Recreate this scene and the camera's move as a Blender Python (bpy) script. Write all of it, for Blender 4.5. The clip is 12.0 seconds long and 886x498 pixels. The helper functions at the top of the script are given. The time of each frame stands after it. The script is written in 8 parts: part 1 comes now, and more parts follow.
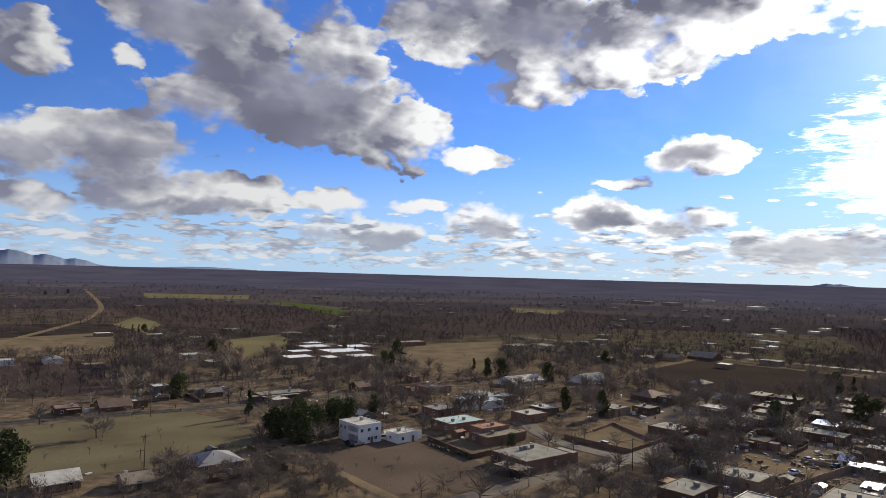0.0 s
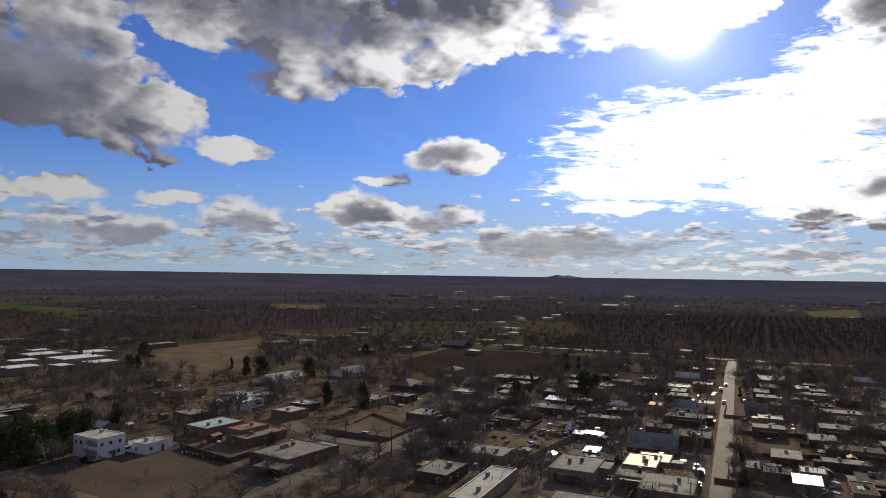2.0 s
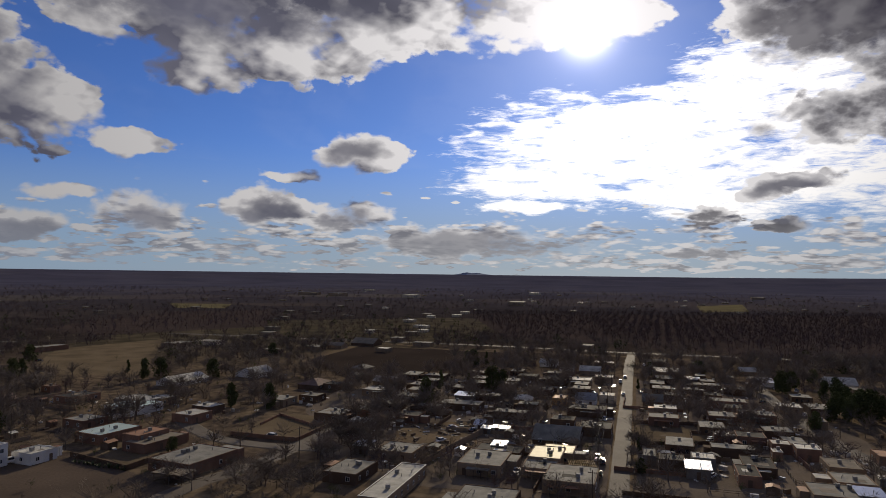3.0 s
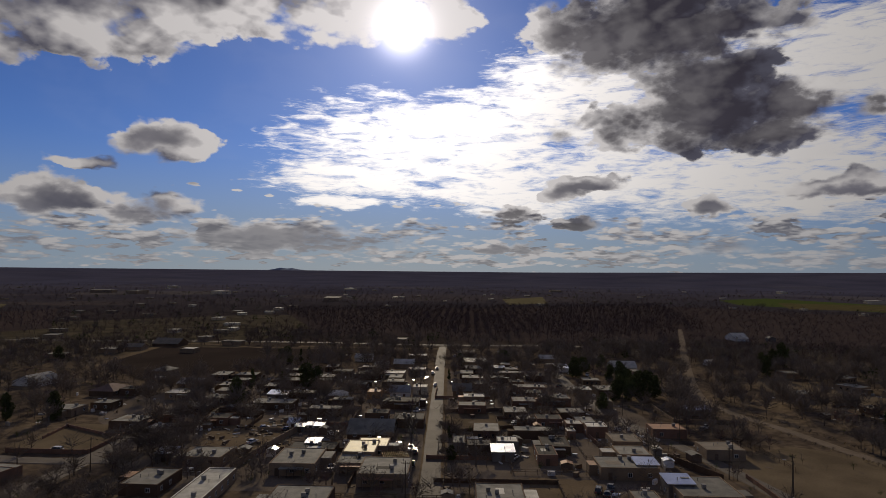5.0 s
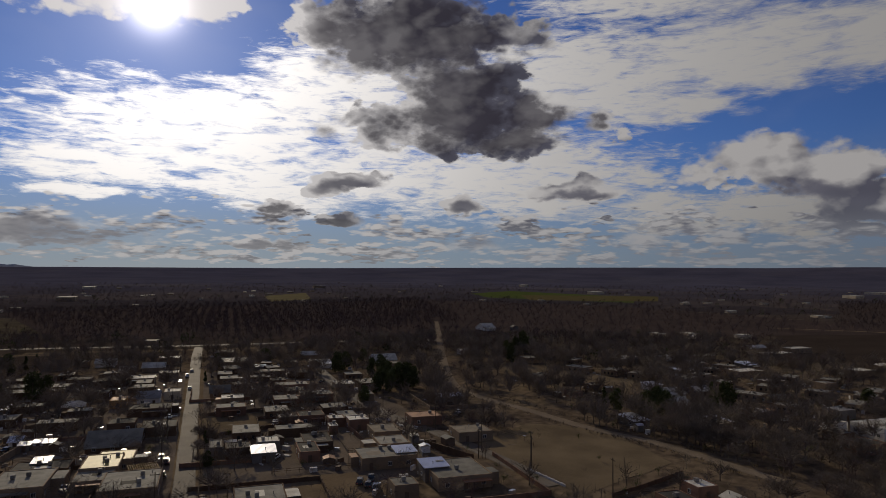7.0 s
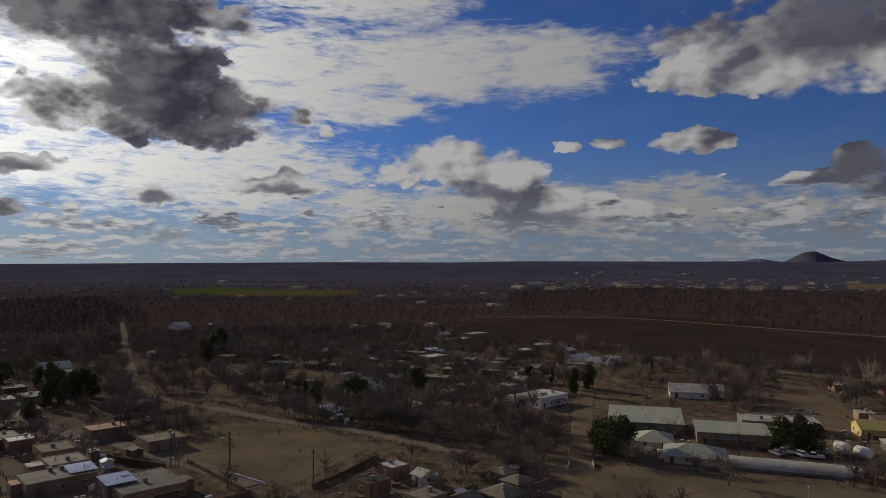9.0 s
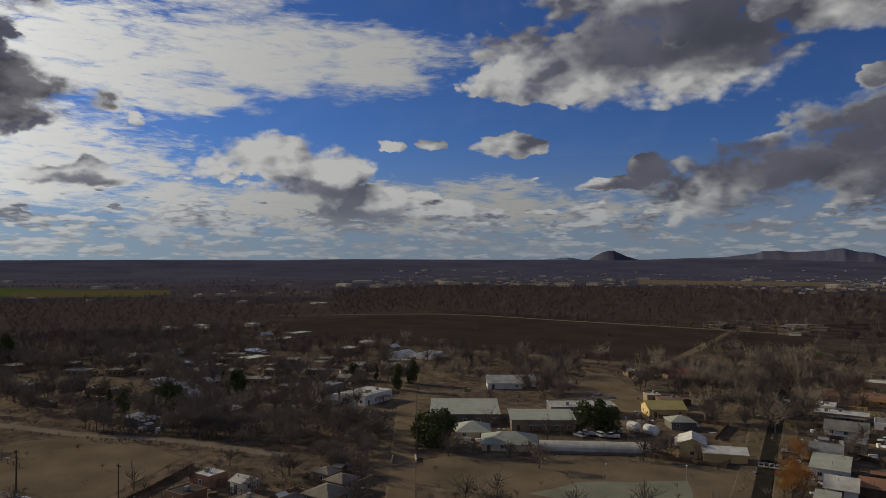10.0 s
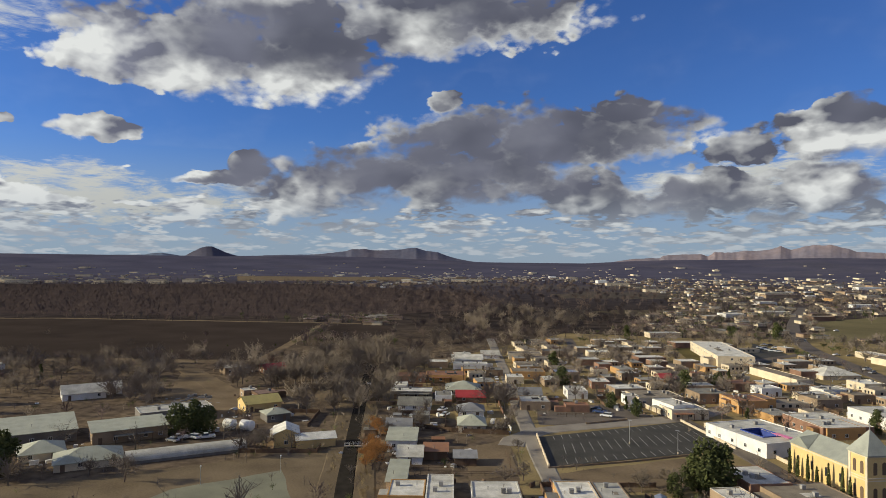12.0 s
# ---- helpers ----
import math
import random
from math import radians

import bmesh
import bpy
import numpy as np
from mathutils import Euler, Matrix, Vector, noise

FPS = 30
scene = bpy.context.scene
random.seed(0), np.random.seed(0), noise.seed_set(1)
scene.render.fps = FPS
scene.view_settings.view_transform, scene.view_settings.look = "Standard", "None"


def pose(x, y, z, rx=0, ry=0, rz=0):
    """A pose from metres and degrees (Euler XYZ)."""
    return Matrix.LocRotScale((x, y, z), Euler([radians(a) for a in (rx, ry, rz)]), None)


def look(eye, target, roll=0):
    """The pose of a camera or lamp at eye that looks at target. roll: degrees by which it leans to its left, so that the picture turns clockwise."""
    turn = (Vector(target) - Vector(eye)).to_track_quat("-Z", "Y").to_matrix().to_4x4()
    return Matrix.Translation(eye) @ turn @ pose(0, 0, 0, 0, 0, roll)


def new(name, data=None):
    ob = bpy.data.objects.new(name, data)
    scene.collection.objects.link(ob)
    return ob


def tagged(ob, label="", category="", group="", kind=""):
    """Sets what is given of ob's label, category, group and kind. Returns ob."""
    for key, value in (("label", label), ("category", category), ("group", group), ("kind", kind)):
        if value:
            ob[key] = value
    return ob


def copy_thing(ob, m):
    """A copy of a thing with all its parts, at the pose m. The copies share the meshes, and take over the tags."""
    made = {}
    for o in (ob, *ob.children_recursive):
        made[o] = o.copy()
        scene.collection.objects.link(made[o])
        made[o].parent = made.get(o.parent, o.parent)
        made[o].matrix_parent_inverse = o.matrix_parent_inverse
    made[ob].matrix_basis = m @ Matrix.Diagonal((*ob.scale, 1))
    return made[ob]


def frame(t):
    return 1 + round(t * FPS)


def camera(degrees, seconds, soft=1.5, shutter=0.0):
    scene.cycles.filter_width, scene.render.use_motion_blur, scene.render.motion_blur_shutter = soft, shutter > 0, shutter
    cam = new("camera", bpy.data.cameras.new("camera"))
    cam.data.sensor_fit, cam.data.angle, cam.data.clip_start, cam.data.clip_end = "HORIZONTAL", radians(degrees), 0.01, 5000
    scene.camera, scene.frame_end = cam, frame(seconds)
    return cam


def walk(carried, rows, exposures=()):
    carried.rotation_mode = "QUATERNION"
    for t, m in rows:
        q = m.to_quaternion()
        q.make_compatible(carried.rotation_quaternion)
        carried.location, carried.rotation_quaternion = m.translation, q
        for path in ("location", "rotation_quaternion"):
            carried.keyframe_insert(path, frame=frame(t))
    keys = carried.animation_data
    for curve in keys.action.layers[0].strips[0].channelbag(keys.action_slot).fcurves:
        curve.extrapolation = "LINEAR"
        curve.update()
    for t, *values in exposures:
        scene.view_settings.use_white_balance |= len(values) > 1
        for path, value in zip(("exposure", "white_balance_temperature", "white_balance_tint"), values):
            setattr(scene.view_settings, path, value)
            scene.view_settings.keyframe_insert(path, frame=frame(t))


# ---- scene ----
cam = camera(66.0, 12.0, soft=0.7)
PATH = [
    (0.0, pose(0, 0, 58, 92.25, -1.62, 0.06)),
    (0.5, pose(0, 0, 58, 92.28, -1.39, -4.93)),
    (1.0, pose(0, 0, 58, 92.29, -1.16, -10.54)),
    (1.5, pose(0, 0, 58, 92.28, -1.01, -15.34)),
    (2.0, pose(0, 0, 58, 92.25, -0.91, -19.74)),
    (2.5, pose(0, 0, 58, 92.21, -0.83, -23.43)),
    (3.0, pose(0, 0, 58, 92.16, -0.80, -27.28)),
    (3.2, pose(0, 0, 58, 92.13, -0.77, -28.74)),
    (4.8, pose(0, 0, 58, 91.96, -0.67, -41.01)),
    (5.0, pose(0, 0, 58, 91.95, -0.63, -42.65)),
    (5.5, pose(0, 0, 58, 91.91, -0.60, -46.85)),
    (6.0, pose(0, 0, 58, 91.86, -0.54, -51.59)),
    (6.5, pose(0, 0, 58, 91.81, -0.51, -56.47)),
    (7.0, pose(0, 0, 58, 91.76, -0.40, -62.30)),
    (7.2, pose(0, 0, 58, 91.71, -0.32, -64.65)),
    (8.8, pose(0, 0, 58, 91.45, -0.10, -84.22)),
    (9.0, pose(0, 0, 58, 91.43, -0.09, -86.93)),
    (9.5, pose(0, 0, 58, 91.35, -0.07, -93.77)),
    (10.0, pose(0, 0, 58, 91.28, -0.09, -101.53)),
    (10.5, pose(0, 0, 58, 91.22, -0.16, -109.07)),
    (11.0, pose(0, 0, 58, 91.15, -0.29, -117.50)),
    (11.5, pose(0, 0, 58, 91.13, -0.35, -125.52)),
    (12.0, pose(0, 0, 58, 91.12, -0.45, -134.27)),
]
EXPOSURES = [
    (0.0, 0.22, 6300, 10), (1.5, -0.2, 6300, 11), (3.0, -0.85, 6450, 14), (5.0, -1.24, 6600, 15), (7.0, -1.33, 6550, 14),
    (9.0, -1.05, 6450, 10), (10.5, -0.64, 6400, 8), (12.0, 0.02, 6350, 6),
]
walk(cam, PATH, EXPOSURES)

# ---- sky and sun ----
SUN_AZ, SUN_EL = 39.0, 19.8
world = bpy.data.worlds.new("winter_sky")
scene.world = world
world.use_nodes = True
nt = world.node_tree
nt.nodes.clear()


def put(socket, value):
    if isinstance(value, (int, float)):
        socket.default_value = value
    elif isinstance(value, tuple):
        socket.default_value = value
    else:
        nt.links.new(value, socket)


def num(op, a, b=0.0, c=0.0, clamp=False):
    n = nt.nodes.new("ShaderNodeMath")
    n.operation, n.use_clamp = op, clamp
    for s, v in zip(n.inputs, (a, b, c)):
        put(s, v)
    return n.outputs[0]


def vec(op, a, b=(0, 0, 0), c=(0, 0, 0)):
    n = nt.nodes.new("ShaderNodeVectorMath")
    n.operation = op
    for s, v in zip(n.inputs, (a, b, c)):
        put(s, v)
    return n.outputs["Value"] if op in ("DOT_PRODUCT", "LENGTH") else n.outputs[0]


def smooth(v, lo, hi):
    n = nt.nodes.new("ShaderNodeMapRange")
    n.interpolation_type = "SMOOTHSTEP"
    put(n.inputs["Value"], v)
    n.inputs["From Min"].default_value, n.inputs["From Max"].default_value = lo, hi
    return n.outputs[0]


def blend(f, a, b):
    n = nt.nodes.new("ShaderNodeMix")
    n.data_type = "RGBA"
    put(n.inputs[0], f)
    put(n.inputs[6], a if not isinstance(a, tuple) else (*a, 1))
    put(n.inputs[7], b if not isinstance(b, tuple) else (*b, 1))
    return n.outputs[2]


def fbm(v, scale, detail, rough=0.55, distort=0.0):
    n = nt.nodes.new("ShaderNodeTexNoise")
    put(n.inputs["Vector"], v)
    n.inputs["Scale"].default_value, n.inputs["Detail"].default_value = scale, detail
    n.inputs["Roughness"].default_value, n.inputs["Distortion"].default_value = rough, distort
    return n.outputs[0], n.outputs[1]


way = nt.nodes.new("ShaderNodeTexCoord").outputs["Generated"]
MID = 67.0
ahead = vec("DOT_PRODUCT", way, (math.sin(radians(MID)), math.cos(radians(MID)), 0))
aside = vec("DOT_PRODUCT", way, (math.cos(radians(MID)), -math.sin(radians(MID)), 0))
up = vec("DOT_PRODUCT", way, (0, 0, 1))
az = num("MULTIPLY", num("ARCTAN2", aside, ahead), 180 / math.pi)
el = num("MULTIPLY", num("ARCSINE", up), 180 / math.pi)
join = nt.nodes.new("ShaderNodeCombineXYZ")
put(join.inputs[0], az), put(join.inputs[1], el)
flat = vec("MULTIPLY", way, (1, 1, 1.7))
# billows bend the outlines
_, bend_big = fbm(flat, 9, 3)
_, bend_small = fbm(flat, 24, 4, 0.5)
at = vec("MULTIPLY_ADD", vec("SUBTRACT", bend_big, (0.5, 0.5, 0.5)), (4.6, 2.2, 0), join.outputs[0])
at = vec("MULTIPLY_ADD", vec("SUBTRACT", bend_small, (0.5, 0.5, 0.5)), (2.4, 1.8, 0), at)
at_soft = vec("MULTIPLY_ADD", vec("SUBTRACT", bend_big, (0.5, 0.5, 0.5)), (9.0, 3.6, 0), join.outputs[0])
at = vec("MULTIPLY", at, (1, 1, 0))
at_soft = vec("MULTIPLY", at_soft, (1, 1, 0))
nearest = {"heap": 9.0, "sheet": 9.0, "core": 9.0, "above": 9.0, "deep": 9.0}
# where the light has passed before: higher up and nearer the sun
toward = nt.nodes.new("ShaderNodeCombineXYZ")
put(toward.inputs[0], num("MULTIPLY", num("MAXIMUM", num("MINIMUM", num("MULTIPLY", num("SUBTRACT", SUN_AZ - MID, az), 0.05), 1.0), -1.0), 2.3))
# high clouds show their bases, and away from the sun the near, upper side is the base
rising = num("SUBTRACT", num("MULTIPLY", smooth(el, 19.0, 11.0), 2.8), num("MULTIPLY", smooth(el, 12.0, 19.0), 2.0))
put(toward.inputs[1], num("ADD", num("MULTIPLY", rising, smooth(az, 116 - MID, 98 - MID)), num("MULTIPLY", smooth(az, 98 - MID, 116 - MID), num("SUBTRACT", num("MULTIPLY", smooth(el, 8.0, 5.0), 1.2), num("MULTIPLY", smooth(el, 6.0, 9.0), 1.8)))))
at_above = vec("ADD", at, toward.outputs[0])


def lump(kind, a, e, w, h, where):
    d = vec("MULTIPLY_ADD", where, (1 / w, 1 / h, 0), (-(a - MID) / w, -e / h, 0))
    if e < 11 and kind in ("heap", "above"):
        # flat base, domed top
        d = vec("MAXIMUM", vec("MULTIPLY", d, (-1, -1.4, 0)), d)
    nearest[kind] = num("SMOOTH_MIN", nearest[kind], vec("DOT_PRODUCT", d, d), 0.15)


def heap(a, e, w, h):
    lump("heap", a, e, w * 1.12, h * 1.15, at)
    lump("above", a, e, w * 1.12, h * 1.15, at_above)


def sheet(a, e, w, h):
    lump("sheet", a, e, w * 1.1, h * 1.1, at_soft)


def core(a, e, w, h):
    lump("core", a, e, w * 1.12, h * 1.12, at)


def deep(a, e, w, h):
    lump("deep", a, e, w * 1.08, h * 1.12, at)


# cumulus heaps: azimuth, height, half width, half height in degrees
heap(136.3, 23.7, 14.1, 3.6)
heap(119.1, 21.8, 10.1, 3.4)
heap(-19.5, 23.1, 7.7, 2.7)
heap(7.2, 24.8, 13.1, 2.8)
heap(-32.4, 15.7, 3.3, 2.1)
heap(-19.8, 19.2, 7.2, 3.1)
heap(-9.8, 18.2, 4.0, 2.8)
heap(-12.9, 13.8, 10.4, 3.8)
heap(-4.9, 11.8, 5.0, 2.8)
heap(-27.0, 8.7, 8.0, 3.1)
heap(-33.0, 8.8, 2.4, 1.6)
heap(-20.9, 5.6, 8.7, 2.1)
heap(-30.9, 4.6, 3.2, 1.6)
heap(-9.8, 5.5, 3.9, 1.2)
heap(2.4, 9.7, 2.8, 1.0)
heap(-1.8, 5.5, 2.3, 0.9)
heap(-7.0, 3.4, 5.1, 1.3)
heap(3.9, 4.3, 3.7, 1.7)
heap(12.7, 5.2, 3.1, 1.8)
heap(18.7, 4.5, 3.9, 1.6)
heap(20.3, 9.8, 4.0, 1.8)
heap(15.1, 7.8, 2.8, 0.6)
heap(4.9, 20.7, 11.3, 3.4)
heap(12.0, 18.0, 8.7, 2.8)
heap(22.4, 20.5, 10.6, 2.8)
heap(7.9, 15.6, 4.0, 1.4)
heap(-25.2, 15.8, 1.4, 0.6)
heap(31.2, 2.7, 9.9, 1.5)
heap(48.2, 4.7, 1.9, 0.9)
heap(52.0, 6.7, 1.8, 0.9)
heap(53.8, 3.8, 2.1, 0.7)
heap(40.7, 20.4, 4.8, 2.0)
heap(33.4, 20.0, 5.6, 1.9)
heap(36.2, 21.1, 5.9, 2.1)
heap(59.2, 19.1, 10.7, 3.3)
heap(63.3, 15.0, 6.1, 2.6)
heap(62.8, 11.8, 10.5, 2.2)
heap(70.0, 12.8, 4.8, 2.5)
heap(75.4, 11.9, 1.8, 1.1)
heap(48.3, 4.7, 2.2, 0.9)
heap(54.4, 7.2, 3.4, 0.9)
heap(53.7, 3.8, 2.2, 0.7)
heap(63.7, 5.0, 1.8, 1.0)
heap(47.6, 2.0, 2.5, 0.6)
heap(65.4, 2.0, 3.2, 1.0)
heap(73.9, 6.7, 4.0, 1.1)
heap(78.9, 2.4, 2.0, 0.8)
heap(89.3, 7.6, 5.3, 2.6)
heap(88.3, 8.3, 4.4, 2.4)
heap(91.6, 6.9, 4.0, 2.4)
heap(96.5, 4.6, 4.2, 1.8)
heap(83.2, 7.4, 2.1, 1.2)
heap(95.0, 4.7, 4.6, 2.0)
heap(102.3, 4.2, 3.2, 1.1)
heap(106.9, 9.7, 3.7, 1.2)
heap(100.4, 9.9, 1.6, 0.6)
heap(96.9, 9.6, 1.1, 0.5)
heap(85.6, 2.3, 1.7, 0.7)
heap(110.7, 15.6, 6.5, 3.1)
heap(118.2, 16.9, 9.1, 3.6)
heap(118.6, 7.4, 2.0, 1.4)
heap(116.6, 6.6, 3.8, 0.7)
heap(114.5, 3.8, 2.1, 1.2)
heap(122.3, 4.6, 4.6, 1.9)
heap(114.3, 16.2, 10.5, 3.4)
heap(123.6, 15.2, 6.0, 2.4)
heap(133.4, 19.7, 13.1, 2.6)
heap(142.5, 10.1, 13.7, 3.2)
heap(135.9, 7.3, 12.2, 3.2)
heap(124.6, 5.7, 6.9, 2.6)
heap(147.1, 4.9, 5.0, 1.9)
heap(155.4, 5.4, 5.0, 2.3)
heap(157.4, 8.6, 3.0, 1.3)
heap(164.6, 9.4, 5.0, 2.4)
heap(163.9, 5.2, 4.3, 2.0)
heap(134.0, 13.3, 1.5, 0.8)
heap(160.2, 3.6, 2.3, 0.7)
heap(166.3, 3.7, 1.0, 0.6)
# thin bright sheets
sheet(44.5, 11.4, 13.6, 4.1)
sheet(35.8, 7.9, 9.5, 1.7)
sheet(52.4, 13.9, 8.4, 5.2)
sheet(34.4, 6.0, 5.5, 0.7)
sheet(47.8, 7.1, 10.2, 2.6)
sheet(42.7, 10.8, 15.3, 4.4)
sheet(54.6, 7.6, 15.1, 3.3)
sheet(70.0, 7.7, 13.2, 4.3)
sheet(75.1, 16.3, 9.7, 3.9)
sheet(73.0, 15.6, 13.6, 4.6)
sheet(86.0, 16.5, 15.1, 3.5)
sheet(65.2, 7.0, 12.1, 3.7)
sheet(96.9, 15.8, 5.2, 2.2)
sheet(93.6, 4.7, 30.1, 2.1)
sheet(79.5, 13.1, 7.6, 1.8)
sheet(104.7, 4.9, 15.1, 1.5)
sheet(159.4, 6.0, 9.7, 2.6)
sheet(80, 21.5, 12, 3.2)
sheet(100, 4.8, 26, 2.4)
sheet(97, 17.3, 8, 2.4)
# thick shaded undersides
core(-12.0, 15.2, 8.2, 2.6)
core(-13.7, 11.7, 8.1, 2.2)
core(-26.2, 7.9, 7.3, 1.8)
core(-14.5, 8.2, 4.9, 1.2)
core(-21.3, 4.6, 6.6, 0.8)
core(-7.0, 2.8, 4.4, 0.7)
core(3.0, 3.7, 2.6, 0.9)
core(12.7, 5.4, 2.0, 1.0)
core(18.9, 4.4, 2.8, 0.9)
core(6.3, 20.2, 10.3, 1.9)
core(14.2, 20.8, 7.6, 1.7)
core(19.6, 10.0, 2.3, 1.0)
core(30.3, 2.5, 9.5, 1.2)
core(54.4, 6.9, 2.9, 0.7)
core(63.7, 4.8, 1.1, 0.6)
core(73.9, 6.2, 3.0, 0.6)
core(47.6, 1.9, 2.2, 0.4)
core(95.0, 3.5, 4.0, 0.6)
core(90.0, 6.2, 4.4, 0.7)
core(121.0, 17.7, 9.1, 2.5)
core(118.6, 7.1, 2.0, 1.1)
core(116.6, 6.4, 3.6, 0.5)
core(122.3, 2.8, 4.0, 0.4)
core(142.1, 9.2, 13.3, 3.7)
core(133.1, 9.6, 7.6, 2.3)
core(151.1, 6.0, 4.8, 1.4)
core(141.0, 19.0, 8.0, 2.4)
core(156.2, 4.5, 4.1, 1.0)
core(164.3, 7.6, 3.9, 0.7)
core(125.6, 2.9, 6.0, 0.4)
core(128.5, 8.0, 6.0, 2.2)
core(138.0, 11.5, 10.0, 2.2)
core(138.0, 23.0, 12.0, 3.0)
core(-21.0, 19.0, 6.0, 2.0)
core(-20.0, 11.5, 10.0, 1.8)
# the thickest, blackest bases
deep(59.2, 18.9, 9.5, 2.8)
deep(63.3, 14.6, 5.3, 2.4)
deep(62.8, 11.5, 9.9, 1.9)
deep(70.4, 12.6, 4.0, 2.1)
deep(75.4, 11.8, 1.5, 0.8)
deep(48.3, 4.5, 2.0, 0.8)
deep(53.7, 3.7, 2.1, 0.5)


def cells(v, scale):
    n = nt.nodes.new("ShaderNodeTexVoronoi")
    put(n.inputs["Vector"], v)
    n.inputs["Scale"].default_value = scale
    return n.outputs["Distance"]


def towers(v):
    """Broad rounded cloud heads."""
    _, warp = fbm(v, 7, 2, 0.5)
    return num("SUBTRACT", 0.45, cells(vec("MULTIPLY_ADD", vec("SUBTRACT", warp, (0.5, 0.5, 0.5)), (0.09, 0.09, 0.06), v), 11))


def heights(v):
    """Rounded lobes on lobes, as on a cauliflower."""
    soft, warp = fbm(v, 16, 4, 0.5)
    bent = vec("MULTIPLY_ADD", vec("SUBTRACT", warp, (0.5, 0.5, 0.5)), (0.035, 0.035, 0.035), v)
    lobes = num("ADD", num("MULTIPLY", num("SUBTRACT", 0.5, cells(bent, 26)), 0.75), num("MULTIPLY", num("SUBTRACT", 0.5, cells(bent, 62)), 0.45))
    return num("ADD", num("MULTIPLY", num("SUBTRACT", soft, 0.5), 1.5), lobes)


grain = heights(flat)
head = towers(flat)
low_wave, _ = fbm(flat, 9, 2, 0.45)
SUN_WAY = (math.sin(radians(SUN_AZ)) * math.cos(radians(SUN_EL)), math.cos(radians(SUN_AZ)) * math.cos(radians(SUN_EL)), math.sin(radians(SUN_EL)))
# a step across the sky towards the sun
across = vec("SCALE", way, (0, 0, 0))
put(nt.nodes[-1].inputs["Scale"], vec("DOT_PRODUCT", way, SUN_WAY))
sun_step = vec("NORMALIZE", vec("SUBTRACT", SUN_WAY, across))
grain_up = heights(vec("ADD", flat, vec("MULTIPLY_ADD", sun_step, (0.014, 0.014, 0.02), (0, 0, 0.004))))
head_up = towers(vec("ADD", flat, vec("MULTIPLY_ADD", sun_step, (0.026, 0.026, 0.034), (0, 0, 0.006))))
# a layer of far heaps in perspective
spread = num("DIVIDE", 0.3, num("ADD", num("MAXIMUM", up, 0.0), 0.2))
layer = vec("SCALE", vec("MULTIPLY", way, (1, 1, 0)), (0, 0, 0))
put(nt.nodes[-1].inputs["Scale"], spread)
spread_up = num("DIVIDE", 0.3, num("ADD", num("MAXIMUM", up, 0.0), 0.207))
layer_up = vec("SCALE", vec("MULTIPLY", way, (1, 1, 0)), (0, 0, 0))
put(nt.nodes[-1].inputs["Scale"], spread_up)
puff = heights(layer)
puff_up = heights(layer_up)
swarm, _ = fbm(layer, 9, 3, 0.5)
wisp, _ = fbm(flat, 70, 6, 0.62)
streak, _ = fbm(vec("MULTIPLY", way, (1, 1, 4.5)), 20, 6, 0.62, 0.5)
ripple, _ = fbm(vec("MULTIPLY", way, (1, 1, 7)), 52, 4, 0.6, 0.8)
streak = num("ADD", streak, num("MULTIPLY", num("SUBTRACT", ripple, 0.5), 0.35))
# heaps; small far heaps crowd the lowest seven degrees
low = num("MULTIPLY", smooth(el, 0.0, 0.9), num("SUBTRACT", 1.0, smooth(el, 3.0, 6.5)))
# unseen cloud behind and overhead, added to whiten and lift the sky light
behind = num("MULTIPLY", smooth(num("ABSOLUTE", az), 105, 118), smooth(el, -1, 2))
behind = num("MAXIMUM", behind, smooth(el, 27.0, 36.0))
keep = num("MAXIMUM", num("SUBTRACT", 1.0, smooth(el, 5.0, 9.0)), behind)


def mass(near, rough, small):
    big = num("ADD", num("SUBTRACT", 1.0, near), rough)
    many = num("ADD", num("ADD", num("SUBTRACT", num("MULTIPLY", small, 2.2), 1.0), num("MULTIPLY", low, 1.4)), num("MULTIPLY", behind, 1.3))
    many = num("ADD", many, num("MULTIPLY", num("SUBTRACT", swarm, 0.5), 3.2))
    return num("MAXIMUM", big, num("MULTIPLY", many, keep))


body = mass(nearest["heap"], num("ADD", num("ADD", num("MULTIPLY", head, 0.7), num("MULTIPLY", grain, 0.72)), num("MULTIPLY", num("SUBTRACT", wisp, 0.5), 0.5)), puff)
form = mass(nearest["heap"], num("MULTIPLY", head, 0.7), puff)
# deep inside, only the broad form counts
body_up = mass(nearest["above"], num("MULTIPLY", head_up, 0.7), puff_up)
edge = num("ADD", 0.2, num("MULTIPLY", smooth(low_wave, 0.4, 0.66), 0.55))
edge = num("ADD", edge, num("MULTIPLY", low, 0.3))
cover = smooth(num("DIVIDE", num("ADD", body, 0.02), edge), 0.0, 1.0)
rim = num("SUBTRACT", 1.0, smooth(body, 0.03, 0.45))
open_above = num("EXPONENT", num("MULTIPLY", num("MAXIMUM", num("ADD", body_up, 0.1), 0.0), -1.35))
billow = num("ADD", num("MULTIPLY", num("SUBTRACT", grain, grain_up), 0.75), num("MULTIPLY", num("SUBTRACT", head, head_up), 0.9))
facing = num("MAXIMUM", num("MINIMUM", num("MULTIPLY", num("SUBTRACT", form, body_up), 0.7), 0.55), -0.4)
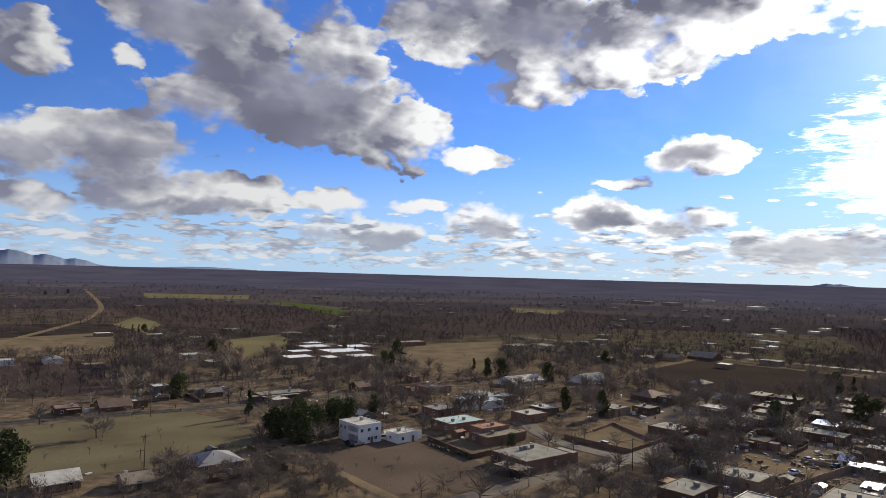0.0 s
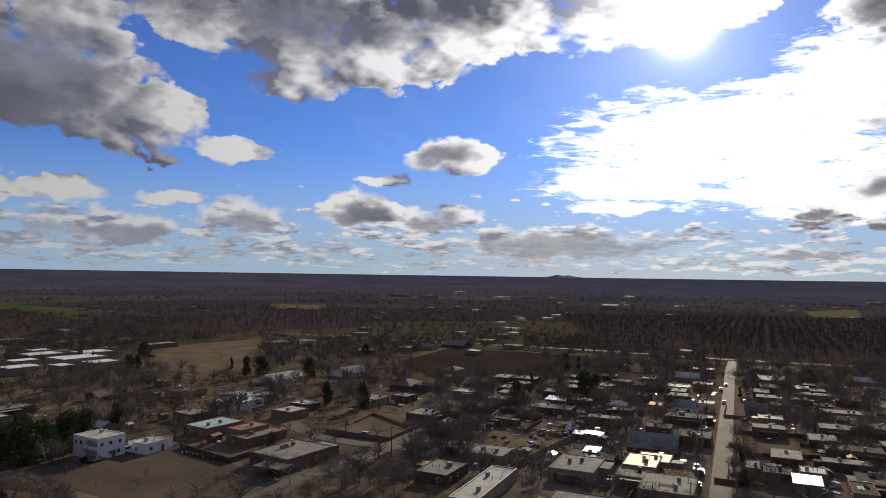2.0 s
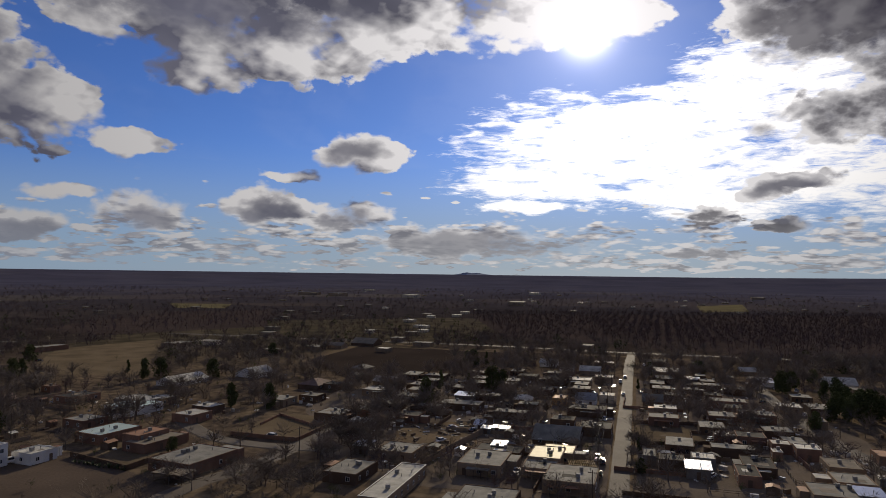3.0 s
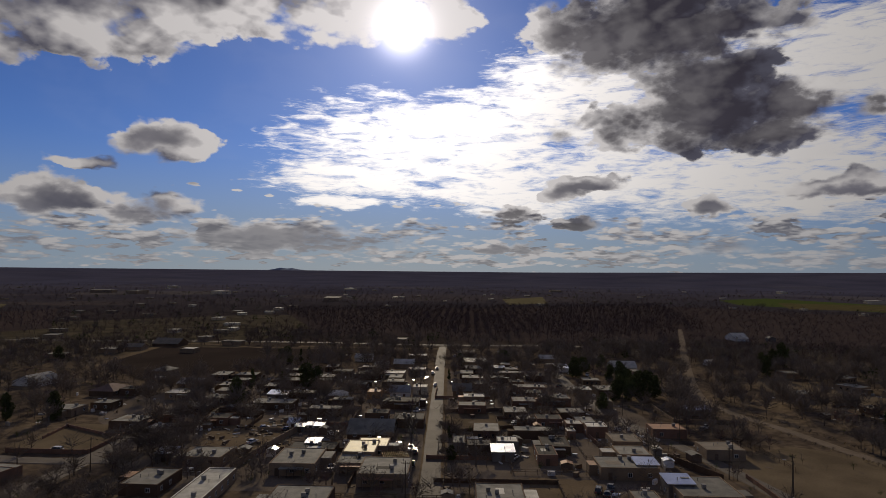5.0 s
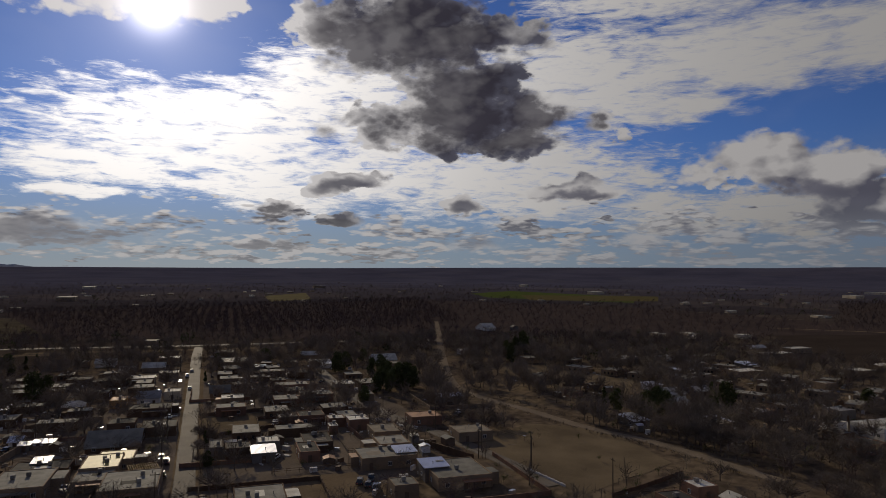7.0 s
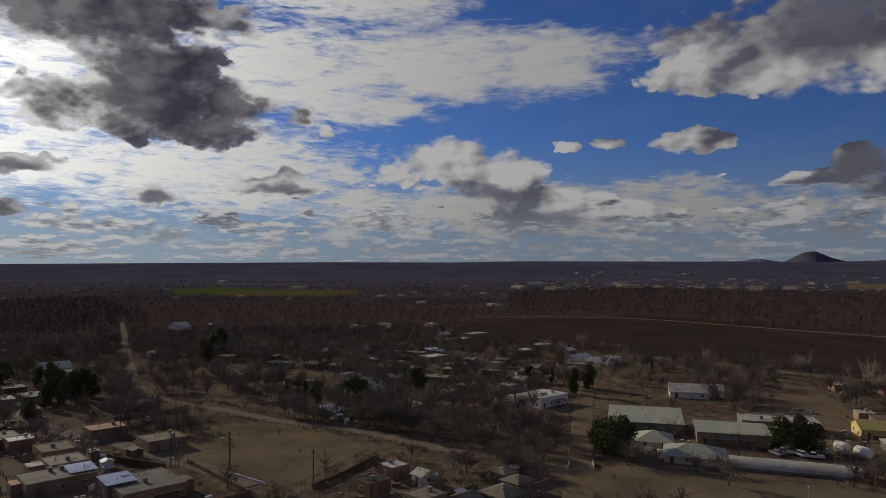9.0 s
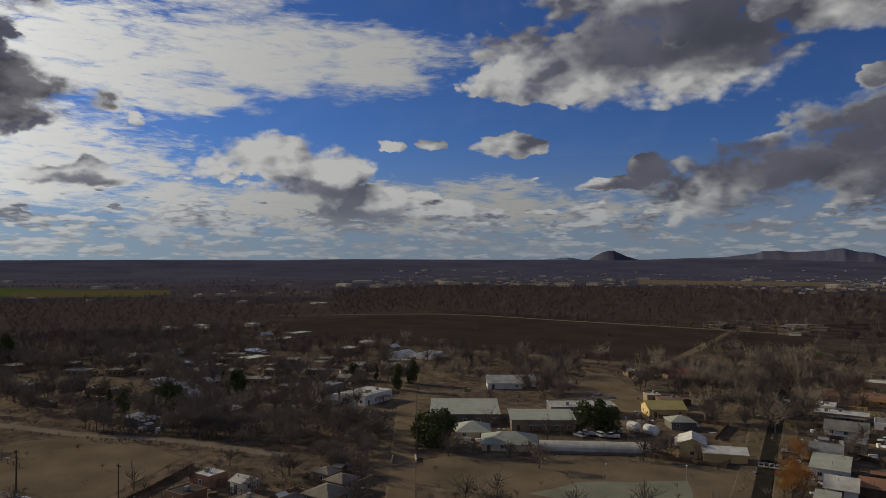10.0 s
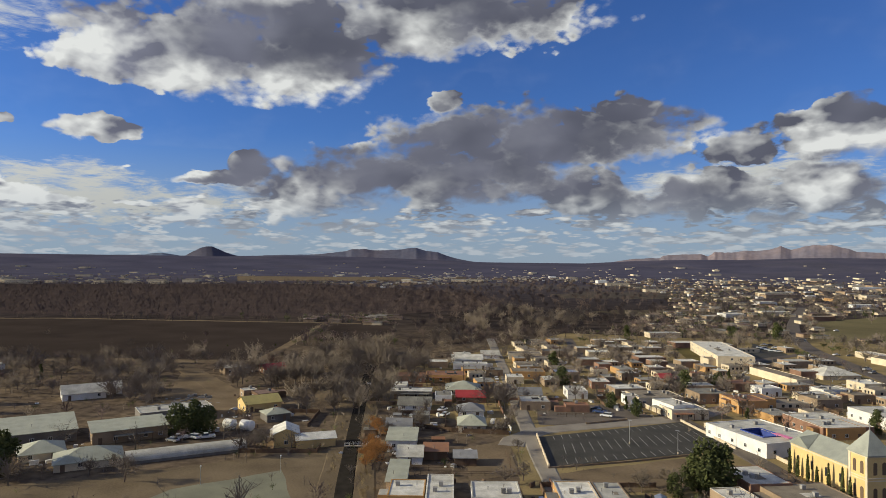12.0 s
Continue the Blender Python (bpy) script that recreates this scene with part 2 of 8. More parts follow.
# sheets
veil = num("ADD", num("MULTIPLY", num("SUBTRACT", 1.0, nearest["sheet"]), 0.8), num("MULTIPLY", num("SUBTRACT", streak, 0.5), num("SUBTRACT", 1.9, num("MULTIPLY", num("MULTIPLY", smooth(az, 70 - MID, 88 - MID), smooth(el, 8.0, 12.0)), 0.8))))
veil = smooth(veil, 0.12, 0.78)
shade = num("MULTIPLY", smooth(num("SUBTRACT", 1.0, nearest["core"]), -0.8, 0.85), smooth(body, 0.1, 0.8))

off = num("MULTIPLY", num("ARCCOSINE", num("MINIMUM", vec("DOT_PRODUCT", way, SUN_WAY), 0.99999)), 180 / math.pi)
near_sun = num("EXPONENT", num("MULTIPLY", num("POWER", num("DIVIDE", off, 17.0), 2.0), -1.0))
glare = num("EXPONENT", num("MULTIPLY", num("POWER", num("DIVIDE", off, 1.7), 2.0), -1.0))

sky = nt.nodes.new("ShaderNodeTexSky")
sky.sky_type, sky.sun_disc = "NISHITA", False
sky.sun_elevation, sky.sun_rotation = radians(SUN_EL), radians(SUN_AZ)
sky.altitude, sky.air_density, sky.dust_density, sky.ozone_density = 1200, 1.0, 0.3, 3.0
clear = vec("MULTIPLY", sky.outputs[0], (0.047, 0.067, 0.112))
deepen = nt.nodes.new("ShaderNodeVectorMath")
deepen.operation = "SCALE"
put(deepen.inputs[0], clear)
put(deepen.inputs["Scale"], num("ADD", 0.76, num("MULTIPLY", num("EXPONENT", num("MULTIPLY", num("POWER", num("DIVIDE", off, 60.0), 2.0), -1.0)), 0.26)))
clear = deepen.outputs[0]
sunward = num("EXPONENT", num("MULTIPLY", num("POWER", num("DIVIDE", off, 34.0), 2.0), -1.0))
hazy = smooth(el, 11.0, 0.5)
# cloud shadow lies on the air to the south-east
dim = smooth(az, 50 - MID, 100 - MID)
clear = blend(num("MULTIPLY", hazy, 0.8), clear, blend(dim, blend(sunward, (0.33, 0.46, 0.6), (0.45, 0.51, 0.54)), (0.24, 0.285, 0.35)))
lit = num("ADD", num("ADD", 0.5, num("MULTIPLY", dim, 0.12)), num("MULTIPLY", sunward, 0.72))
white = vec("SCALE", (1.0, 0.985, 0.96), (0, 0, 0))
put(nt.nodes[-1].inputs["Scale"], lit)
light = num("ADD", num("ADD", num("MULTIPLY", open_above, 0.3), num("ADD", facing, 0.12)), num("MULTIPLY", rim, num("ADD", 0.12, num("MULTIPLY", sunward, 0.5))))
light = num("ADD", num("ADD", num("MULTIPLY", light, 1.1), billow), num("ADD", num("MULTIPLY", num("SUBTRACT", low_wave, 0.5), 0.4), num("MULTIPLY", num("MULTIPLY", low, num("SUBTRACT", 1.0, num("MULTIPLY", dim, 1.0))), 0.26)))
light = num("MULTIPLY", light, num("SUBTRACT", 1.0, num("MULTIPLY", shade, num("ADD", 0.86, num("MULTIPLY", dim, 0.1)))), clamp=True)
blaze = num("EXPONENT", num("MULTIPLY", num("POWER", num("DIVIDE", off, 6.5), 2.0), -1.0))
light = num("ADD", light, num("MULTIPLY", blaze, 1.2), clamp=True)
dark = blend(near_sun, (0.115, 0.118, 0.158), (0.075, 0.075, 0.105))
dark = blend(smooth(low_wave, 0.3, 0.7), dark, blend(near_sun, (0.19, 0.192, 0.245), (0.12, 0.12, 0.155)))
veil_tint = vec("SCALE", (1.0, 0.985, 0.93), (0, 0, 0))
n_veil = nt.nodes[-1]
put(n_veil.inputs["Scale"], num("ADD", num("SUBTRACT", 0.5, num("MULTIPLY", num("MULTIPLY", dim, hazy), 0.13)), num("ADD", num("MULTIPLY", sunward, 1.15), num("MULTIPLY", near_sun, 1.0))))
dusk = vec("SCALE", dark, (0, 0, 0))
put(nt.nodes[-1].inputs["Scale"], num("SUBTRACT", 1.0, num("MULTIPLY", smooth(az, 106 - MID, 124 - MID), 0.3)))
dark = dusk
black = num("MULTIPLY", smooth(num("SUBTRACT", 1.0, nearest["deep"]), -0.25, 0.5), smooth(body, 0.22, 0.75))
dark = blend(black, dark, blend(smooth(low_wave, 0.35, 0.68), (0.058, 0.054, 0.074), (0.086, 0.081, 0.105)))
light = num("MULTIPLY", light, num("SUBTRACT", 1.0, num("MULTIPLY", black, 0.82)))
tone = blend(light, dark, white)
sight = blend(num("MULTIPLY", veil, 0.96), clear, veil_tint)
far_air = num("MULTIPLY", smooth(el, 6.5, 0.3), num("ADD", 0.52, num("MULTIPLY", dim, 0.34)))
tone = blend(far_air, tone, blend(sunward, blend(dim, (0.42, 0.48, 0.56), (0.31, 0.345, 0.395)), (0.72, 0.73, 0.7)))
sight = blend(cover, sight, tone)
burst = nt.nodes.new("ShaderNodeVectorMath")
burst.operation = "SCALE"
burst.inputs[0].default_value = (1.0, 0.95, 0.97)
put(burst.inputs["Scale"], num("ADD", num("MULTIPLY", glare, 3.5), num("MULTIPLY", num("EXPONENT", num("MULTIPLY", off, -0.24)), 0.75)))
sight = vec("ADD", sight, burst.outputs[0])
back = nt.nodes.new("ShaderNodeBackground")
put(back.inputs[0], sight)
back.inputs[1].default_value = 1.2
outw = nt.nodes.new("ShaderNodeOutputWorld")
nt.links.new(back.outputs[0], outw.inputs[0])

sun = new("sun", bpy.data.lights.new("sun", "SUN"))
sun.data.energy, sun.data.angle, sun.data.color = 5.0, radians(0.6), (1.0, 0.87, 0.62)
sun.matrix_world = look((SUN_WAY[0] * 100, SUN_WAY[1] * 100, SUN_WAY[2] * 100), (0, 0, 0))


# ---- materials ----
def material(name, a, b, rough=0.9, metal=0.0, scale=1.0, fine=12.0, bump=0.15, vary=0.0, spec=0.3, ribs=0.0):
    """Two colours mixed by a coarse and a fine noise, in metres; vary: change from object to object; ribs: corrugations a metre."""
    m = bpy.data.materials.new(name)
    m.use_nodes = True
    t = m.node_tree
    p = t.nodes["Principled BSDF"]
    pos = t.nodes.new("ShaderNodeTexCoord").outputs["Object"]
    big = t.nodes.new("ShaderNodeTexNoise")
    big.inputs["Scale"].default_value, big.inputs["Detail"].default_value = scale * 0.3, 5
    small = t.nodes.new("ShaderNodeTexNoise")
    small.inputs["Scale"].default_value, small.inputs["Detail"].default_value = fine, 3
    t.links.new(pos, big.inputs["Vector"]), t.links.new(pos, small.inputs["Vector"])
    ramp = t.nodes.new("ShaderNodeMapRange")
    ramp.inputs["From Min"].default_value, ramp.inputs["From Max"].default_value = 0.35, 0.68
    t.links.new(big.outputs[0], ramp.inputs["Value"])
    mix = t.nodes.new("ShaderNodeMix")
    mix.data_type = "RGBA"
    mix.inputs[6].default_value, mix.inputs[7].default_value = (*a, 1), (*b, 1)
    t.links.new(ramp.outputs[0], mix.inputs[0])
    hsv = t.nodes.new("ShaderNodeHueSaturation")
    t.links.new(mix.outputs[2], hsv.inputs["Color"])
    val = t.nodes.new("ShaderNodeMapRange")
    val.inputs["To Min"].default_value, val.inputs["To Max"].default_value = 0.72, 1.28
    t.links.new(small.outputs[0], val.inputs["Value"])
    last = val.outputs[0]
    if vary:
        info = t.nodes.new("ShaderNodeObjectInfo")
        r = t.nodes.new("ShaderNodeMapRange")
        r.inputs["To Min"].default_value, r.inputs["To Max"].default_value = 1 - vary, 1 + vary
        t.links.new(info.outputs["Random"], r.inputs["Value"])
        times = t.nodes.new("ShaderNodeMath")
        times.operation = "MULTIPLY"
        t.links.new(last, times.inputs[0]), t.links.new(r.outputs[0], times.inputs[1])
        last = times.outputs[0]
    t.links.new(last, hsv.inputs["Value"])
    t.links.new(hsv.outputs[0], p.inputs["Base Color"])
    p.inputs["Roughness"].default_value, p.inputs["Metallic"].default_value = rough, metal
    p.inputs["Specular IOR Level"].default_value = spec
    if bump:
        bp = t.nodes.new("ShaderNodeBump")
        bp.inputs["Strength"].default_value, bp.inputs["Distance"].default_value = bump, 0.05
        height = small.outputs[0]
        if ribs:
            w = t.nodes.new("ShaderNodeTexWave")
            w.inputs["Scale"].default_value, w.inputs["Distortion"].default_value = ribs / 3.14, 0.1
            t.links.new(pos, w.inputs["Vector"])
            height = w.outputs["Fac"]
        t.links.new(height, bp.inputs["Height"])
        t.links.new(bp.outputs[0], p.inputs["Normal"])
    return m


WALL = {
    "white": material("white_stucco", (0.78, 0.76, 0.72), (0.66, 0.63, 0.58), 0.9, vary=0.06, spec=0.06),
    "cream": material("cream_stucco", (0.68, 0.58, 0.42), (0.58, 0.48, 0.34), 0.9, vary=0.1, spec=0.06),
    "tan": material("tan_stucco", (0.33, 0.245, 0.165), (0.25, 0.185, 0.125), 0.95, vary=0.15, spec=0.06),
    "rose": material("rose_adobe", (0.27, 0.16, 0.11), (0.2, 0.12, 0.085), 0.92, vary=0.15, spec=0.06),
    "brown": material("brown_adobe", (0.16, 0.105, 0.07), (0.11, 0.075, 0.052), 0.93, vary=0.15, spec=0.06),
    "ochre": material("ochre_stucco", (0.5, 0.3, 0.13), (0.42, 0.25, 0.11), 0.92, vary=0.1, spec=0.06),
    "yellow": material("yellow_stucco", (0.7, 0.52, 0.24), (0.62, 0.45, 0.2), 0.9, vary=0.06, spec=0.06),
    "grey": material("grey_block", (0.22, 0.2, 0.18), (0.16, 0.145, 0.13), 0.92, vary=0.15, spec=0.06),
}
ROOF = {
    "bright": material("fresh_white_roof_membrane", (0.82, 0.82, 0.8), (0.7, 0.7, 0.68), 0.55, fine=3, vary=0.08, spec=0.3),
    "white": material("white_roof_coating", (0.66, 0.63, 0.55), (0.42, 0.4, 0.34), 0.75, fine=3, vary=0.25, spec=0.12),
    "grey": material("grey_roof_felt", (0.29, 0.275, 0.235), (0.19, 0.18, 0.155), 0.8, fine=3, vary=0.3, spec=0.04),
    "dark": material("dark_tar_roof", (0.07, 0.063, 0.058), (0.04, 0.036, 0.033), 0.8, fine=3, vary=0.3, spec=0.04),
    "tan": material("tan_gravel_roof", (0.28, 0.24, 0.185), (0.2, 0.17, 0.13), 0.9, spec=0.04, fine=5, vary=0.15),
    "green": material("pale_green_metal_roof", (0.42, 0.42, 0.32), (0.33, 0.33, 0.25), 0.65, 0.0, ribs=3, vary=0.08, spec=0.5),
    "aqua": material("pale_turquoise_roof", (0.5, 0.62, 0.57), (0.42, 0.53, 0.49), 0.5, vary=0.05, spec=0.5),
    "slate": material("grey_green_church_roof", (0.33, 0.34, 0.29), (0.26, 0.27, 0.235), 0.75, 0.0, ribs=3, vary=0.1, spec=0.15),
    "blue": material("blue_grey_metal_roof", (0.26, 0.255, 0.25), (0.19, 0.187, 0.185), 0.75, 0.0, ribs=3, vary=0.15, spec=0.15),
    "red": material("red_metal_roof", (0.4, 0.05, 0.05), (0.33, 0.04, 0.04), 0.5, ribs=3),
    "rust": material("rusty_metal_roof", (0.33, 0.16, 0.08), (0.24, 0.13, 0.08), 0.7, 0.2, ribs=4, vary=0.15),
    "brown": material("brown_shingle_roof", (0.2, 0.13, 0.1), (0.14, 0.095, 0.075), 0.9, fine=6, vary=0.2),
    "metal": material("bright_sheet_metal_roof", (0.75, 0.76, 0.78), (0.62, 0.63, 0.65), 0.32, 0.85, ribs=3, spec=0.5),
    "yellow": material("yellow_roof", (0.55, 0.45, 0.16), (0.47, 0.38, 0.14), 0.6, vary=0.05),
}
GLASS = material("dark_window_glass", (0.03, 0.035, 0.04), (0.02, 0.022, 0.026), 0.08, spec=0.6, bump=0)
WOOD = material("weathered_wood", (0.16, 0.11, 0.075), (0.11, 0.075, 0.05), 0.9, fine=20, vary=0.2)
POLE = material("utility_pole_wood", (0.11, 0.085, 0.06), (0.08, 0.06, 0.045), 0.9, fine=20)
TRIM = material("white_trim_paint", (0.72, 0.71, 0.68), (0.62, 0.6, 0.57), 0.6, bump=0)
STEEL = material("galvanised_steel", (0.5, 0.51, 0.52), (0.4, 0.4, 0.41), 0.4, 0.8, vary=0.1)
DULL = material("dull_painted_sheet_metal", (0.3, 0.29, 0.27), (0.2, 0.19, 0.18), 0.75, vary=0.3, spec=0.1)
BARK = material("grey_brown_bark", (0.195, 0.146, 0.117), (0.127, 0.0975, 0.0798), 0.95, fine=9, vary=0.2, spec=0.05)
TWIG = material("bare_winter_twigs", (0.225, 0.185, 0.15), (0.165, 0.137, 0.112), 0.95, vary=0.25, bump=0, spec=0.05)
TWIG_WARM = material("pale_ochre_twigs", (0.205, 0.168, 0.13), (0.15, 0.122, 0.095), 0.95, vary=0.2, bump=0, spec=0.05)
# TWIG made darker to stand for cloud shade on the orchards
TWIG_DARK = material("shade_toned_twigs", (0.166, 0.121, 0.11), (0.117, 0.0882, 0.0811), 0.95, vary=0.2, bump=0, spec=0.0)
# the darkest copy of the twigs, with cloud shadow put into its colour
TWIG_SHADED = material("cloud_shaded_twigs", (0.125, 0.095, 0.085), (0.085, 0.066, 0.06), 0.95, vary=0.2, bump=0, spec=0.0)
STRAW = material("dry_straw_weeds", (0.34, 0.26, 0.14), (0.25, 0.19, 0.1), 0.95, vary=0.2, bump=0, spec=0.05)
RUSSET = material("russet_dry_leaves", (0.34, 0.17, 0.06), (0.25, 0.12, 0.045), 0.9, vary=0.1, bump=0, spec=0.05)
NEEDLE = material("dark_evergreen_leaves", (0.115, 0.124, 0.0486), (0.0675, 0.081, 0.0324), 0.85, vary=0.25, bump=0, spec=0.05)
AGAVE = material("olive_agave_leaf", (0.13, 0.14, 0.06), (0.09, 0.1, 0.045), 0.7, bump=0, spec=0.2)
ASPHALT = material("worn_asphalt", (0.078, 0.073, 0.062), (0.055, 0.052, 0.045), 0.75, scale=0.4, fine=2, spec=0.08)
ROADWAY = material("pale_dusty_asphalt", (0.165, 0.138, 0.112), (0.12, 0.1, 0.082), 0.8, scale=0.3, fine=2, spec=0.08)
DIRT = material("pale_packed_dirt", (0.22, 0.165, 0.105), (0.15, 0.113, 0.074), 0.95, scale=0.25, fine=1.5, spec=0.0)
LANE = material("pale_gravel_lane", (0.24, 0.192, 0.142), (0.18, 0.145, 0.108), 0.95, scale=0.3, fine=1.5, spec=0.0)
SAND = material("dry_tan_grass", (0.204, 0.157, 0.101), (0.132, 0.102, 0.0671), 0.95, scale=0.2, fine=2, spec=0.0)
# brown dirt, lowered in colour for the cloud shadow over one lot
SHADED_SOIL = material("shaded_brown_lot_soil", (0.14, 0.106, 0.08), (0.1, 0.077, 0.06), 0.95, scale=0.15, fine=1.5, spec=0.0)
OLIVE = material("olive_winter_grass", (0.13, 0.112, 0.05), (0.095, 0.078, 0.038), 0.95, scale=0.15, fine=2, spec=0.0)
WORN = material("dull_winter_grass", (0.165, 0.14, 0.085), (0.115, 0.096, 0.062), 0.95, scale=0.12, fine=1.5, spec=0.0)
GREEN = material("green_winter_crop", (0.085, 0.11, 0.032), (0.068, 0.088, 0.028), 0.95, scale=0.1, fine=1, spec=0.0)
YELLOW = material("yellow_grass_field", (0.19, 0.163, 0.088), (0.14, 0.12, 0.068), 0.95, scale=0.05, fine=1, spec=0.0)
TILLED = material("tilled_brown_soil", (0.06, 0.046, 0.038), (0.042, 0.033, 0.028), 0.95, scale=0.08, fine=1.2, spec=0.0)
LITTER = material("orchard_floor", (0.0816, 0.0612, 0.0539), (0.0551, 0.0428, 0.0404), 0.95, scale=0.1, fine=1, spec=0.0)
DUST = material("grey_brown_yard_dust", (0.22, 0.179, 0.138), (0.138, 0.112, 0.088), 0.95, scale=0.2, fine=1.5, spec=0.0)
COURT = material("faded_green_court", (0.24, 0.235, 0.165), (0.185, 0.18, 0.13), 0.9, scale=0.4, spec=0.05)
EARTH = material("light_village_earth", (0.3, 0.23, 0.115), (0.19, 0.148, 0.078), 0.95, scale=0.2, fine=1.5, spec=0.0)
CONCRETE = material("pale_concrete", (0.3, 0.265, 0.215), (0.23, 0.2, 0.165), 0.9, scale=0.5, spec=0.08)
PAINT = material("road_marking_paint", (0.42, 0.4, 0.35), (0.28, 0.27, 0.23), 0.8, bump=0)
WATER = material("dark_canal_bed", (0.045, 0.039, 0.032), (0.03, 0.026, 0.021), 0.9, spec=0.0, bump=0.05)
RUBBER = material("black_rubber", (0.02, 0.02, 0.02), (0.015, 0.015, 0.015), 0.8, bump=0)
CARS = {
    "white": material("white_car_paint", (0.75, 0.75, 0.74), (0.7, 0.7, 0.69), 0.25, spec=0.6, bump=0),
    "silver": material("silver_car_paint", (0.45, 0.46, 0.47), (0.42, 0.43, 0.44), 0.25, 0.5, bump=0),
    "dark": material("dark_car_paint", (0.035, 0.035, 0.04), (0.03, 0.03, 0.034), 0.2, spec=0.6, bump=0),
    "blue": material("blue_car_paint", (0.05, 0.08, 0.18), (0.045, 0.07, 0.16), 0.22, spec=0.6, bump=0),
    "red": material("red_car_paint", (0.3, 0.03, 0.03), (0.26, 0.025, 0.025), 0.22, spec=0.6, bump=0),
}


# ---- building blocks ----
class Shape:
    """Collects boxes, prisms and faces into one mesh."""

    def __init__(self):
        self.v, self.f = [], []

    def face(self, *pts):
        n = len(self.v)
        self.v += [tuple(p) for p in pts]
        self.f.append(tuple(range(n, n + len(pts))))
        return self

    def box(self, x0, y0, z0, x1, y1, z1, m=None):
        n = len(self.v)
        pts = [(x, y, z) for z in (z0, z1) for x, y in ((x0, y0), (x1, y0), (x1, y1), (x0, y1))]
        self.v += pts if m is None else [tuple(m @ Vector(p)) for p in pts]
        self.f += [tuple(n + i for i in q) for q in ((3, 2, 1, 0), (4, 5, 6, 7), (0, 1, 5, 4), (1, 2, 6, 5), (2, 3, 7, 6), (3, 0, 4, 7))]
        return self

    def rod(self, a, b, r0, r1, sides=5):
        a, b = Vector(a), Vector(b)
        q = (b - a).to_track_quat("Z", "Y")
        n = len(self.v)
        for c, r in ((a, r0), (b, r1)):
            for i in range(sides):
                u = 2 * math.pi * i / sides
                self.v.append(tuple(c + q @ Vector((r * math.cos(u), r * math.sin(u), 0))))
        self.f += [(n + i, n + (i + 1) % sides, n + sides + (i + 1) % sides, n + sides + i) for i in range(sides)]
        self.f.append(tuple(range(n + sides, n + 2 * sides)))
        return self

    def mesh(self, name, mat):
        me = bpy.data.meshes.new(name)
        me.from_pydata(self.v, [], self.f)
        me.materials.append(mat)
        me.update()
        return me


def part(name, shape, mat, parent, label=""):
    ob = new(name, shape.mesh(name, mat) if isinstance(shape, Shape) else shape)
    ob.parent = parent
    return tagged(ob, label)


def thing(name, m, label, category, group=""):
    ob = new(name)
    ob.empty_display_size = 0.2
    ob.matrix_basis = m
    return tagged(ob, label, category, group)


WINDOW_FRAME = Shape().box(-0.62, -0.06, -0.62, 0.62, 0, -0.52).box(-0.62, -0.06, 0.52, 0.62, 0, 0.62).box(-0.62, -0.06, -0.52, -0.52, 0, 0.52).box(0.52, -0.06, -0.52, 0.62, 0, 0.52).box(-0.04, -0.05, -0.52, 0.04, 0, 0.52).mesh("window", TRIM)
PANE = Shape().box(-0.52, -0.03, -0.52, 0.52, -0.004, 0.52).mesh("pane", GLASS)
DOOR = Shape().box(-0.48, -0.07, 0, 0.48, -0.004, 2.05).box(-0.56, -0.05, 0, -0.48, -0.004, 2.13).box(0.48, -0.05, 0, 0.56, -0.004, 2.13).box(-0.48, -0.05, 2.05, 0.48, -0.004, 2.13).mesh("door", WOOD)
COOLER = Shape().box(-0.5, -0.5, 0.15, 0.5, 0.5, 1.05).box(-0.55, -0.55, 1.05, 0.55, 0.55, 1.12).box(-0.4, -0.4, 0, -0.3, -0.3, 0.15).box(0.3, 0.3, 0, 0.4, 0.4, 0.15).mesh("rooftop_cooler", DULL)
VENT = Shape().rod((0, 0, 0), (0, 0, 0.7), 0.09, 0.09, 6).rod((0, 0, 0.7), (0, 0, 0.8), 0.16, 0.16, 6).mesh("vent_pipe", DULL)
taken = []  # centre and radius of what stands on the ground
WORDS = {"slate": "grey-green", "bright": "clean white", "aqua": "pale turquoise", "green": "pale green metal", "metal": "bright sheet-metal", "dark": "dark tar", "blue": "blue-grey metal", "red": "red metal",
         "brown": "brown shingle", "white": "white-coated", "grey": "grey felt", "tan": "tan gravel", "rust": "rusty metal", "yellow": "yellow"}


def opening(data, name, house_, w, d, side, at_x, z, sub=None):
    """Sets a window or door on a side: 0 front, 1 right, 2 back, 3 left."""
    m = (pose(at_x, -d / 2, z), pose(w / 2, at_x, z, 0, 0, 90), pose(-at_x, d / 2, z, 0, 0, 180), pose(-w / 2, -at_x, z, 0, 0, 270))[side]
    ob = new(name, data)
    ob.parent, ob.matrix_basis = house_, m
    if sub:
        s = new("pane", sub)
        s.parent = ob
    return ob


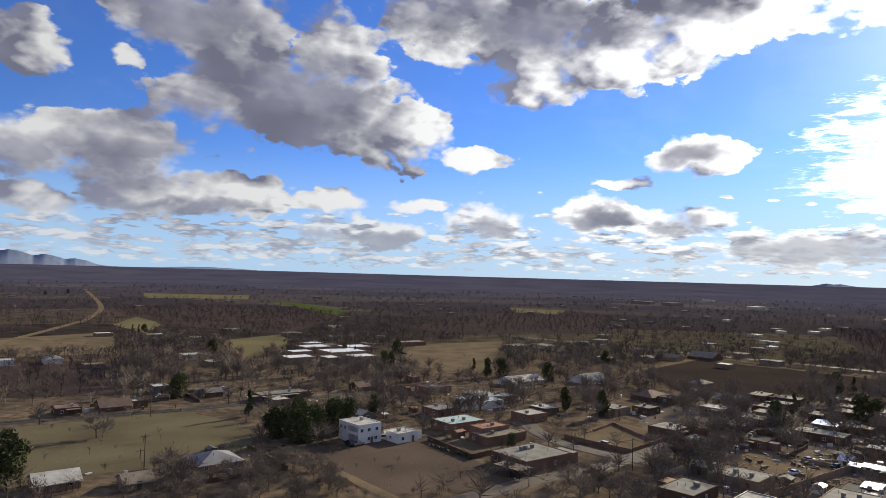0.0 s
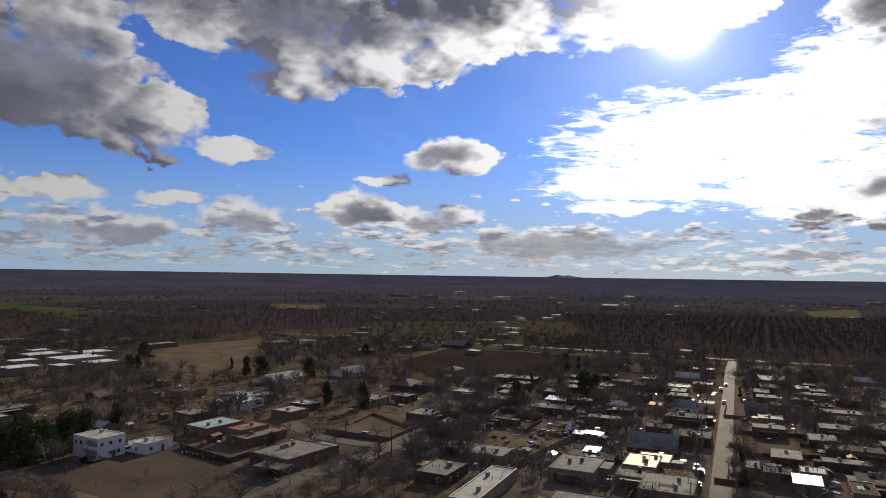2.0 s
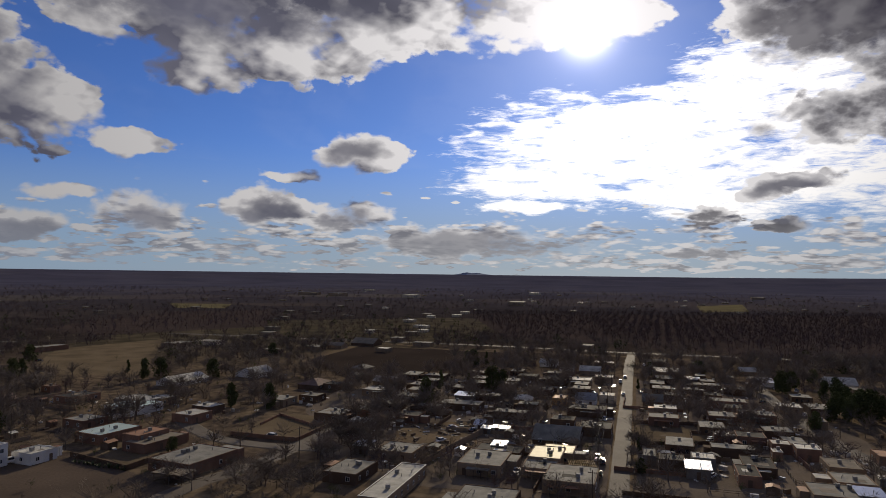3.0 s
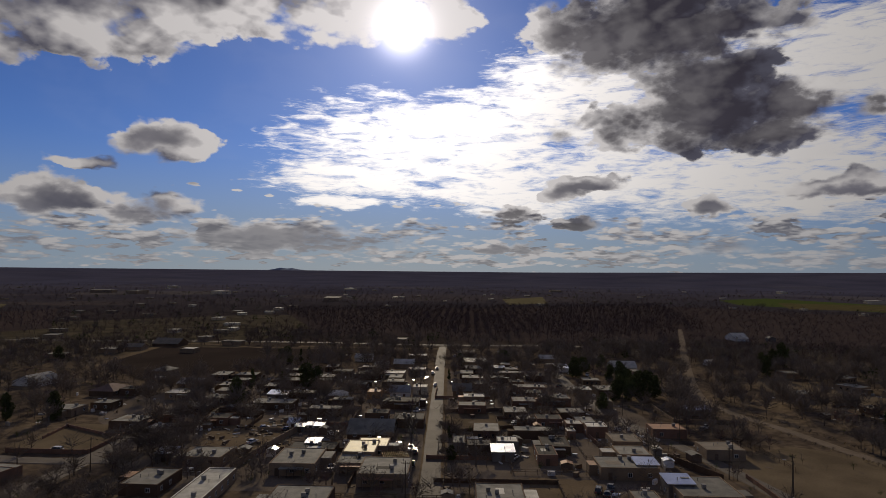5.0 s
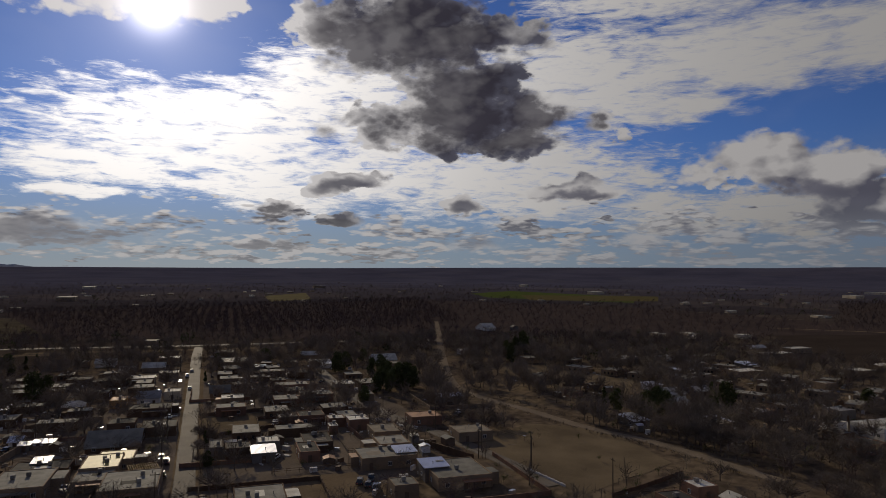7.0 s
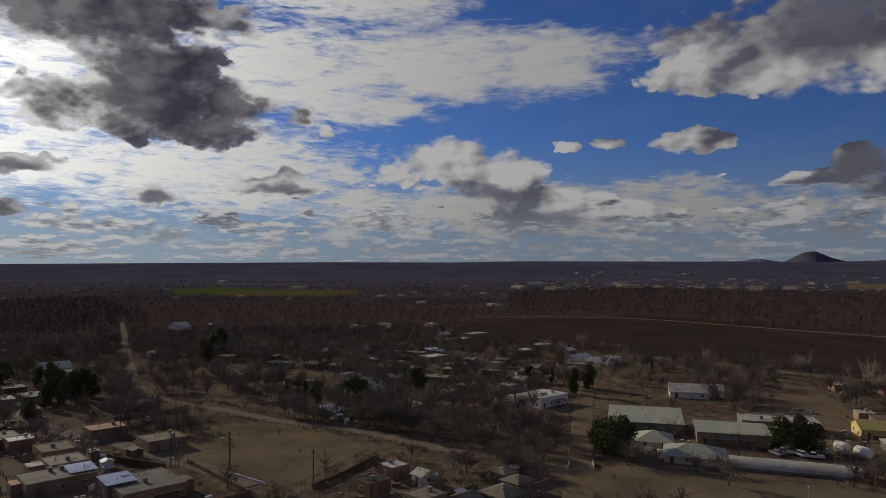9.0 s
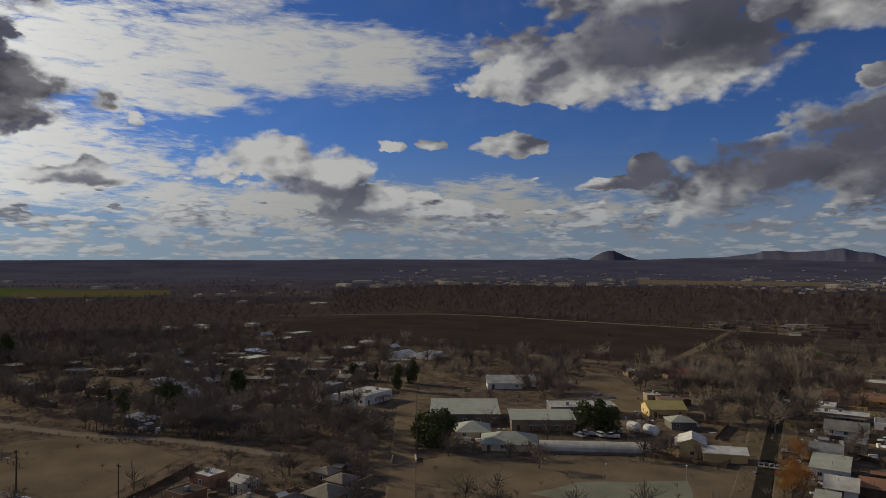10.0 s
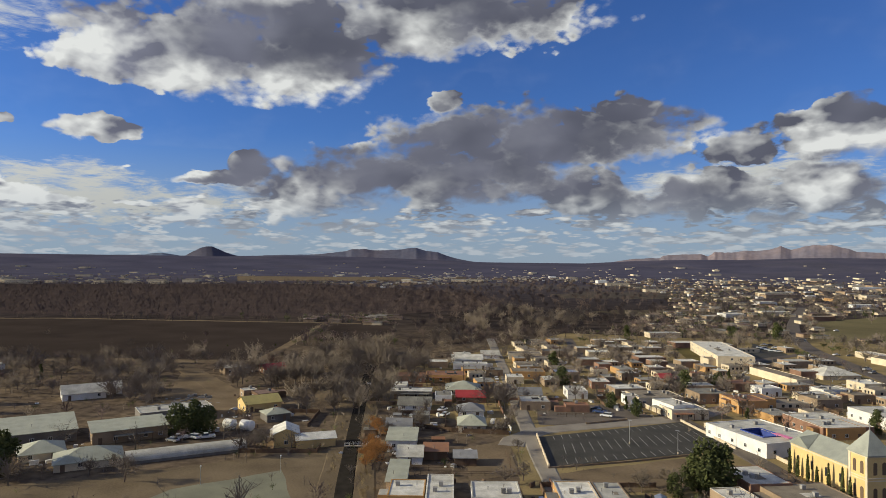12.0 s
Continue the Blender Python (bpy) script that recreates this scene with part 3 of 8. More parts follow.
def house(x, y, w, d, h, rot, kind, wall, roof, storeys=1, name="house", far=False):
    """A building: kind flat (parapet), gable, hip, shed or vault."""
    r = random.Random(round(x * 7 + y * 13))
    shape_word = {"flat": "flat", "gable": "gabled", "hip": "hipped", "shed": "low-pitched", "vault": "long vaulted"}[kind]
    label = f"{'two-storey' if storeys > 1 else 'low'} {wall} {'stucco' if wall != 'grey' else 'block'} {name} with {shape_word} {WORDS[roof]} roof"
    top = thing(name, pose(x, y, 0, 0, 0, rot), label, name)
    taken.append((x, y, 0.55 * math.hypot(w, d)))
    a, b = w / 2, d / 2
    s = Shape()
    if kind == "flat":
        k = 0.3
        s.box(-a, -b, -0.3, a, -b + k, h).box(-a, b - k, -0.3, a, b, h).box(-a, -b + k, -0.3, -a + k, b - k, h).box(a - k, -b + k, -0.3, a, b - k, h)
        part("wall", s, WALL[wall], top)
        dip = 0.14
        part("roof", Shape().box(-a + k + 0.004, -b + k + 0.004, h - dip - 0.2, a - k - 0.004, b - k - 0.004, h - dip), ROOF[roof], top)
        if roof == "white" and r.random() < 0.7:
            cap = Shape()
            cap.box(-a - 0.03, -b - 0.03, h + 0.004, a + 0.03, -b + k, h + 0.07).box(-a - 0.03, b - k, h + 0.004, a + 0.03, b + 0.03, h + 0.07)
            cap.box(-a - 0.03, -b + k, h + 0.004, -a + k, b - k, h + 0.07).box(a - k, -b + k, h + 0.004, a + 0.03, b - k, h + 0.07)
            part("parapet_cap", cap, ROOF["white"], top)
        if not far:
            for i in range(1 + (w * d > 120) + (w * d > 240)):
                c = part("rooftop_cooler", COOLER, STEEL, top, "galvanised rooftop cooler")
                c.matrix_basis = pose(r.uniform(-a * 0.6, a * 0.6), r.uniform(-b * 0.5, b * 0.5), h - dip, 0, 0, 0)
            for i in range(2):
                c = part("vent_pipe", VENT, STEEL, top)
                c.matrix_basis = pose(r.uniform(-a * 0.7, a * 0.7), r.uniform(-b * 0.6, b * 0.6), h - dip)
    else:
        rise = {"gable": 0.2 * d, "hip": 0.2 * d, "shed": 0.09 * d, "vault": min(0.42 * d, h - 0.8)}[kind]
        wallh = h - (rise if kind == "vault" else 0.5 * rise)
        o = 0.45
        if kind == "gable":
            s.box(-a, -b, -0.3, a, b, wallh)
            for e in (-a, a):
                s.face((e, -b, wallh), (e, b, wallh), (e, 0, wallh + rise))
            t = Shape()
            for q in (-1, 1):
                lo, hi = wallh - rise * o / b, wallh + rise
                t.face((-a - o, q * (b + o), lo), (a + o, q * (b + o), lo), (a + o, 0, hi), (-a - o, 0, hi))
                t.face((-a - o, q * (b + o), lo + 0.14), (a + o, q * (b + o), lo + 0.14), (a + o, 0, hi + 0.14), (-a - o, 0, hi + 0.14))
                t.face((-a - o, q * (b + o), lo), (a + o, q * (b + o), lo), (a + o, q * (b + o), lo + 0.14), (-a - o, q * (b + o), lo + 0.14))
                for e in (-a - o, a + o):
                    t.face((e, q * (b + o), lo), (e, q * (b + o), lo + 0.14), (e, 0, hi + 0.14), (e, 0, hi))
        elif kind == "hip":
            s.box(-a, -b, -0.3, a, b, wallh)
            lo, hi, c = wallh, wallh + rise, max(a - b, 0.3)
            e0, e1 = a + o, b + o
            t = Shape().face((-e0, -e1, lo), (e0, -e1, lo), (c, 0, hi), (-c, 0, hi)).face((e0, e1, lo), (-e0, e1, lo), (-c, 0, hi), (c, 0, hi))
            t.face((e0, -e1, lo), (e0, e1, lo), (c, 0, hi)).face((-e0, e1, lo), (-e0, -e1, lo), (-c, 0, hi))
            t.box(-e0, -e1, lo - 0.18, e0, e1, lo - 0.004)
        elif kind == "shed":
            s.box(-a, -b, -0.3, a, b, wallh)
            s.face((-a, -b, wallh), (-a, b, wallh), (-a, b, wallh + rise)).face((a, -b, wallh), (a, b, wallh + rise), (a, b, wallh)).face((-a, b, wallh), (a, b, wallh), (a, b, wallh + rise), (-a, b, wallh + rise))
            t = Shape().face((-a - o, -b - o, wallh), (a + o, -b - o, wallh), (a + o, b + o, wallh + rise), (-a - o, b + o, wallh + rise))
            t.face((-a - o, -b - o, wallh + 0.15), (a + o, -b - o, wallh + 0.15), (a + o, b + o, wallh + rise + 0.15), (-a - o, b + o, wallh + rise + 0.15))
            t.face((-a - o, -b - o, wallh), (a + o, -b - o, wallh), (a + o, -b - o, wallh + 0.15), (-a - o, -b - o, wallh + 0.15))
        else:
            s.box(-a, -b, -0.3, a, b, wallh)
            t, n = Shape(), 12
            arc = [(-b * math.cos(math.pi * i / n) * 1.02, wallh + rise * math.sin(math.pi * i / n)) for i in range(n + 1)]
            for (y0, z0), (y1, z1) in zip(arc, arc[1:]):
                t.face((-a - 0.1, y0, z0), (a + 0.1, y0, z0), (a + 0.1, y1, z1), (-a - 0.1, y1, z1))
            for e in (-a, a):
                s.face(*[(e, y0 * 0.99, z0) for y0, z0 in arc])
        part("wall", s, WALL[wall], top)
        part("roof", t, ROOF[roof], top)
        if not far and kind != "vault":
            c = part("vent_pipe", VENT, STEEL, top)
            c.matrix_basis = pose(r.uniform(-a * 0.5, a * 0.5), -b * 0.4, wallh + rise * 0.55)
    if far or kind == "vault":
        return top
    if kind == "flat" and storeys == 1 and w > 8 and r.random() < 0.5:
        # a lower added room
        side, ext, drop = r.choice((-1, 1)), r.uniform(2.2, 4.2), r.uniform(0.4, 0.9)
        u0 = r.uniform(-b, 0)
        u1 = u0 + r.uniform(0.5, 0.95) * b
        x0, x1 = (a + 0.004, a + ext) if side > 0 else (-a - ext, -a - 0.004)
        wing = part("wing", Shape().box(x0, u0, -0.3, x1, u1, h - drop), WALL[wall], top)
        part("roof", Shape().box(x0 + 0.12, u0 + 0.12, h - drop + 0.004, x1 - 0.12, u1 - 0.12, h - drop + 0.08), ROOF[r.choice((roof, "white", "rust", "grey"))], wing)
    if kind == "flat" and w * d > 60 and r.random() < 0.45:
        # felt patch over an old leak
        q0, q1 = r.uniform(-a * 0.7, a * 0.1), r.uniform(-b * 0.7, 0)
        part("roof_patch", Shape().box(q0, q1, h - 0.136, q0 + a * r.uniform(0.3, 0.6), q1 + b * r.uniform(0.3, 0.7), h - 0.115), ROOF[r.choice(("dark", "tan", "white"))], top)
    if storeys == 1 and w > 9 and r.random() < 0.4:
        pw = w * r.uniform(0.4, 0.75)
        px0 = r.uniform(-a, a - pw)
        porch = part("porch_roof", Shape().box(px0, -b - 2.4, 2.45, px0 + pw, -b - 0.004, 2.62), ROOF[r.choice((roof, "rust", "grey"))], top)
        for i in range(4):
            q = px0 + 0.15 + (pw - 0.3) * i / 3
            part("post", Shape().box(q - 0.08, -b - 2.3, 0, q + 0.08, -b - 2.14, 2.446), WOOD, porch)
    for side, span in ((0, w), (1, d), (3, d)):
        n = max(1, int(span / 4.2))
        hole = r.randrange(n)
        for level in range(storeys):
            for i in range(n):
                c = -span / 2 + span * (i + 0.5) / n
                if level == 0 and side == 0 and i == hole:
                    opening(DOOR, "door", top, w, d, side, c, 0)
                elif r.random() < 0.8:
                    opening(WINDOW_FRAME, "window", top, w, d, side, c, 1.55 + 3.0 * level, PANE)
    return top


# ---- ground to the horizon ----
RIDGE = ((-180, 0.05), (-40, 0.02), (0, 0.0), (30, 0.03), (50, 0.06), (65, 0.2), (78, 0.3), (88, 0.3), (93, 0.4), (104, 0.38), (112, 0.36), (118, 0.38), (122, 0.42), (127, 0.4), (133, 0.2), (138, 0.03), (146, 0.0), (150.5, 0.25), (155.3, 0.36), (157.5, 0.33), (162.5, 0.52), (167, 0.5), (180, 0.3))


def ridge_angle(azimuth):
    return float(np.interp(azimuth, [a for a, _ in RIDGE], [e for _, e in RIDGE]))


def land_height(azimuth, r):
    """The valley floor is flat; a low mesa closes it far off."""
    top = 58 + 4850 * math.tan(radians(ridge_angle(azimuth)))
    f = min(max((r - 3000) / 1750, 0), 1)
    return top * f * f * (3 - 2 * f)


def ground_material():
    m = bpy.data.materials.new("valley_floor")
    m.use_nodes = True
    t = m.node_tree
    p = t.nodes["Principled BSDF"]
    p.inputs["Roughness"].default_value, p.inputs["Specular IOR Level"].default_value = 0.95, 0.0
    pos = t.nodes.new("ShaderNodeTexCoord").outputs["Object"]
    turn = t.nodes.new("ShaderNodeMapping")
    turn.inputs["Rotation"].default_value = (0, 0, radians(-44))
    t.links.new(pos, turn.inputs["Vector"])

    def noise_at(scale, detail=5):
        n = t.nodes.new("ShaderNodeTexNoise")
        n.inputs["Scale"].default_value, n.inputs["Detail"].default_value = scale, detail
        t.links.new(pos, n.inputs["Vector"])
        return n.outputs[0]

    def colours(fac, *stops):
        r = t.nodes.new("ShaderNodeValToRGB")
        while len(r.color_ramp.elements) < len(stops):
            r.color_ramp.elements.new(0.5)
        for e, (at_, c) in zip(r.color_ramp.elements, stops):
            e.position, e.color = at_, (*c, 1)
        t.links.new(fac, r.inputs[0])
        return r.outputs[0]

    def mixed(fac, a, b, how="MIX"):
        n = t.nodes.new("ShaderNodeMix")
        n.data_type, n.blend_type = "RGBA", how
        t.links.new(fac, n.inputs[0]) if not isinstance(fac, float) else setattr(n.inputs[0], "default_value", fac)
        t.links.new(a, n.inputs[6]), t.links.new(b, n.inputs[7])
        return n.outputs[2]

    near = colours(noise_at(0.03), (0.3, (0.115, 0.092, 0.075)), (0.5, (0.165, 0.13, 0.098)), (0.7, (0.225, 0.178, 0.125)))
    spots = colours(noise_at(0.25), (0.35, (0.55, 0.53, 0.51)), (0.65, (1.15, 1.1, 1.0)))
    near = mixed(1.0, near, spots, "MULTIPLY")
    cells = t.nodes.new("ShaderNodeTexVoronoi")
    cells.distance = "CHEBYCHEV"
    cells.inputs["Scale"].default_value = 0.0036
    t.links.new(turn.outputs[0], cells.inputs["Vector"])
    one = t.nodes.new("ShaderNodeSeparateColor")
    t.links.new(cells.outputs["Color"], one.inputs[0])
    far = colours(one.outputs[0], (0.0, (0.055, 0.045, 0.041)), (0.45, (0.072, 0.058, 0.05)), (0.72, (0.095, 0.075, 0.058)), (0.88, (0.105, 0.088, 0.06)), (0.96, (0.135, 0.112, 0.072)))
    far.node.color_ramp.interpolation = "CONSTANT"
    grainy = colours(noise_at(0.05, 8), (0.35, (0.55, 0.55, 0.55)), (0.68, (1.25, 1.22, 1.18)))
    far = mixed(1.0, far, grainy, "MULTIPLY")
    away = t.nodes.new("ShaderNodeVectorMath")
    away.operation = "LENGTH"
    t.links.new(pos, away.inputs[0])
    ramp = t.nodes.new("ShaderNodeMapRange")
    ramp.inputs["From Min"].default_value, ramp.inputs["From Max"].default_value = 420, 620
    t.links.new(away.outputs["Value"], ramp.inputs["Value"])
    # distance haze painted into the ground: a bluish tint that grows outwards
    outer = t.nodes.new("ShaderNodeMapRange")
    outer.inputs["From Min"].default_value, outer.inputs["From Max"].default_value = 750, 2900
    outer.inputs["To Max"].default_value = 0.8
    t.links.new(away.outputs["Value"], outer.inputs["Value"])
    haze_tint = colours(noise_at(0.004, 6), (0.35, (0.075, 0.075, 0.115)), (0.65, (0.105, 0.103, 0.15)))
    t.links.new(mixed(outer.outputs[0], mixed(ramp.outputs[0], near, far), haze_tint), p.inputs["Base Color"])
    return m


def mesh_np(name, verts, faces, mat):
    me = bpy.data.meshes.new(name)
    k = faces.shape[1]
    me.vertices.add(len(verts)), me.loops.add(faces.size), me.polygons.add(len(faces))
    me.vertices.foreach_set("co", np.asarray(verts, dtype=np.float32).ravel())
    me.loops.foreach_set("vertex_index", faces.astype(np.int32).ravel())
    me.polygons.foreach_set("loop_start", np.arange(0, faces.size, k, dtype=np.int32))
    me.polygons.foreach_set("loop_total", np.full(len(faces), k, dtype=np.int32))
    me.update(calc_edges=True)
    me.validate()
    me.materials.append(mat)
    return me


def build_ground():
    turns, radii = 180, [3, 60, 150, 300, 600, 1000, 1600, 2300] + list(range(3000, 4960, 130))
    v, f = [(0, 0, 0)], []
    for r in radii:
        for i in range(turns):
            a = 360 * i / turns
            s = a if a <= 180 else a - 360
            v.append((r * math.sin(radians(a)), r * math.cos(radians(a)), land_height(s, r)))
    for i in range(turns):
        f.append((0, 1 + (i + 1) % turns, 1 + i))
    for k in range(len(radii) - 1):
        for i in range(turns):
            a, b = 1 + k * turns + i, 1 + k * turns + (i + 1) % turns
            f.append((a, b, b + turns, a + turns))
    me = bpy.data.meshes.new("ground")
    me.from_pydata(v, [], f)
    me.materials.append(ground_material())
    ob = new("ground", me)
    for p in me.polygons:
        p.use_smooth = True
    return tagged(ob, "flat brown winter valley floor rising to a low mesa", "ground", kind="structure")


build_ground()


# ---- mountains on the horizon: crest line as azimuth and height in degrees ----
def mountain(name, label, colour_a, colour_b, crest, r=4700, rough=0.05, gullies=1.0):
    # the colours passed in already hold the blue of the air between
    mat_ = material(name + "_hazed_rock", colour_a, colour_b, 0.95, scale=0.012, fine=0.04, bump=0.25)
    lo, hi = crest[0][0], crest[-1][0]
    n, rows_ = max(24, int((hi - lo) * 12)), 12
    v, f = [], []
    for i in range(n + 1):
        a = lo + (hi - lo) * i / n
        e = float(np.interp(a, [p[0] for p in crest], [p[1] for p in crest]))
        e += rough * (noise.noise((a * 1.3, lo, 0)) + 0.6 * noise.noise((a * 4.1, lo, 5))) * min(1, max(e, 0) * 2)
        top = 58 + r * math.tan(radians(e))
        for k in range(rows_):
            q = k / (rows_ - 1)
            # spurs and gullies run down the flank
            spur = noise.noise((a * 0.9 + q * 0.8, lo + q, 2)) + 0.45 * noise.noise((a * 2.1 - q * 0.7, lo - q, 9))
            rr = r - 420 * (1 - q) ** 1.2 - gullies * 60 * spur * math.sin(math.pi * min(1, q * 1.02))
            z = -3 + (top + 3) * q ** 1.25
            v.append((rr * math.sin(radians(a)), rr * math.cos(radians(a)), z))
    for i in range(n):
        for k in range(rows_ - 1):
            a = i * rows_ + k
            f.append((a, a + rows_, a + rows_ + 1, a + 1))
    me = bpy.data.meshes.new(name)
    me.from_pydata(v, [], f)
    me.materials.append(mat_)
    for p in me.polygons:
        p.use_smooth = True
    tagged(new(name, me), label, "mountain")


# rock colours shifted to blue in place of distance haze
HAZE_BLUE_A, HAZE_BLUE_B = (0.22, 0.27, 0.37), (0.2, 0.245, 0.34)
mountain("mountain", "distant blue-grey mountain range with three summits", HAZE_BLUE_A, HAZE_BLUE_B, ((-44, 0.2), (-40, 0.7), (-36, 0.85), (-33.6, 0.8), (-32.6, 1.02), (-31.9, 0.92), (-31.1, 0.63), (-30.4, 0.78), (-29.7, 0.64), (-29.1, 0.46), (-28.4, 0.53), (-27.7, 0.4), (-27, 0.14), (-26, 0.0)), gullies=0.12, rough=0.03)
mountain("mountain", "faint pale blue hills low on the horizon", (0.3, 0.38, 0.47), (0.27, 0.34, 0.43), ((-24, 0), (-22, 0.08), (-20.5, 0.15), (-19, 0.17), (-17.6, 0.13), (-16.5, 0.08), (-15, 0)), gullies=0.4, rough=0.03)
mountain("mountain", "small distant blue twin-humped hill", HAZE_BLUE_A, HAZE_BLUE_B, ((28, 0), (28.8, 0.12), (29.3, 0.24), (29.7, 0.17), (30.2, 0.2), (30.8, 0.1), (31.6, 0)), gullies=0.3)
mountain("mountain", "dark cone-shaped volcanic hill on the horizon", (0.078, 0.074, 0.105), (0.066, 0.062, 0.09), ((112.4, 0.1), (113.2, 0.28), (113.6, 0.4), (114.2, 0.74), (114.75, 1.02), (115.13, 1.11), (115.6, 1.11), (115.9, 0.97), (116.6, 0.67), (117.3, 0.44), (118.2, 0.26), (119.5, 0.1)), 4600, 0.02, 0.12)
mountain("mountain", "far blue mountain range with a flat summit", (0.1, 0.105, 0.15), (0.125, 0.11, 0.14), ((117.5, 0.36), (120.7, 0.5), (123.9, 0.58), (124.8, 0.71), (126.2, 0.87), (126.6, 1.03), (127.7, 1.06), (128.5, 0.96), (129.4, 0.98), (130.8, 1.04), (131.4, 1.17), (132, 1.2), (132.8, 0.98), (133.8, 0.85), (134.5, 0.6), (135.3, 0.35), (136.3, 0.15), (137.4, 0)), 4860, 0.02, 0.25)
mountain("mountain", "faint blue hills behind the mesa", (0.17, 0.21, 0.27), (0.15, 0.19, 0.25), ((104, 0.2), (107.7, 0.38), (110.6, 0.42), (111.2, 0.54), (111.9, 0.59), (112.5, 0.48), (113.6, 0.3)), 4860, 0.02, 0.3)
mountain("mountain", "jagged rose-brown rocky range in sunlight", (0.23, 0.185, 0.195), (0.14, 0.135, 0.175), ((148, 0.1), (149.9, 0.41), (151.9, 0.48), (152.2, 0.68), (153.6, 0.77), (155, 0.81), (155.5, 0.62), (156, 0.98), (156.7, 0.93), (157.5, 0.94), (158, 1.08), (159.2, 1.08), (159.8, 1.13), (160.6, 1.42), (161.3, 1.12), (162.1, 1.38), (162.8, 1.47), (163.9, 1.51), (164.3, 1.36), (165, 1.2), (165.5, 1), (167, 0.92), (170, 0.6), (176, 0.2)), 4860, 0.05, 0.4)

# ---- flat pieces of land ----
levels = {"patch": 0.02, "road": 0.12}
open_land = []


def inside(x, y, poly):
    hit = False
    for (x0, y0), (x1, y1) in zip(poly, poly[1:] + poly[:1]):
        if (y0 > y) != (y1 > y) and x < (x1 - x0) * (y - y0) / (y1 - y0) + x0:
            hit = not hit
    return hit


def patch(name, mat, label, *pts):
    levels["patch"] += 0.003
    z = levels["patch"]
    # ragged edge: extra points pushed about a little
    rng, edge = random.Random(round(z * 1e4)), []
    for (x0, y0), (x1, y1) in zip(pts, pts[1:] + pts[:1]):
        n = max(1, min(14, int(math.hypot(x1 - x0, y1 - y0) / 7)))
        for i in range(n):
            q = i / n
            j = 0.0 if i == 0 else 0.6
            edge.append((x0 + (x1 - x0) * q + rng.uniform(-j, j), y0 + (y1 - y0) * q + rng.uniform(-j, j), z))
    me = bpy.data.meshes.new(name)
    bm = bmesh.new()
    bmesh.ops.triangulate(bm, faces=[bm.faces.new([bm.verts.new(p) for p in edge])])
    bm.normal_update()
    for f in bm.faces:
        if f.normal.z < 0:
            f.normal_flip()
    bm.to_mesh(me)
    bm.free()
    me.materials.append(mat)
    open_land.append(list(pts))
    return tagged(new(name, me), label, name.replace("_", " "), kind="structure")


road_lines = []


def road(name, mat, width, label, *pts):
    levels["road"] += 0.004
    z = levels["road"] - (0.06 if mat in (DIRT, SAND) else 0)
    line = [Vector(p) for p in pts]
    # round the corners
    fine = []
    for i in range(len(line) - 1):
        p0, p1, p2, p3 = line[max(i - 1, 0)], line[i], line[i + 1], line[min(i + 2, len(line) - 1)]
        n = max(2, int((p2 - p1).length / 9))
        for k in range(n):
            u = k / n
            fine.append(0.5 * (2 * p1 + (p2 - p0) * u + (2 * p0 - 5 * p1 + 4 * p2 - p3) * u * u + (3 * p1 - p0 - 3 * p2 + p3) * u ** 3))
    fine.append(line[-1])
    v, f = [], []
    rng = random.Random(len(fine))
    for i, p in enumerate(fine):
        d = (fine[min(i + 1, len(fine) - 1)] - fine[max(i - 1, 0)]).normalized()
        s = Vector((-d.y, d.x))
        for q in (-1, 1):
            e = p + s * q * (width / 2 + rng.uniform(-0.12, 0.12) * min(width / 4, 1))
            v += [(e.x, e.y, z), (e.x + s.x * q * 0.5, e.y + s.y * q * 0.5, 0.0)]
    for i in range(len(fine) - 1):
        a = 4 * i
        f += [(a, a + 4, a + 6, a + 2), (a + 1, a + 5, a + 4, a), (a + 2, a + 6, a + 7, a + 3)]
    me = bpy.data.meshes.new(name)
    me.from_pydata(v, [], f)
    me.materials.append(mat)
    me.update()
    # crowns may lean over the canal and its banks
    road_lines.append((fine, width - 3.2 if name == "ditch" or mat is SAND else width))
    return tagged(new(name, me), label, {"ditch": "canal"}.get(name, name), kind="structure")


# the verge before the canal road and the mouth of the bridge street stay open
clear_ground = [
    [(255, 102), (243, 80), (234, 62), (222, 38), (200, 12), (192, -8), (214, -4), (218, 3), (233, 24), (246, 44), (254, 66), (268, 88), (277, 104)],
    [(330, 175), (285, 130), (276, 106), (262, 104), (262, 120), (300, 160)],
    [(190, -18), (280, -36), (330, -46), (330, -60), (280, -50), (190, -34)],
]


def free(x, y, gap=0.0, verge=2.2):
    if any(inside(x, y, q) for q in clear_ground):
        return False
    for hx, hy, r in taken:
        if (x - hx) ** 2 + (y - hy) ** 2 < (r * 0.85 + gap) ** 2:
            return False
    for line, width in road_lines:
        for p in line:
            if (x - p.x) ** 2 + (y - p.y) ** 2 < (width / 2 + verge) ** 2:
                return False
    return True


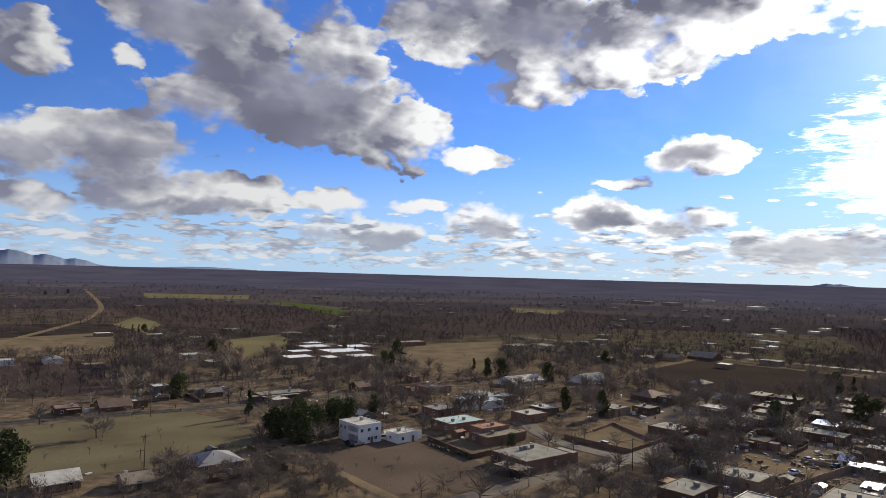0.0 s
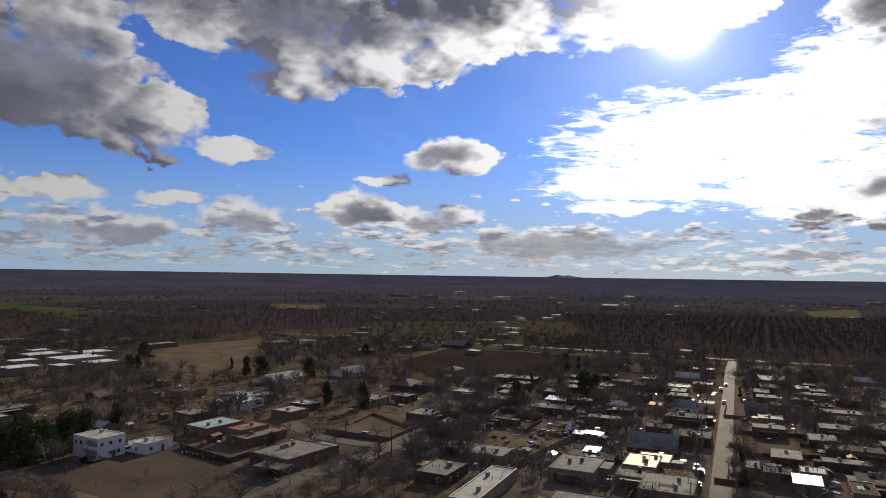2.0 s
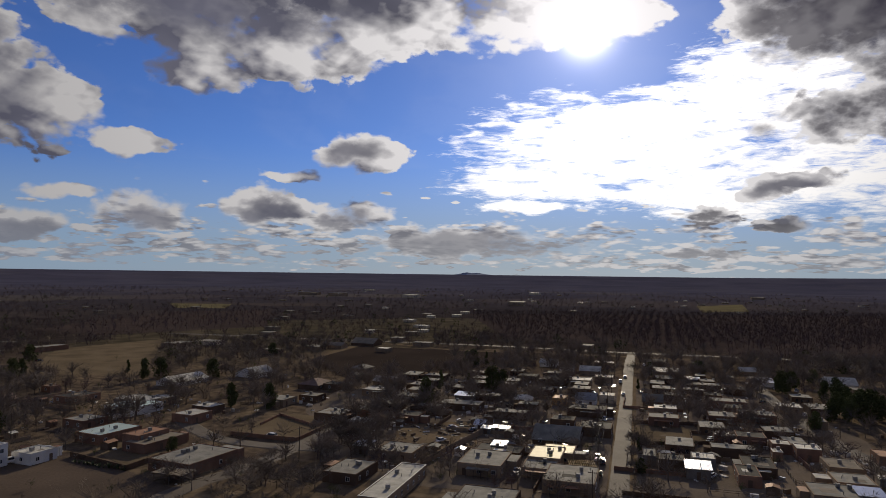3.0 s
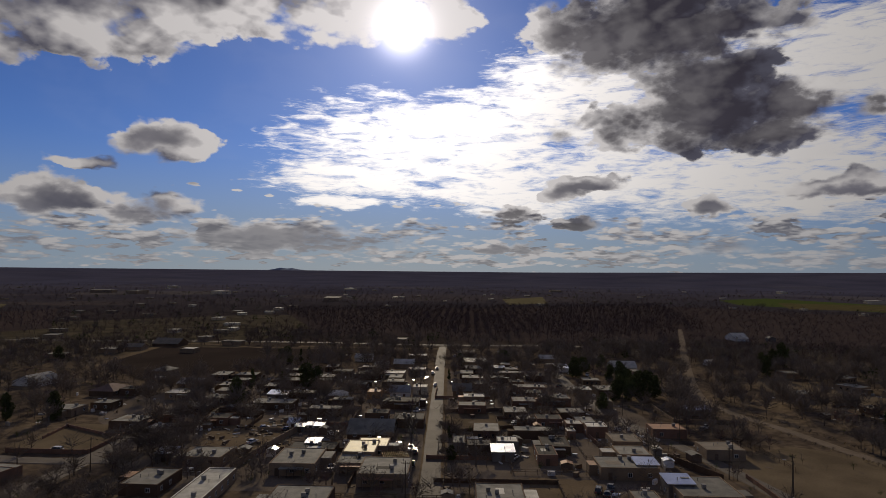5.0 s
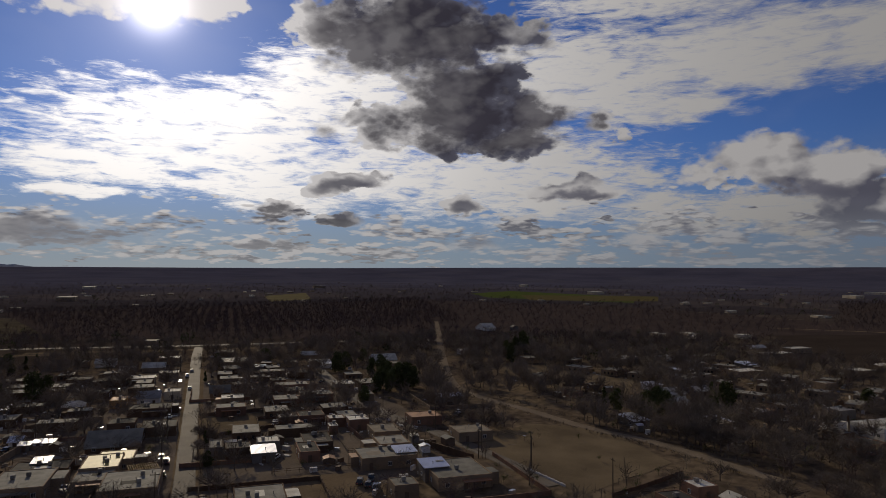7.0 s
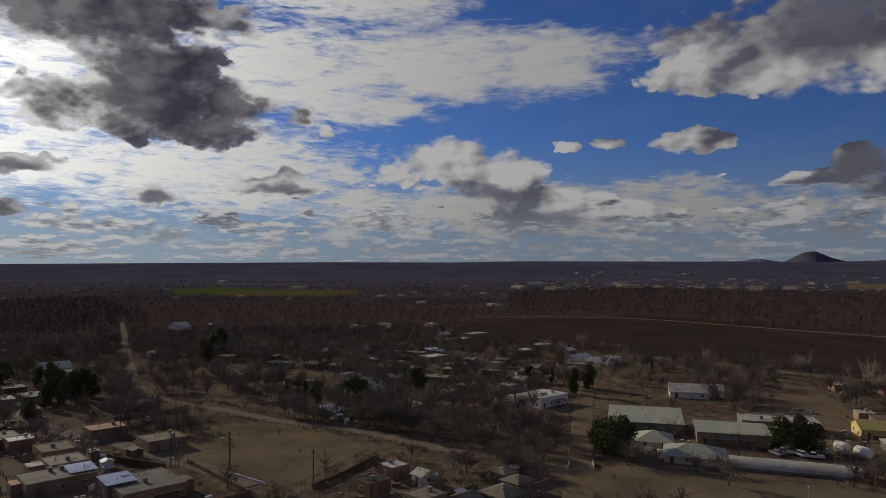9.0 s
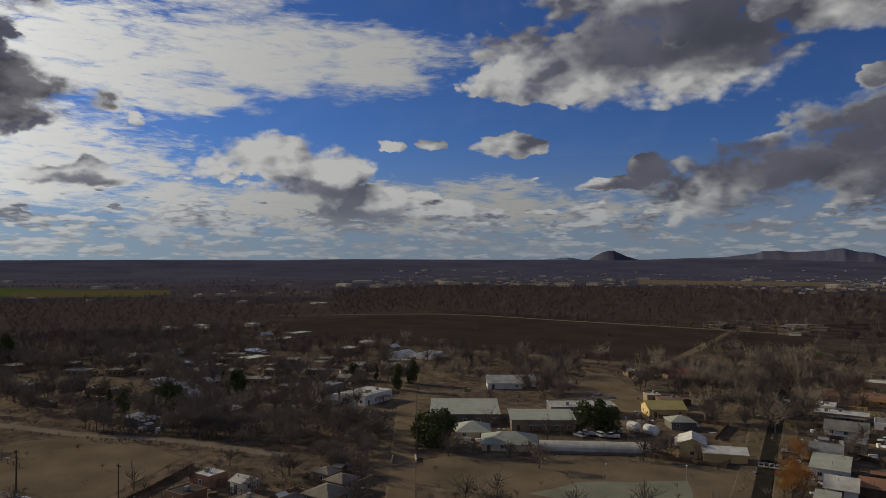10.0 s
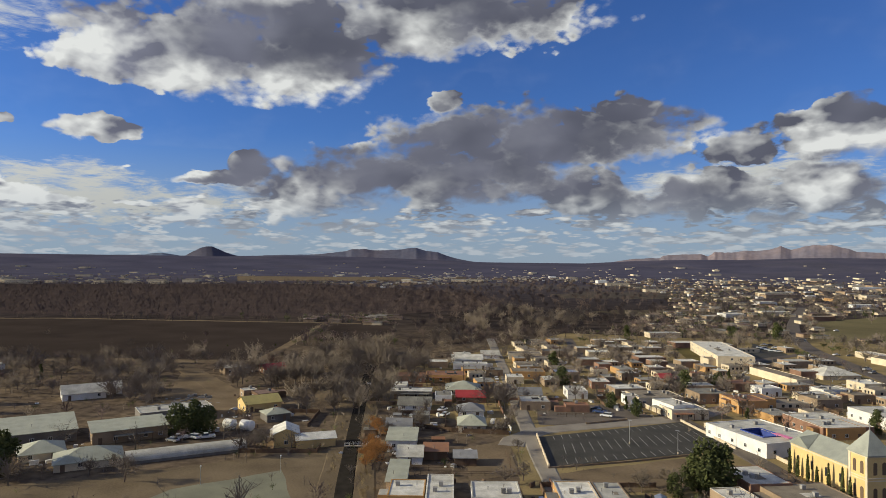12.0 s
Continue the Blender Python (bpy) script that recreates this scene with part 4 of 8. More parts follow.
# ---- trees ----
def bare_tree(seed, height, twigs):
    rng = random.Random(seed)
    trunk, crown = Shape(), Shape()

    def grow(a, d, length, r, level):
        b = a + d * length
        if level < 4:
            (trunk if level < 2 else crown).rod(a, b, r, r * 0.66, 5 if level < 2 else 3)
        else:
            side = d.cross(Vector((rng.gauss(0, 1), rng.gauss(0, 1), rng.gauss(0, 1)))).normalized() * r
            crown.face(a - side, a + side, b)
            for _ in range(twigs):
                s = a.lerp(b, rng.uniform(0.1, 1))
                e = s + (d + Vector((rng.gauss(0, 0.6), rng.gauss(0, 0.6), rng.gauss(0.25, 0.45)))).normalized() * rng.uniform(0.6, 1.7)
                w = Vector((rng.gauss(0, 1), rng.gauss(0, 1), rng.gauss(0, 1))).normalized() * 0.022
                crown.face(s - w, s + w, e)
            return
        for i in range(3 if level else 4):
            turn = Vector((rng.gauss(0, 1), rng.gauss(0, 1), rng.gauss(0.25, 0.4))).normalized()
            nd = (d * 0.62 + turn * 0.85).normalized()
            nd.z = max(nd.z, -0.05)
            grow(a + d * length * rng.uniform(0.6, 1.0), nd.normalized(), length * rng.uniform(0.68, 0.9), r * 0.58, level + 1)

    grow(Vector((0, 0, -0.2)), Vector((rng.uniform(-0.08, 0.08), rng.uniform(-0.08, 0.08), 1)).normalized(), height * 0.26, height * 0.021, 0)
    return trunk, crown


def leafy(seed, height, width, clumps, column):
    """An evergreen: trunk, and a crown of many small leaf tufts in uneven lobes."""
    rng = random.Random(seed)
    trunk, crown = Shape().rod((0, 0, -0.2), (0.1, 0, height * 0.7), height * 0.025, height * 0.01, 6), Shape()
    lobes = []
    for i in range(14 if not column else 10):
        q = (0.12 + 0.83 * (i + rng.random()) / (14 if not column else 10))
        spread = width * (math.sin(math.pi * min(1, q * 0.8 + 0.18)) if not column else (1.05 - q)) * 0.62
        u = rng.uniform(0, 2 * math.pi)
        lobes.append((Vector((spread * math.cos(u) * rng.uniform(0.3, 1), spread * math.sin(u) * rng.uniform(0.3, 1), height * q)), rng.uniform(0.34, 0.52) * width * (1.0 if not column else 1.15 - 0.8 * q)))
    for c, r in lobes:
        trunk.rod((0, 0, c.z * 0.7), c, 0.07, 0.03, 3)
    for i in range(clumps):
        c, r = rng.choice(lobes)
        d = Vector((rng.gauss(0, 1), rng.gauss(0, 1), rng.gauss(0, 1))).normalized()
        p = c + d * r * rng.uniform(0.55, 1.08)
        for k in range(2):
            a = Vector((rng.gauss(0, 1), rng.gauss(0, 1), rng.gauss(0, 0.8))).normalized() * rng.uniform(0.28, 0.6)
            b = Vector((rng.gauss(0, 1), rng.gauss(0, 1), rng.gauss(0, 0.8))).normalized() * rng.uniform(0.2, 0.4)
            crown.face(p - a, p + b, p + a, p - b)
    return trunk, crown


templates, crowd, counts = {}, {}, {"bare": 0}


def plant(kind, x, y, s, spin):
    sort_ = kind[0]
    if sort_ != "evergreen" and (math.hypot(x, y) > 262 or counts["bare"] >= 290):
        crowd.setdefault((sort_, s > 0.95), []).append((x, y, 0.0))
        return None
    counts["bare"] += sort_ != "evergreen"
    m = pose(x, y, 0, 0, 0, spin) @ Matrix.Diagonal((s, s, s * (0.9 + 0.2 * ((x * 3.7) % 1)), 1))
    if kind not in templates:
        sort, i = kind
        if sort == "evergreen":
            trunk, crown = leafy(50 + i, 10, (4.3, 3.5, 2.1, 5.0)[i], 1000, i == 2)
            mats, label = (BARK, NEEDLE), "dark green bushy evergreen tree" if i != 2 else "narrow dark green conical evergreen tree"
        else:
            trunk, crown = bare_tree(20 + i + (7 if sort == "pale" else 0), 9, 13)
            mats = (BARK, {"bare": TWIG, "pale": TWIG_WARM, "russet": RUSSET}[sort])
            label = {"bare": "leafless grey-brown winter tree on bare ground", "pale": "leafless pale ochre cottonwood near the canal", "russet": "tree with dry russet leaves on the canal bank"}[sort]
        top = thing("tree", m, label, "tree", "trees of the village")
        part("trunk", trunk, mats[0], top)
        part("crown", crown, mats[1], top)
        templates[kind] = top
        top.scale = (1, 1, 1)
        top.matrix_basis = m
        return top
    t = templates[kind]
    keep = t.matrix_basis.copy()
    t.matrix_basis = Matrix()
    ob = copy_thing(t, m)
    t.matrix_basis = keep
    return ob


plant_rng = random.Random(11)
bare_from = 33  # fields and yards that stay open


def grove(count, small, large, sort, *poly):
    poly = list(poly)
    xs, ys = [p[0] for p in poly], [p[1] for p in poly]
    made = tries = 0
    while made < count and tries < count * 30:
        tries += 1
        x, y = plant_rng.uniform(min(xs), max(xs)), plant_rng.uniform(min(ys), max(ys))
        if inside(x, y, poly) and free(x, y, 0.4) and (plant_rng.random() < 0.02 or not any(inside(x, y, q) for q in open_land[1:bare_from])):
            plant((sort, plant_rng.randrange(4 if sort == "bare" else 2)), x, y, plant_rng.uniform(small, large), plant_rng.uniform(0, 360))
            made += 1


def evergreen(x, y, h, i=None):
    i = int(abs(x * 7 + y * 3)) % 4 if i is None else i
    plant(("evergreen", i), x, y, h / 10.5, plant_rng.uniform(0, 360))


def tuft_block(rng, spots, height, name, label, mat, category, limbs=18, thick=0.009):
    """Many small leafless trees in one mesh: a stem and a fan of thin twigs each."""
    base_v, base_f = [], []

    def stick(a, b, w):
        n = len(base_v)
        d = np.array(b) - np.array(a)
        s = np.cross(d, (0.3, 0.7, 0.2))
        s = s / np.linalg.norm(s) * w
        base_v.extend([np.array(a) - s, np.array(a) + s, np.array(b)])
        base_f.append((n, n + 1, n + 2))

    stick((0, 0, -0.02), (0, 0, 0.55), 0.018)
    stick((0.015, 0.015, -0.02), (0.02, 0, 0.5), 0.018)
    for i in range(limbs):
        u, q = rng.uniform(0, 2 * math.pi), rng.uniform(0.12, 0.5)
        a = (0.12 * math.cos(u) * q, 0.12 * math.sin(u) * q, rng.uniform(0.22, 0.5))
        w = rng.uniform(0.08, 0.56)
        b = (w * math.cos(u), w * math.sin(u), a[2] + rng.uniform(0.12, 0.5) * (1.12 - w))
        stick(a, b, 0.011)
        for k in range(3):
            q2 = rng.uniform(0.35, 0.95)
            c = [a[j] + (b[j] - a[j]) * q2 for j in range(3)]
            stick(c, [c[0] + rng.uniform(-0.15, 0.15), c[1] + rng.uniform(-0.15, 0.15), c[2] + rng.uniform(0.0, 0.22)], thick)
    bv, bf = np.array(base_v), np.array(base_f)
    allv, allf = [], []
    for i, (x, y, z) in enumerate(spots):
        u, s = rng.uniform(0, 2 * math.pi), height * rng.uniform(0.75, 1.15)
        c, k = math.cos(u) * s, math.sin(u) * s
        q = np.stack([bv[:, 0] * c - bv[:, 1] * k + x, bv[:, 0] * k + bv[:, 1] * c + y, bv[:, 2] * s + z], 1)
        allv.append(q)
        allf.append(bf + i * len(bv))
    return tagged(new(name, mesh_np(name, np.concatenate(allv), np.concatenate(allf), mat)), label, category, kind="stuff")


def orchard(spacing, label, *poly):
    poly = list(poly)
    rng = random.Random(round(poly[0][0]))
    xs, ys = [p[0] for p in poly], [p[1] for p in poly]
    cx, cy = sum(xs) / len(xs), sum(ys) / len(ys)
    reach = max(math.hypot(x - cx, y - cy) for x, y in poly)
    n = int(reach / spacing) + 1
    ca, sa = math.cos(radians(45)), math.sin(radians(45))
    spots = []
    for i in range(-n, n + 1):
        for k in range(-n, n + 1):
            u, w = i * spacing + rng.gauss(0, 1.7), k * spacing + rng.gauss(0, 1.7)
            x, y = cx + u * ca - w * sa, cy + u * sa + w * ca
            if inside(x, y, poly) and free(x, y) and rng.random() < 0.96:
                spots.append((x, y, 0.0))
    spots = spots[:5200]
    if spots:
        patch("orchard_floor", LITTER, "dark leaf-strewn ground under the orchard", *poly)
        open_land.pop()
        # orchards labelled dark get the twig colour that holds cloud shadow
        tuft_block(rng, spots, 9.5, "orchard", label, TWIG_SHADED if "dark" in label else TWIG_DARK, "orchard", 9, 0.014)
    open_land.append(poly)


def dark_wood(count, label, *poly):
    """A close wood, too far off to tell its trees apart."""
    poly = list(poly)
    rng = random.Random(count)
    xs, ys = [p[0] for p in poly], [p[1] for p in poly]
    spots, tries = [], 0
    while len(spots) < count and tries < count * 20:
        tries += 1
        x, y = rng.uniform(min(xs), max(xs)), rng.uniform(min(ys), max(ys))
        if inside(x, y, poly) and free(x, y) and rng.random() < 260 / (200 + 0.3 * math.hypot(x, y)):
            spots.append((x, y, 0.0))
    # this wood's cloud shadow is in its twig colour
    tuft_block(rng, spots, 11.5, "woods", label, TWIG_SHADED, "trees", 30)
    open_land.append(poly)


# ---- houses and sheds: place, width, depth, height, turn ----
house(-229.6, 404.8, 12.1, 9.4, 3.9, -52, "hip", "white", "blue", far=True)
house(-249.3, 390.1, 10.8, 10.1, 3.4, 38, "flat", "white", "white", far=True)
house(-198.0, 390.9, 11.7, 7.3, 2.6, 38, "flat", "tan", "tan", far=True)
house(-160.2, 441.6, 13.9, 10.8, 3.4, 38, "flat", "cream", "white", far=True)
house(-137.8, 413.6, 11.3, 8.7, 3.1, -52, "flat", "tan", "grey", far=True)
house(-131.0, 320.4, 6.9, 7.2, 3.4, 38, "flat", "grey", "white")
house(-104.8, 315.1, 7.5, 7.6, 3.0, 38, "gable", "brown", "grey")
house(-146.2, 269.2, 9.3, 9.0, 3.0, 38, "flat", "brown", "brown")
house(-133.1, 280.1, 11.6, 11.0, 3.0, 38, "gable", "brown", "brown")
house(-127.0, 287.3, 6.7, 9.8, 3.0, 38, "flat", "brown", "dark")
house(-72.7, 314.8, 24.1, 9.8, 3.0, 38, "flat", "brown", "grey")
house(-71.0, 301.1, 7.8, 8.5, 2.6, 38, "flat", "tan", "white")
house(-100.5, 181.1, 10.7, 10.0, 3.0, 38, "gable", "tan", "white")
house(-80.6, 183.9, 7.2, 8.5, 2.6, 38, "gable", "tan", "tan")
house(-66.1, 203.2, 12.8, 12.2, 3.6, 38, "hip", "tan", "blue")
house(-91.6, 437.5, 18.8, 14.5, 4.3, 38, "flat", "tan", "bright", far=True)
house(-71.4, 439.8, 13.0, 10.1, 4.3, -52, "flat", "tan", "bright", far=True)
house(-53.0, 450.7, 17.9, 13.9, 4.5, 38, "flat", "tan", "bright", far=True)
house(-96.3, 465.6, 15.3, 11.8, 4.6, 38, "flat", "tan", "bright", far=True)
house(-69.2, 476.1, 27.4, 21.2, 4.6, 38, "flat", "tan", "bright", far=True)
house(-93.1, 498.5, 22.2, 17.2, 4.6, 38, "flat", "tan", "bright", far=True)
house(-64.5, 506.0, 21.5, 16.6, 4.6, 38, "flat", "tan", "bright", far=True)
house(-99.3, 521.9, 14.2, 11.0, 4.6, 38, "flat", "tan", "bright", far=True)
house(-36.3, 346.5, 17.3, 9.8, 3.1, 38, "gable", "brown", "brown")
house(-39.8, 297.0, 6.1, 6.6, 3.0, 38, "flat", "brown", "grey")
house(-30.2, 273.9, 5.9, 6.4, 3.1, -52, "gable", "grey", "white")
house(-0.2, 288.7, 10.5, 11.0, 3.1, 38, "flat", "rose", "grey")
house(-3.7, 344.1, 14.8, 11.0, 3.1, 38, "flat", "rose", "dark")
house(20.3, 322.1, 16.4, 12.2, 3.4, -52, "flat", "grey", "white")
house(17.5, 309.3, 16.6, 14.6, 3.4, 38, "flat", "white", "aqua")
house(29.1, 323.0, 8.8, 8.6, 3.1, 38, "flat", "tan", "white")
house(7.2, 263.8, 17.0, 12.2, 3.4, 38, "flat", "rose", "aqua")
house(20.7, 245.2, 17.9, 9.8, 3.1, 38, "flat", "rose", "tan")
house(18.0, 249.8, 12.8, 7.3, 4.5, 38, "flat", "rose", "rust")
house(29.1, 217.1, 20.0, 15.9, 3.6, 38, "flat", "rose", "grey")
house(36.7, 282.6, 10.9, 10.2, 3.3, 38, "flat", "rose", "white")
house(44.7, 296.6, 8.5, 9.8, 3.1, 38, "flat", "brown", "white")
house(43.9, 377.6, 23.3, 12.2, 3.4, 38, "gable", "white", "white", far=True)
house(84.0, 390.1, 16.8, 14.6, 3.6, 38, "gable", "white", "blue", far=True)
house(103.1, 338.8, 15.2, 11.7, 3.6, 42, "hip", "brown", "brown")
house(76.0, 301.7, 11.0, 9.8, 3.1, 42, "flat", "tan", "grey")
house(91.1, 304.2, 8.9, 8.7, 3.1, 42, "flat", "brown", "grey")
house(109.9, 330.9, 8.0, 8.0, 3.1, 42, "flat", "brown", "dark")
house(129.9, 354.9, 7.8, 7.9, 3.1, 42, "flat", "tan", "white")
house(145.1, 384.9, 12.0, 9.3, 3.3, 42, "hip", "tan", "grey", far=True)
house(88.2, 263.8, 11.5, 12.2, 3.1, -48, "flat", "brown", "grey")
house(80.8, 210.9, 4.9, 5.7, 2.9, -44, "shed", "grey", "metal")
house(89.3, 200.9, 12.3, 12.2, 3.1, -46, "flat", "tan", "grey")
house(67.7, 187.0, 10.2, 14.6, 3.1, -46, "flat", "brown", "grey")
house(61.7, 561.3, 19.5, 14.6, 3.4, 38, "flat", "tan", "grey", far=True)
house(85.8, 569.0, 18.6, 12.2, 3.4, -52, "flat", "cream", "grey", far=True)
house(117.5, 494.2, 12.6, 9.7, 3.1, -48, "flat", "tan", "grey", far=True)
house(172.1, 511.5, 12.7, 9.9, 3.4, -48, "gable", "tan", "tan", far=True)
house(201.6, 524.8, 19.9, 17.1, 3.9, -48, "gable", "brown", "tan", far=True)
house(196.0, 474.1, 10.0, 9.8, 3.0, -48, "flat", "tan", "white", far=True)
house(-15.2, 374.9, 5.4, 6.1, 3.0, 38, "flat", "rose", "brown")
house(-280.4, 566.8, 13.4, 9.8, 3.0, 38, "flat", "tan", "white", far=True)
house(-238.9, 569.7, 13.8, 9.8, 3.0, 38, "flat", "tan", "white", far=True)
house(-87.2, 524.3, 13.6, 10.6, 3.4, 38, "flat", "tan", "tan", far=True)
house(-26.4, 564.4, 25.9, 11.0, 3.4, 38, "flat", "rose", "grey", far=True)
house(73.6, 169.2, 7.5, 31.7, 3.4, -44, "flat", "tan", "white")
house(106.9, 177.9, 13.0, 17.1, 3.6, -44, "flat", "tan", "grey")
house(90.3, 149.1, 14.9, 12.2, 3.1, -44, "flat", "brown", "grey")
house(118.3, 188.0, 14.7, 9.8, 2.8, -44, "flat", "brown", "dark")
house(120.6, 191.8, 4.2, 5.1, 3.1, -44, "shed", "grey", "metal")
house(127.1, 174.4, 9.9, 14.6, 3.8, -44, "flat", "tan", "yellow")
house(133.5, 176.9, 9.9, 11.0, 3.6, -44, "flat", "tan", "yellow")
house(119.3, 167.0, 9.5, 12.2, 3.1, -44, "flat", "tan", "grey")
house(120.0, 153.3, 13.9, 17.1, 3.6, -44, "flat", "tan", "grey")
house(148.7, 197.6, 15.6, 17.1, 3.6, -44, "gable", "brown", "grey")
house(164.4, 215.3, 9.0, 8.7, 3.4, -44, "flat", "brown", "dark")
house(202.5, 248.2, 8.8, 11.0, 4.1, -44, "gable", "white", "blue")
house(187.1, 228.7, 15.8, 11.0, 3.4, -44, "flat", "brown", "dark")
house(215.6, 249.2, 6.8, 8.5, 3.6, -44, "flat", "cream", "white")
house(167.9, 200.3, 11.6, 12.2, 3.4, -44, "flat", "brown", "dark")
house(144.7, 261.1, 18.0, 11.0, 3.1, -44, "flat", "brown", "grey")
house(155.2, 276.5, 8.2, 7.3, 3.3, -44, "shed", "grey", "metal")
house(176.6, 260.1, 8.1, 8.1, 3.3, -44, "gable", "tan", "white")
house(191.6, 253.4, 6.0, 9.8, 3.4, -44, "flat", "ochre", "rust")
house(133.4, 225.5, 3.5, 6.1, 2.6, -44, "gable", "white", "metal")
house(131.2, 217.5, 3.0, 3.7, 2.2, -44, "shed", "grey", "metal")
house(135.2, 216.7, 3.0, 3.7, 2.2, -44, "shed", "white", "metal")
house(136.9, 214.0, 3.0, 3.7, 2.2, -44, "shed", "grey", "metal")
house(290.9, 338.9, 12.6, 9.8, 4.3, -44, "flat", "tan", "white", far=True)
house(240.5, 374.3, 10.3, 9.7, 3.3, -44, "gable", "grey", "grey", far=True)
house(257.0, 372.8, 7.5, 7.6, 3.3, -44, "flat", "tan", "dark", far=True)
house(265.5, 363.0, 10.8, 11.0, 3.3, -44, "gable", "white", "white", far=True)
house(251.8, 326.3, 7.6, 7.7, 3.4, -44, "gable", "tan", "white", far=True)
house(268.0, 324.9, 11.8, 11.0, 3.4, -44, "gable", "tan", "white", far=True)
house(208.7, 332.0, 7.7, 7.8, 3.3, -44, "flat", "brown", "dark", far=True)
house(217.3, 316.3, 11.0, 9.8, 3.3, -44, "flat", "brown", "dark", far=True)
house(223.6, 300.2, 13.0, 11.0, 3.3, -44, "flat", "brown", "dark")
house(235.8, 293.2, 10.3, 11.0, 3.3, -44, "flat", "tan", "white")
house(253.9, 296.3, 9.6, 9.2, 3.3, -44, "flat", "tan", "white", far=True)
house(181.9, 283.6, 7.3, 9.8, 3.1, -44, "flat", "brown", "dark")
house(199.8, 276.2, 7.4, 9.8, 3.1, -44, "flat", "brown", "grey")
house(300.4, 296.8, 15.4, 19.5, 4.3, -44, "flat", "tan", "white", far=True)
house(298.0, 274.7, 7.2, 6.1, 2.6, -44, "shed", "grey", "metal", far=True)
house(229.8, 235.0, 8.6, 12.2, 3.6, -44, "gable", "tan", "grey")
house(217.6, 215.1, 9.1, 8.8, 3.6, -44, "flat", "tan", "white")
house(203.2, 201.8, 11.5, 8.9, 3.6, -44, "flat", "rose", "grey")
house(257.3, 216.7, 15.5, 9.8, 3.4, -44, "flat", "rose", "grey")
house(227.6, 194.8, 10.3, 11.0, 3.6, -44, "flat", "rose", "grey")
house(242.9, 190.7, 14.0, 10.8, 3.6, -44, "flat", "rose", "grey")
house(199.0, 170.2, 5.2, 5.9, 3.4, -44, "flat", "rose", "white")
house(207.3, 165.1, 9.6, 9.2, 3.6, -44, "flat", "rose", "dark")
house(207.9, 144.1, 7.2, 7.4, 4.0, -44, "flat", "rose", "white")
house(207.7, 153.7, 6.1, 6.6, 3.4, -44, "flat", "rose", "white")
house(157.4, 162.3, 3.8, 9.8, 3.4, -44, "flat", "grey", "grey")
house(158.9, 154.5, 7.5, 7.6, 3.6, -44, "flat", "brown", "dark")
house(169.1, 151.6, 6.9, 7.2, 3.6, -44, "flat", "grey", "white")
house(159.9, 145.2, 6.7, 7.3, 3.3, -44, "shed", "grey", "metal")
house(168.7, 135.3, 6.1, 12.2, 3.3, -44, "flat", "rose", "dark")
house(197.6, 147.4, 3.0, 4.9, 3.1, -44, "flat", "rose", "white")
house(351.9, 320.8, 7.6, 7.7, 3.3, -44, "flat", "tan", "grey", far=True)
house(264.3, 231.3, 7.3, 9.8, 3.3, -44, "flat", "brown", "dark")
house(291.5, 236.9, 9.3, 9.8, 3.3, -44, "flat", "brown", "dark")
house(200.8, 127.9, 9.6, 12.2, 3.6, -44, "flat", "tan", "tan")
house(188.7, 117.5, 9.8, 11.0, 3.4, -44, "flat", "tan", "grey")
house(174.8, 110.9, 16.6, 12.2, 3.6, -44, "flat", "tan", "grey")
house(178.5, 106.6, 5.9, 6.1, 4.0, -44, "shed", "grey", "metal")
house(151.8, 90.7, 6.4, 6.8, 4.0, -44, "flat", "tan", "grey")
house(170.4, 85.2, 15.3, 17.1, 3.6, -44, "flat", "tan", "grey")
house(168.8, 91.3, 6.6, 6.9, 4.3, -44, "shed", "grey", "metal")
house(215.4, 101.9, 12.2, 11.0, 3.4, -44, "flat", "tan", "tan")
house(127.5, 116.6, 12.2, 14.6, 3.4, -44, "flat", "brown", "grey")
house(269.5, 139.8, 14.5, 4.9, 2.8, -40, "shed", "grey", "metal")
house(227.7, 127.6, 11.9, 9.8, 3.4, -44, "flat", "rose", "rust")
house(362.8, 232.4, 14.3, 14.6, 3.8, -44, "gable", "white", "white", far=True)
house(608.4, 272.1, 12.0, 20.5, 4.6, -40, "gable", "white", "white", far=True)
house(616.7, 245.8, 5.7, 6.3, 4.3, -130, "gable", "grey", "grey", far=True)
house(328.0, 55.9, 14.4, 11.0, 3.4, -38, "gable", "white", "white")
house(410.8, 153.1, 10.6, 11.0, 3.4, -38, "flat", "tan", "grey", far=True)
house(426.4, 205.7, 8.6, 9.8, 3.3, -38, "flat", "white", "white", far=True)
house(408.9, 66.5, 8.4, 8.3, 3.1, -38, "flat", "grey", "blue", far=True)
house(263.7, 56.7, 7.1, 9.8, 2.9, -38, "shed", "grey", "metal")
house(272.5, 27.7, 5.4, 6.1, 3.1, -38, "flat", "tan", "white")
house(247.0, 205.7, 7.8, 9.8, 3.3, -44, "flat", "brown", "dark")
house(254.3, 171.8, 6.1, 6.6, 3.3, -44, "flat", "tan", "grey")
house(331.1, 257.4, 11.6, 9.8, 3.3, -44, "flat", "tan", "white", far=True)
house(176.0, 27.7, 6.8, 7.1, 3.4, -44, "flat", "rose", "dark")
house(189.2, 23.8, 6.3, 6.7, 3.4, -44, "flat", "rose", "white")
house(182.6, 14.8, 4.1, 5.1, 3.4, -134, "gable", "white", "white")
house(178.4, -9.8, 5.9, 6.4, 3.6, -134, "hip", "tan", "tan")
house(185.9, -6.4, 4.7, 5.5, 3.4, -44, "hip", "tan", "tan")
house(165.7, 13.3, 7.6, 7.7, 3.4, -134, "flat", "tan", "tan")
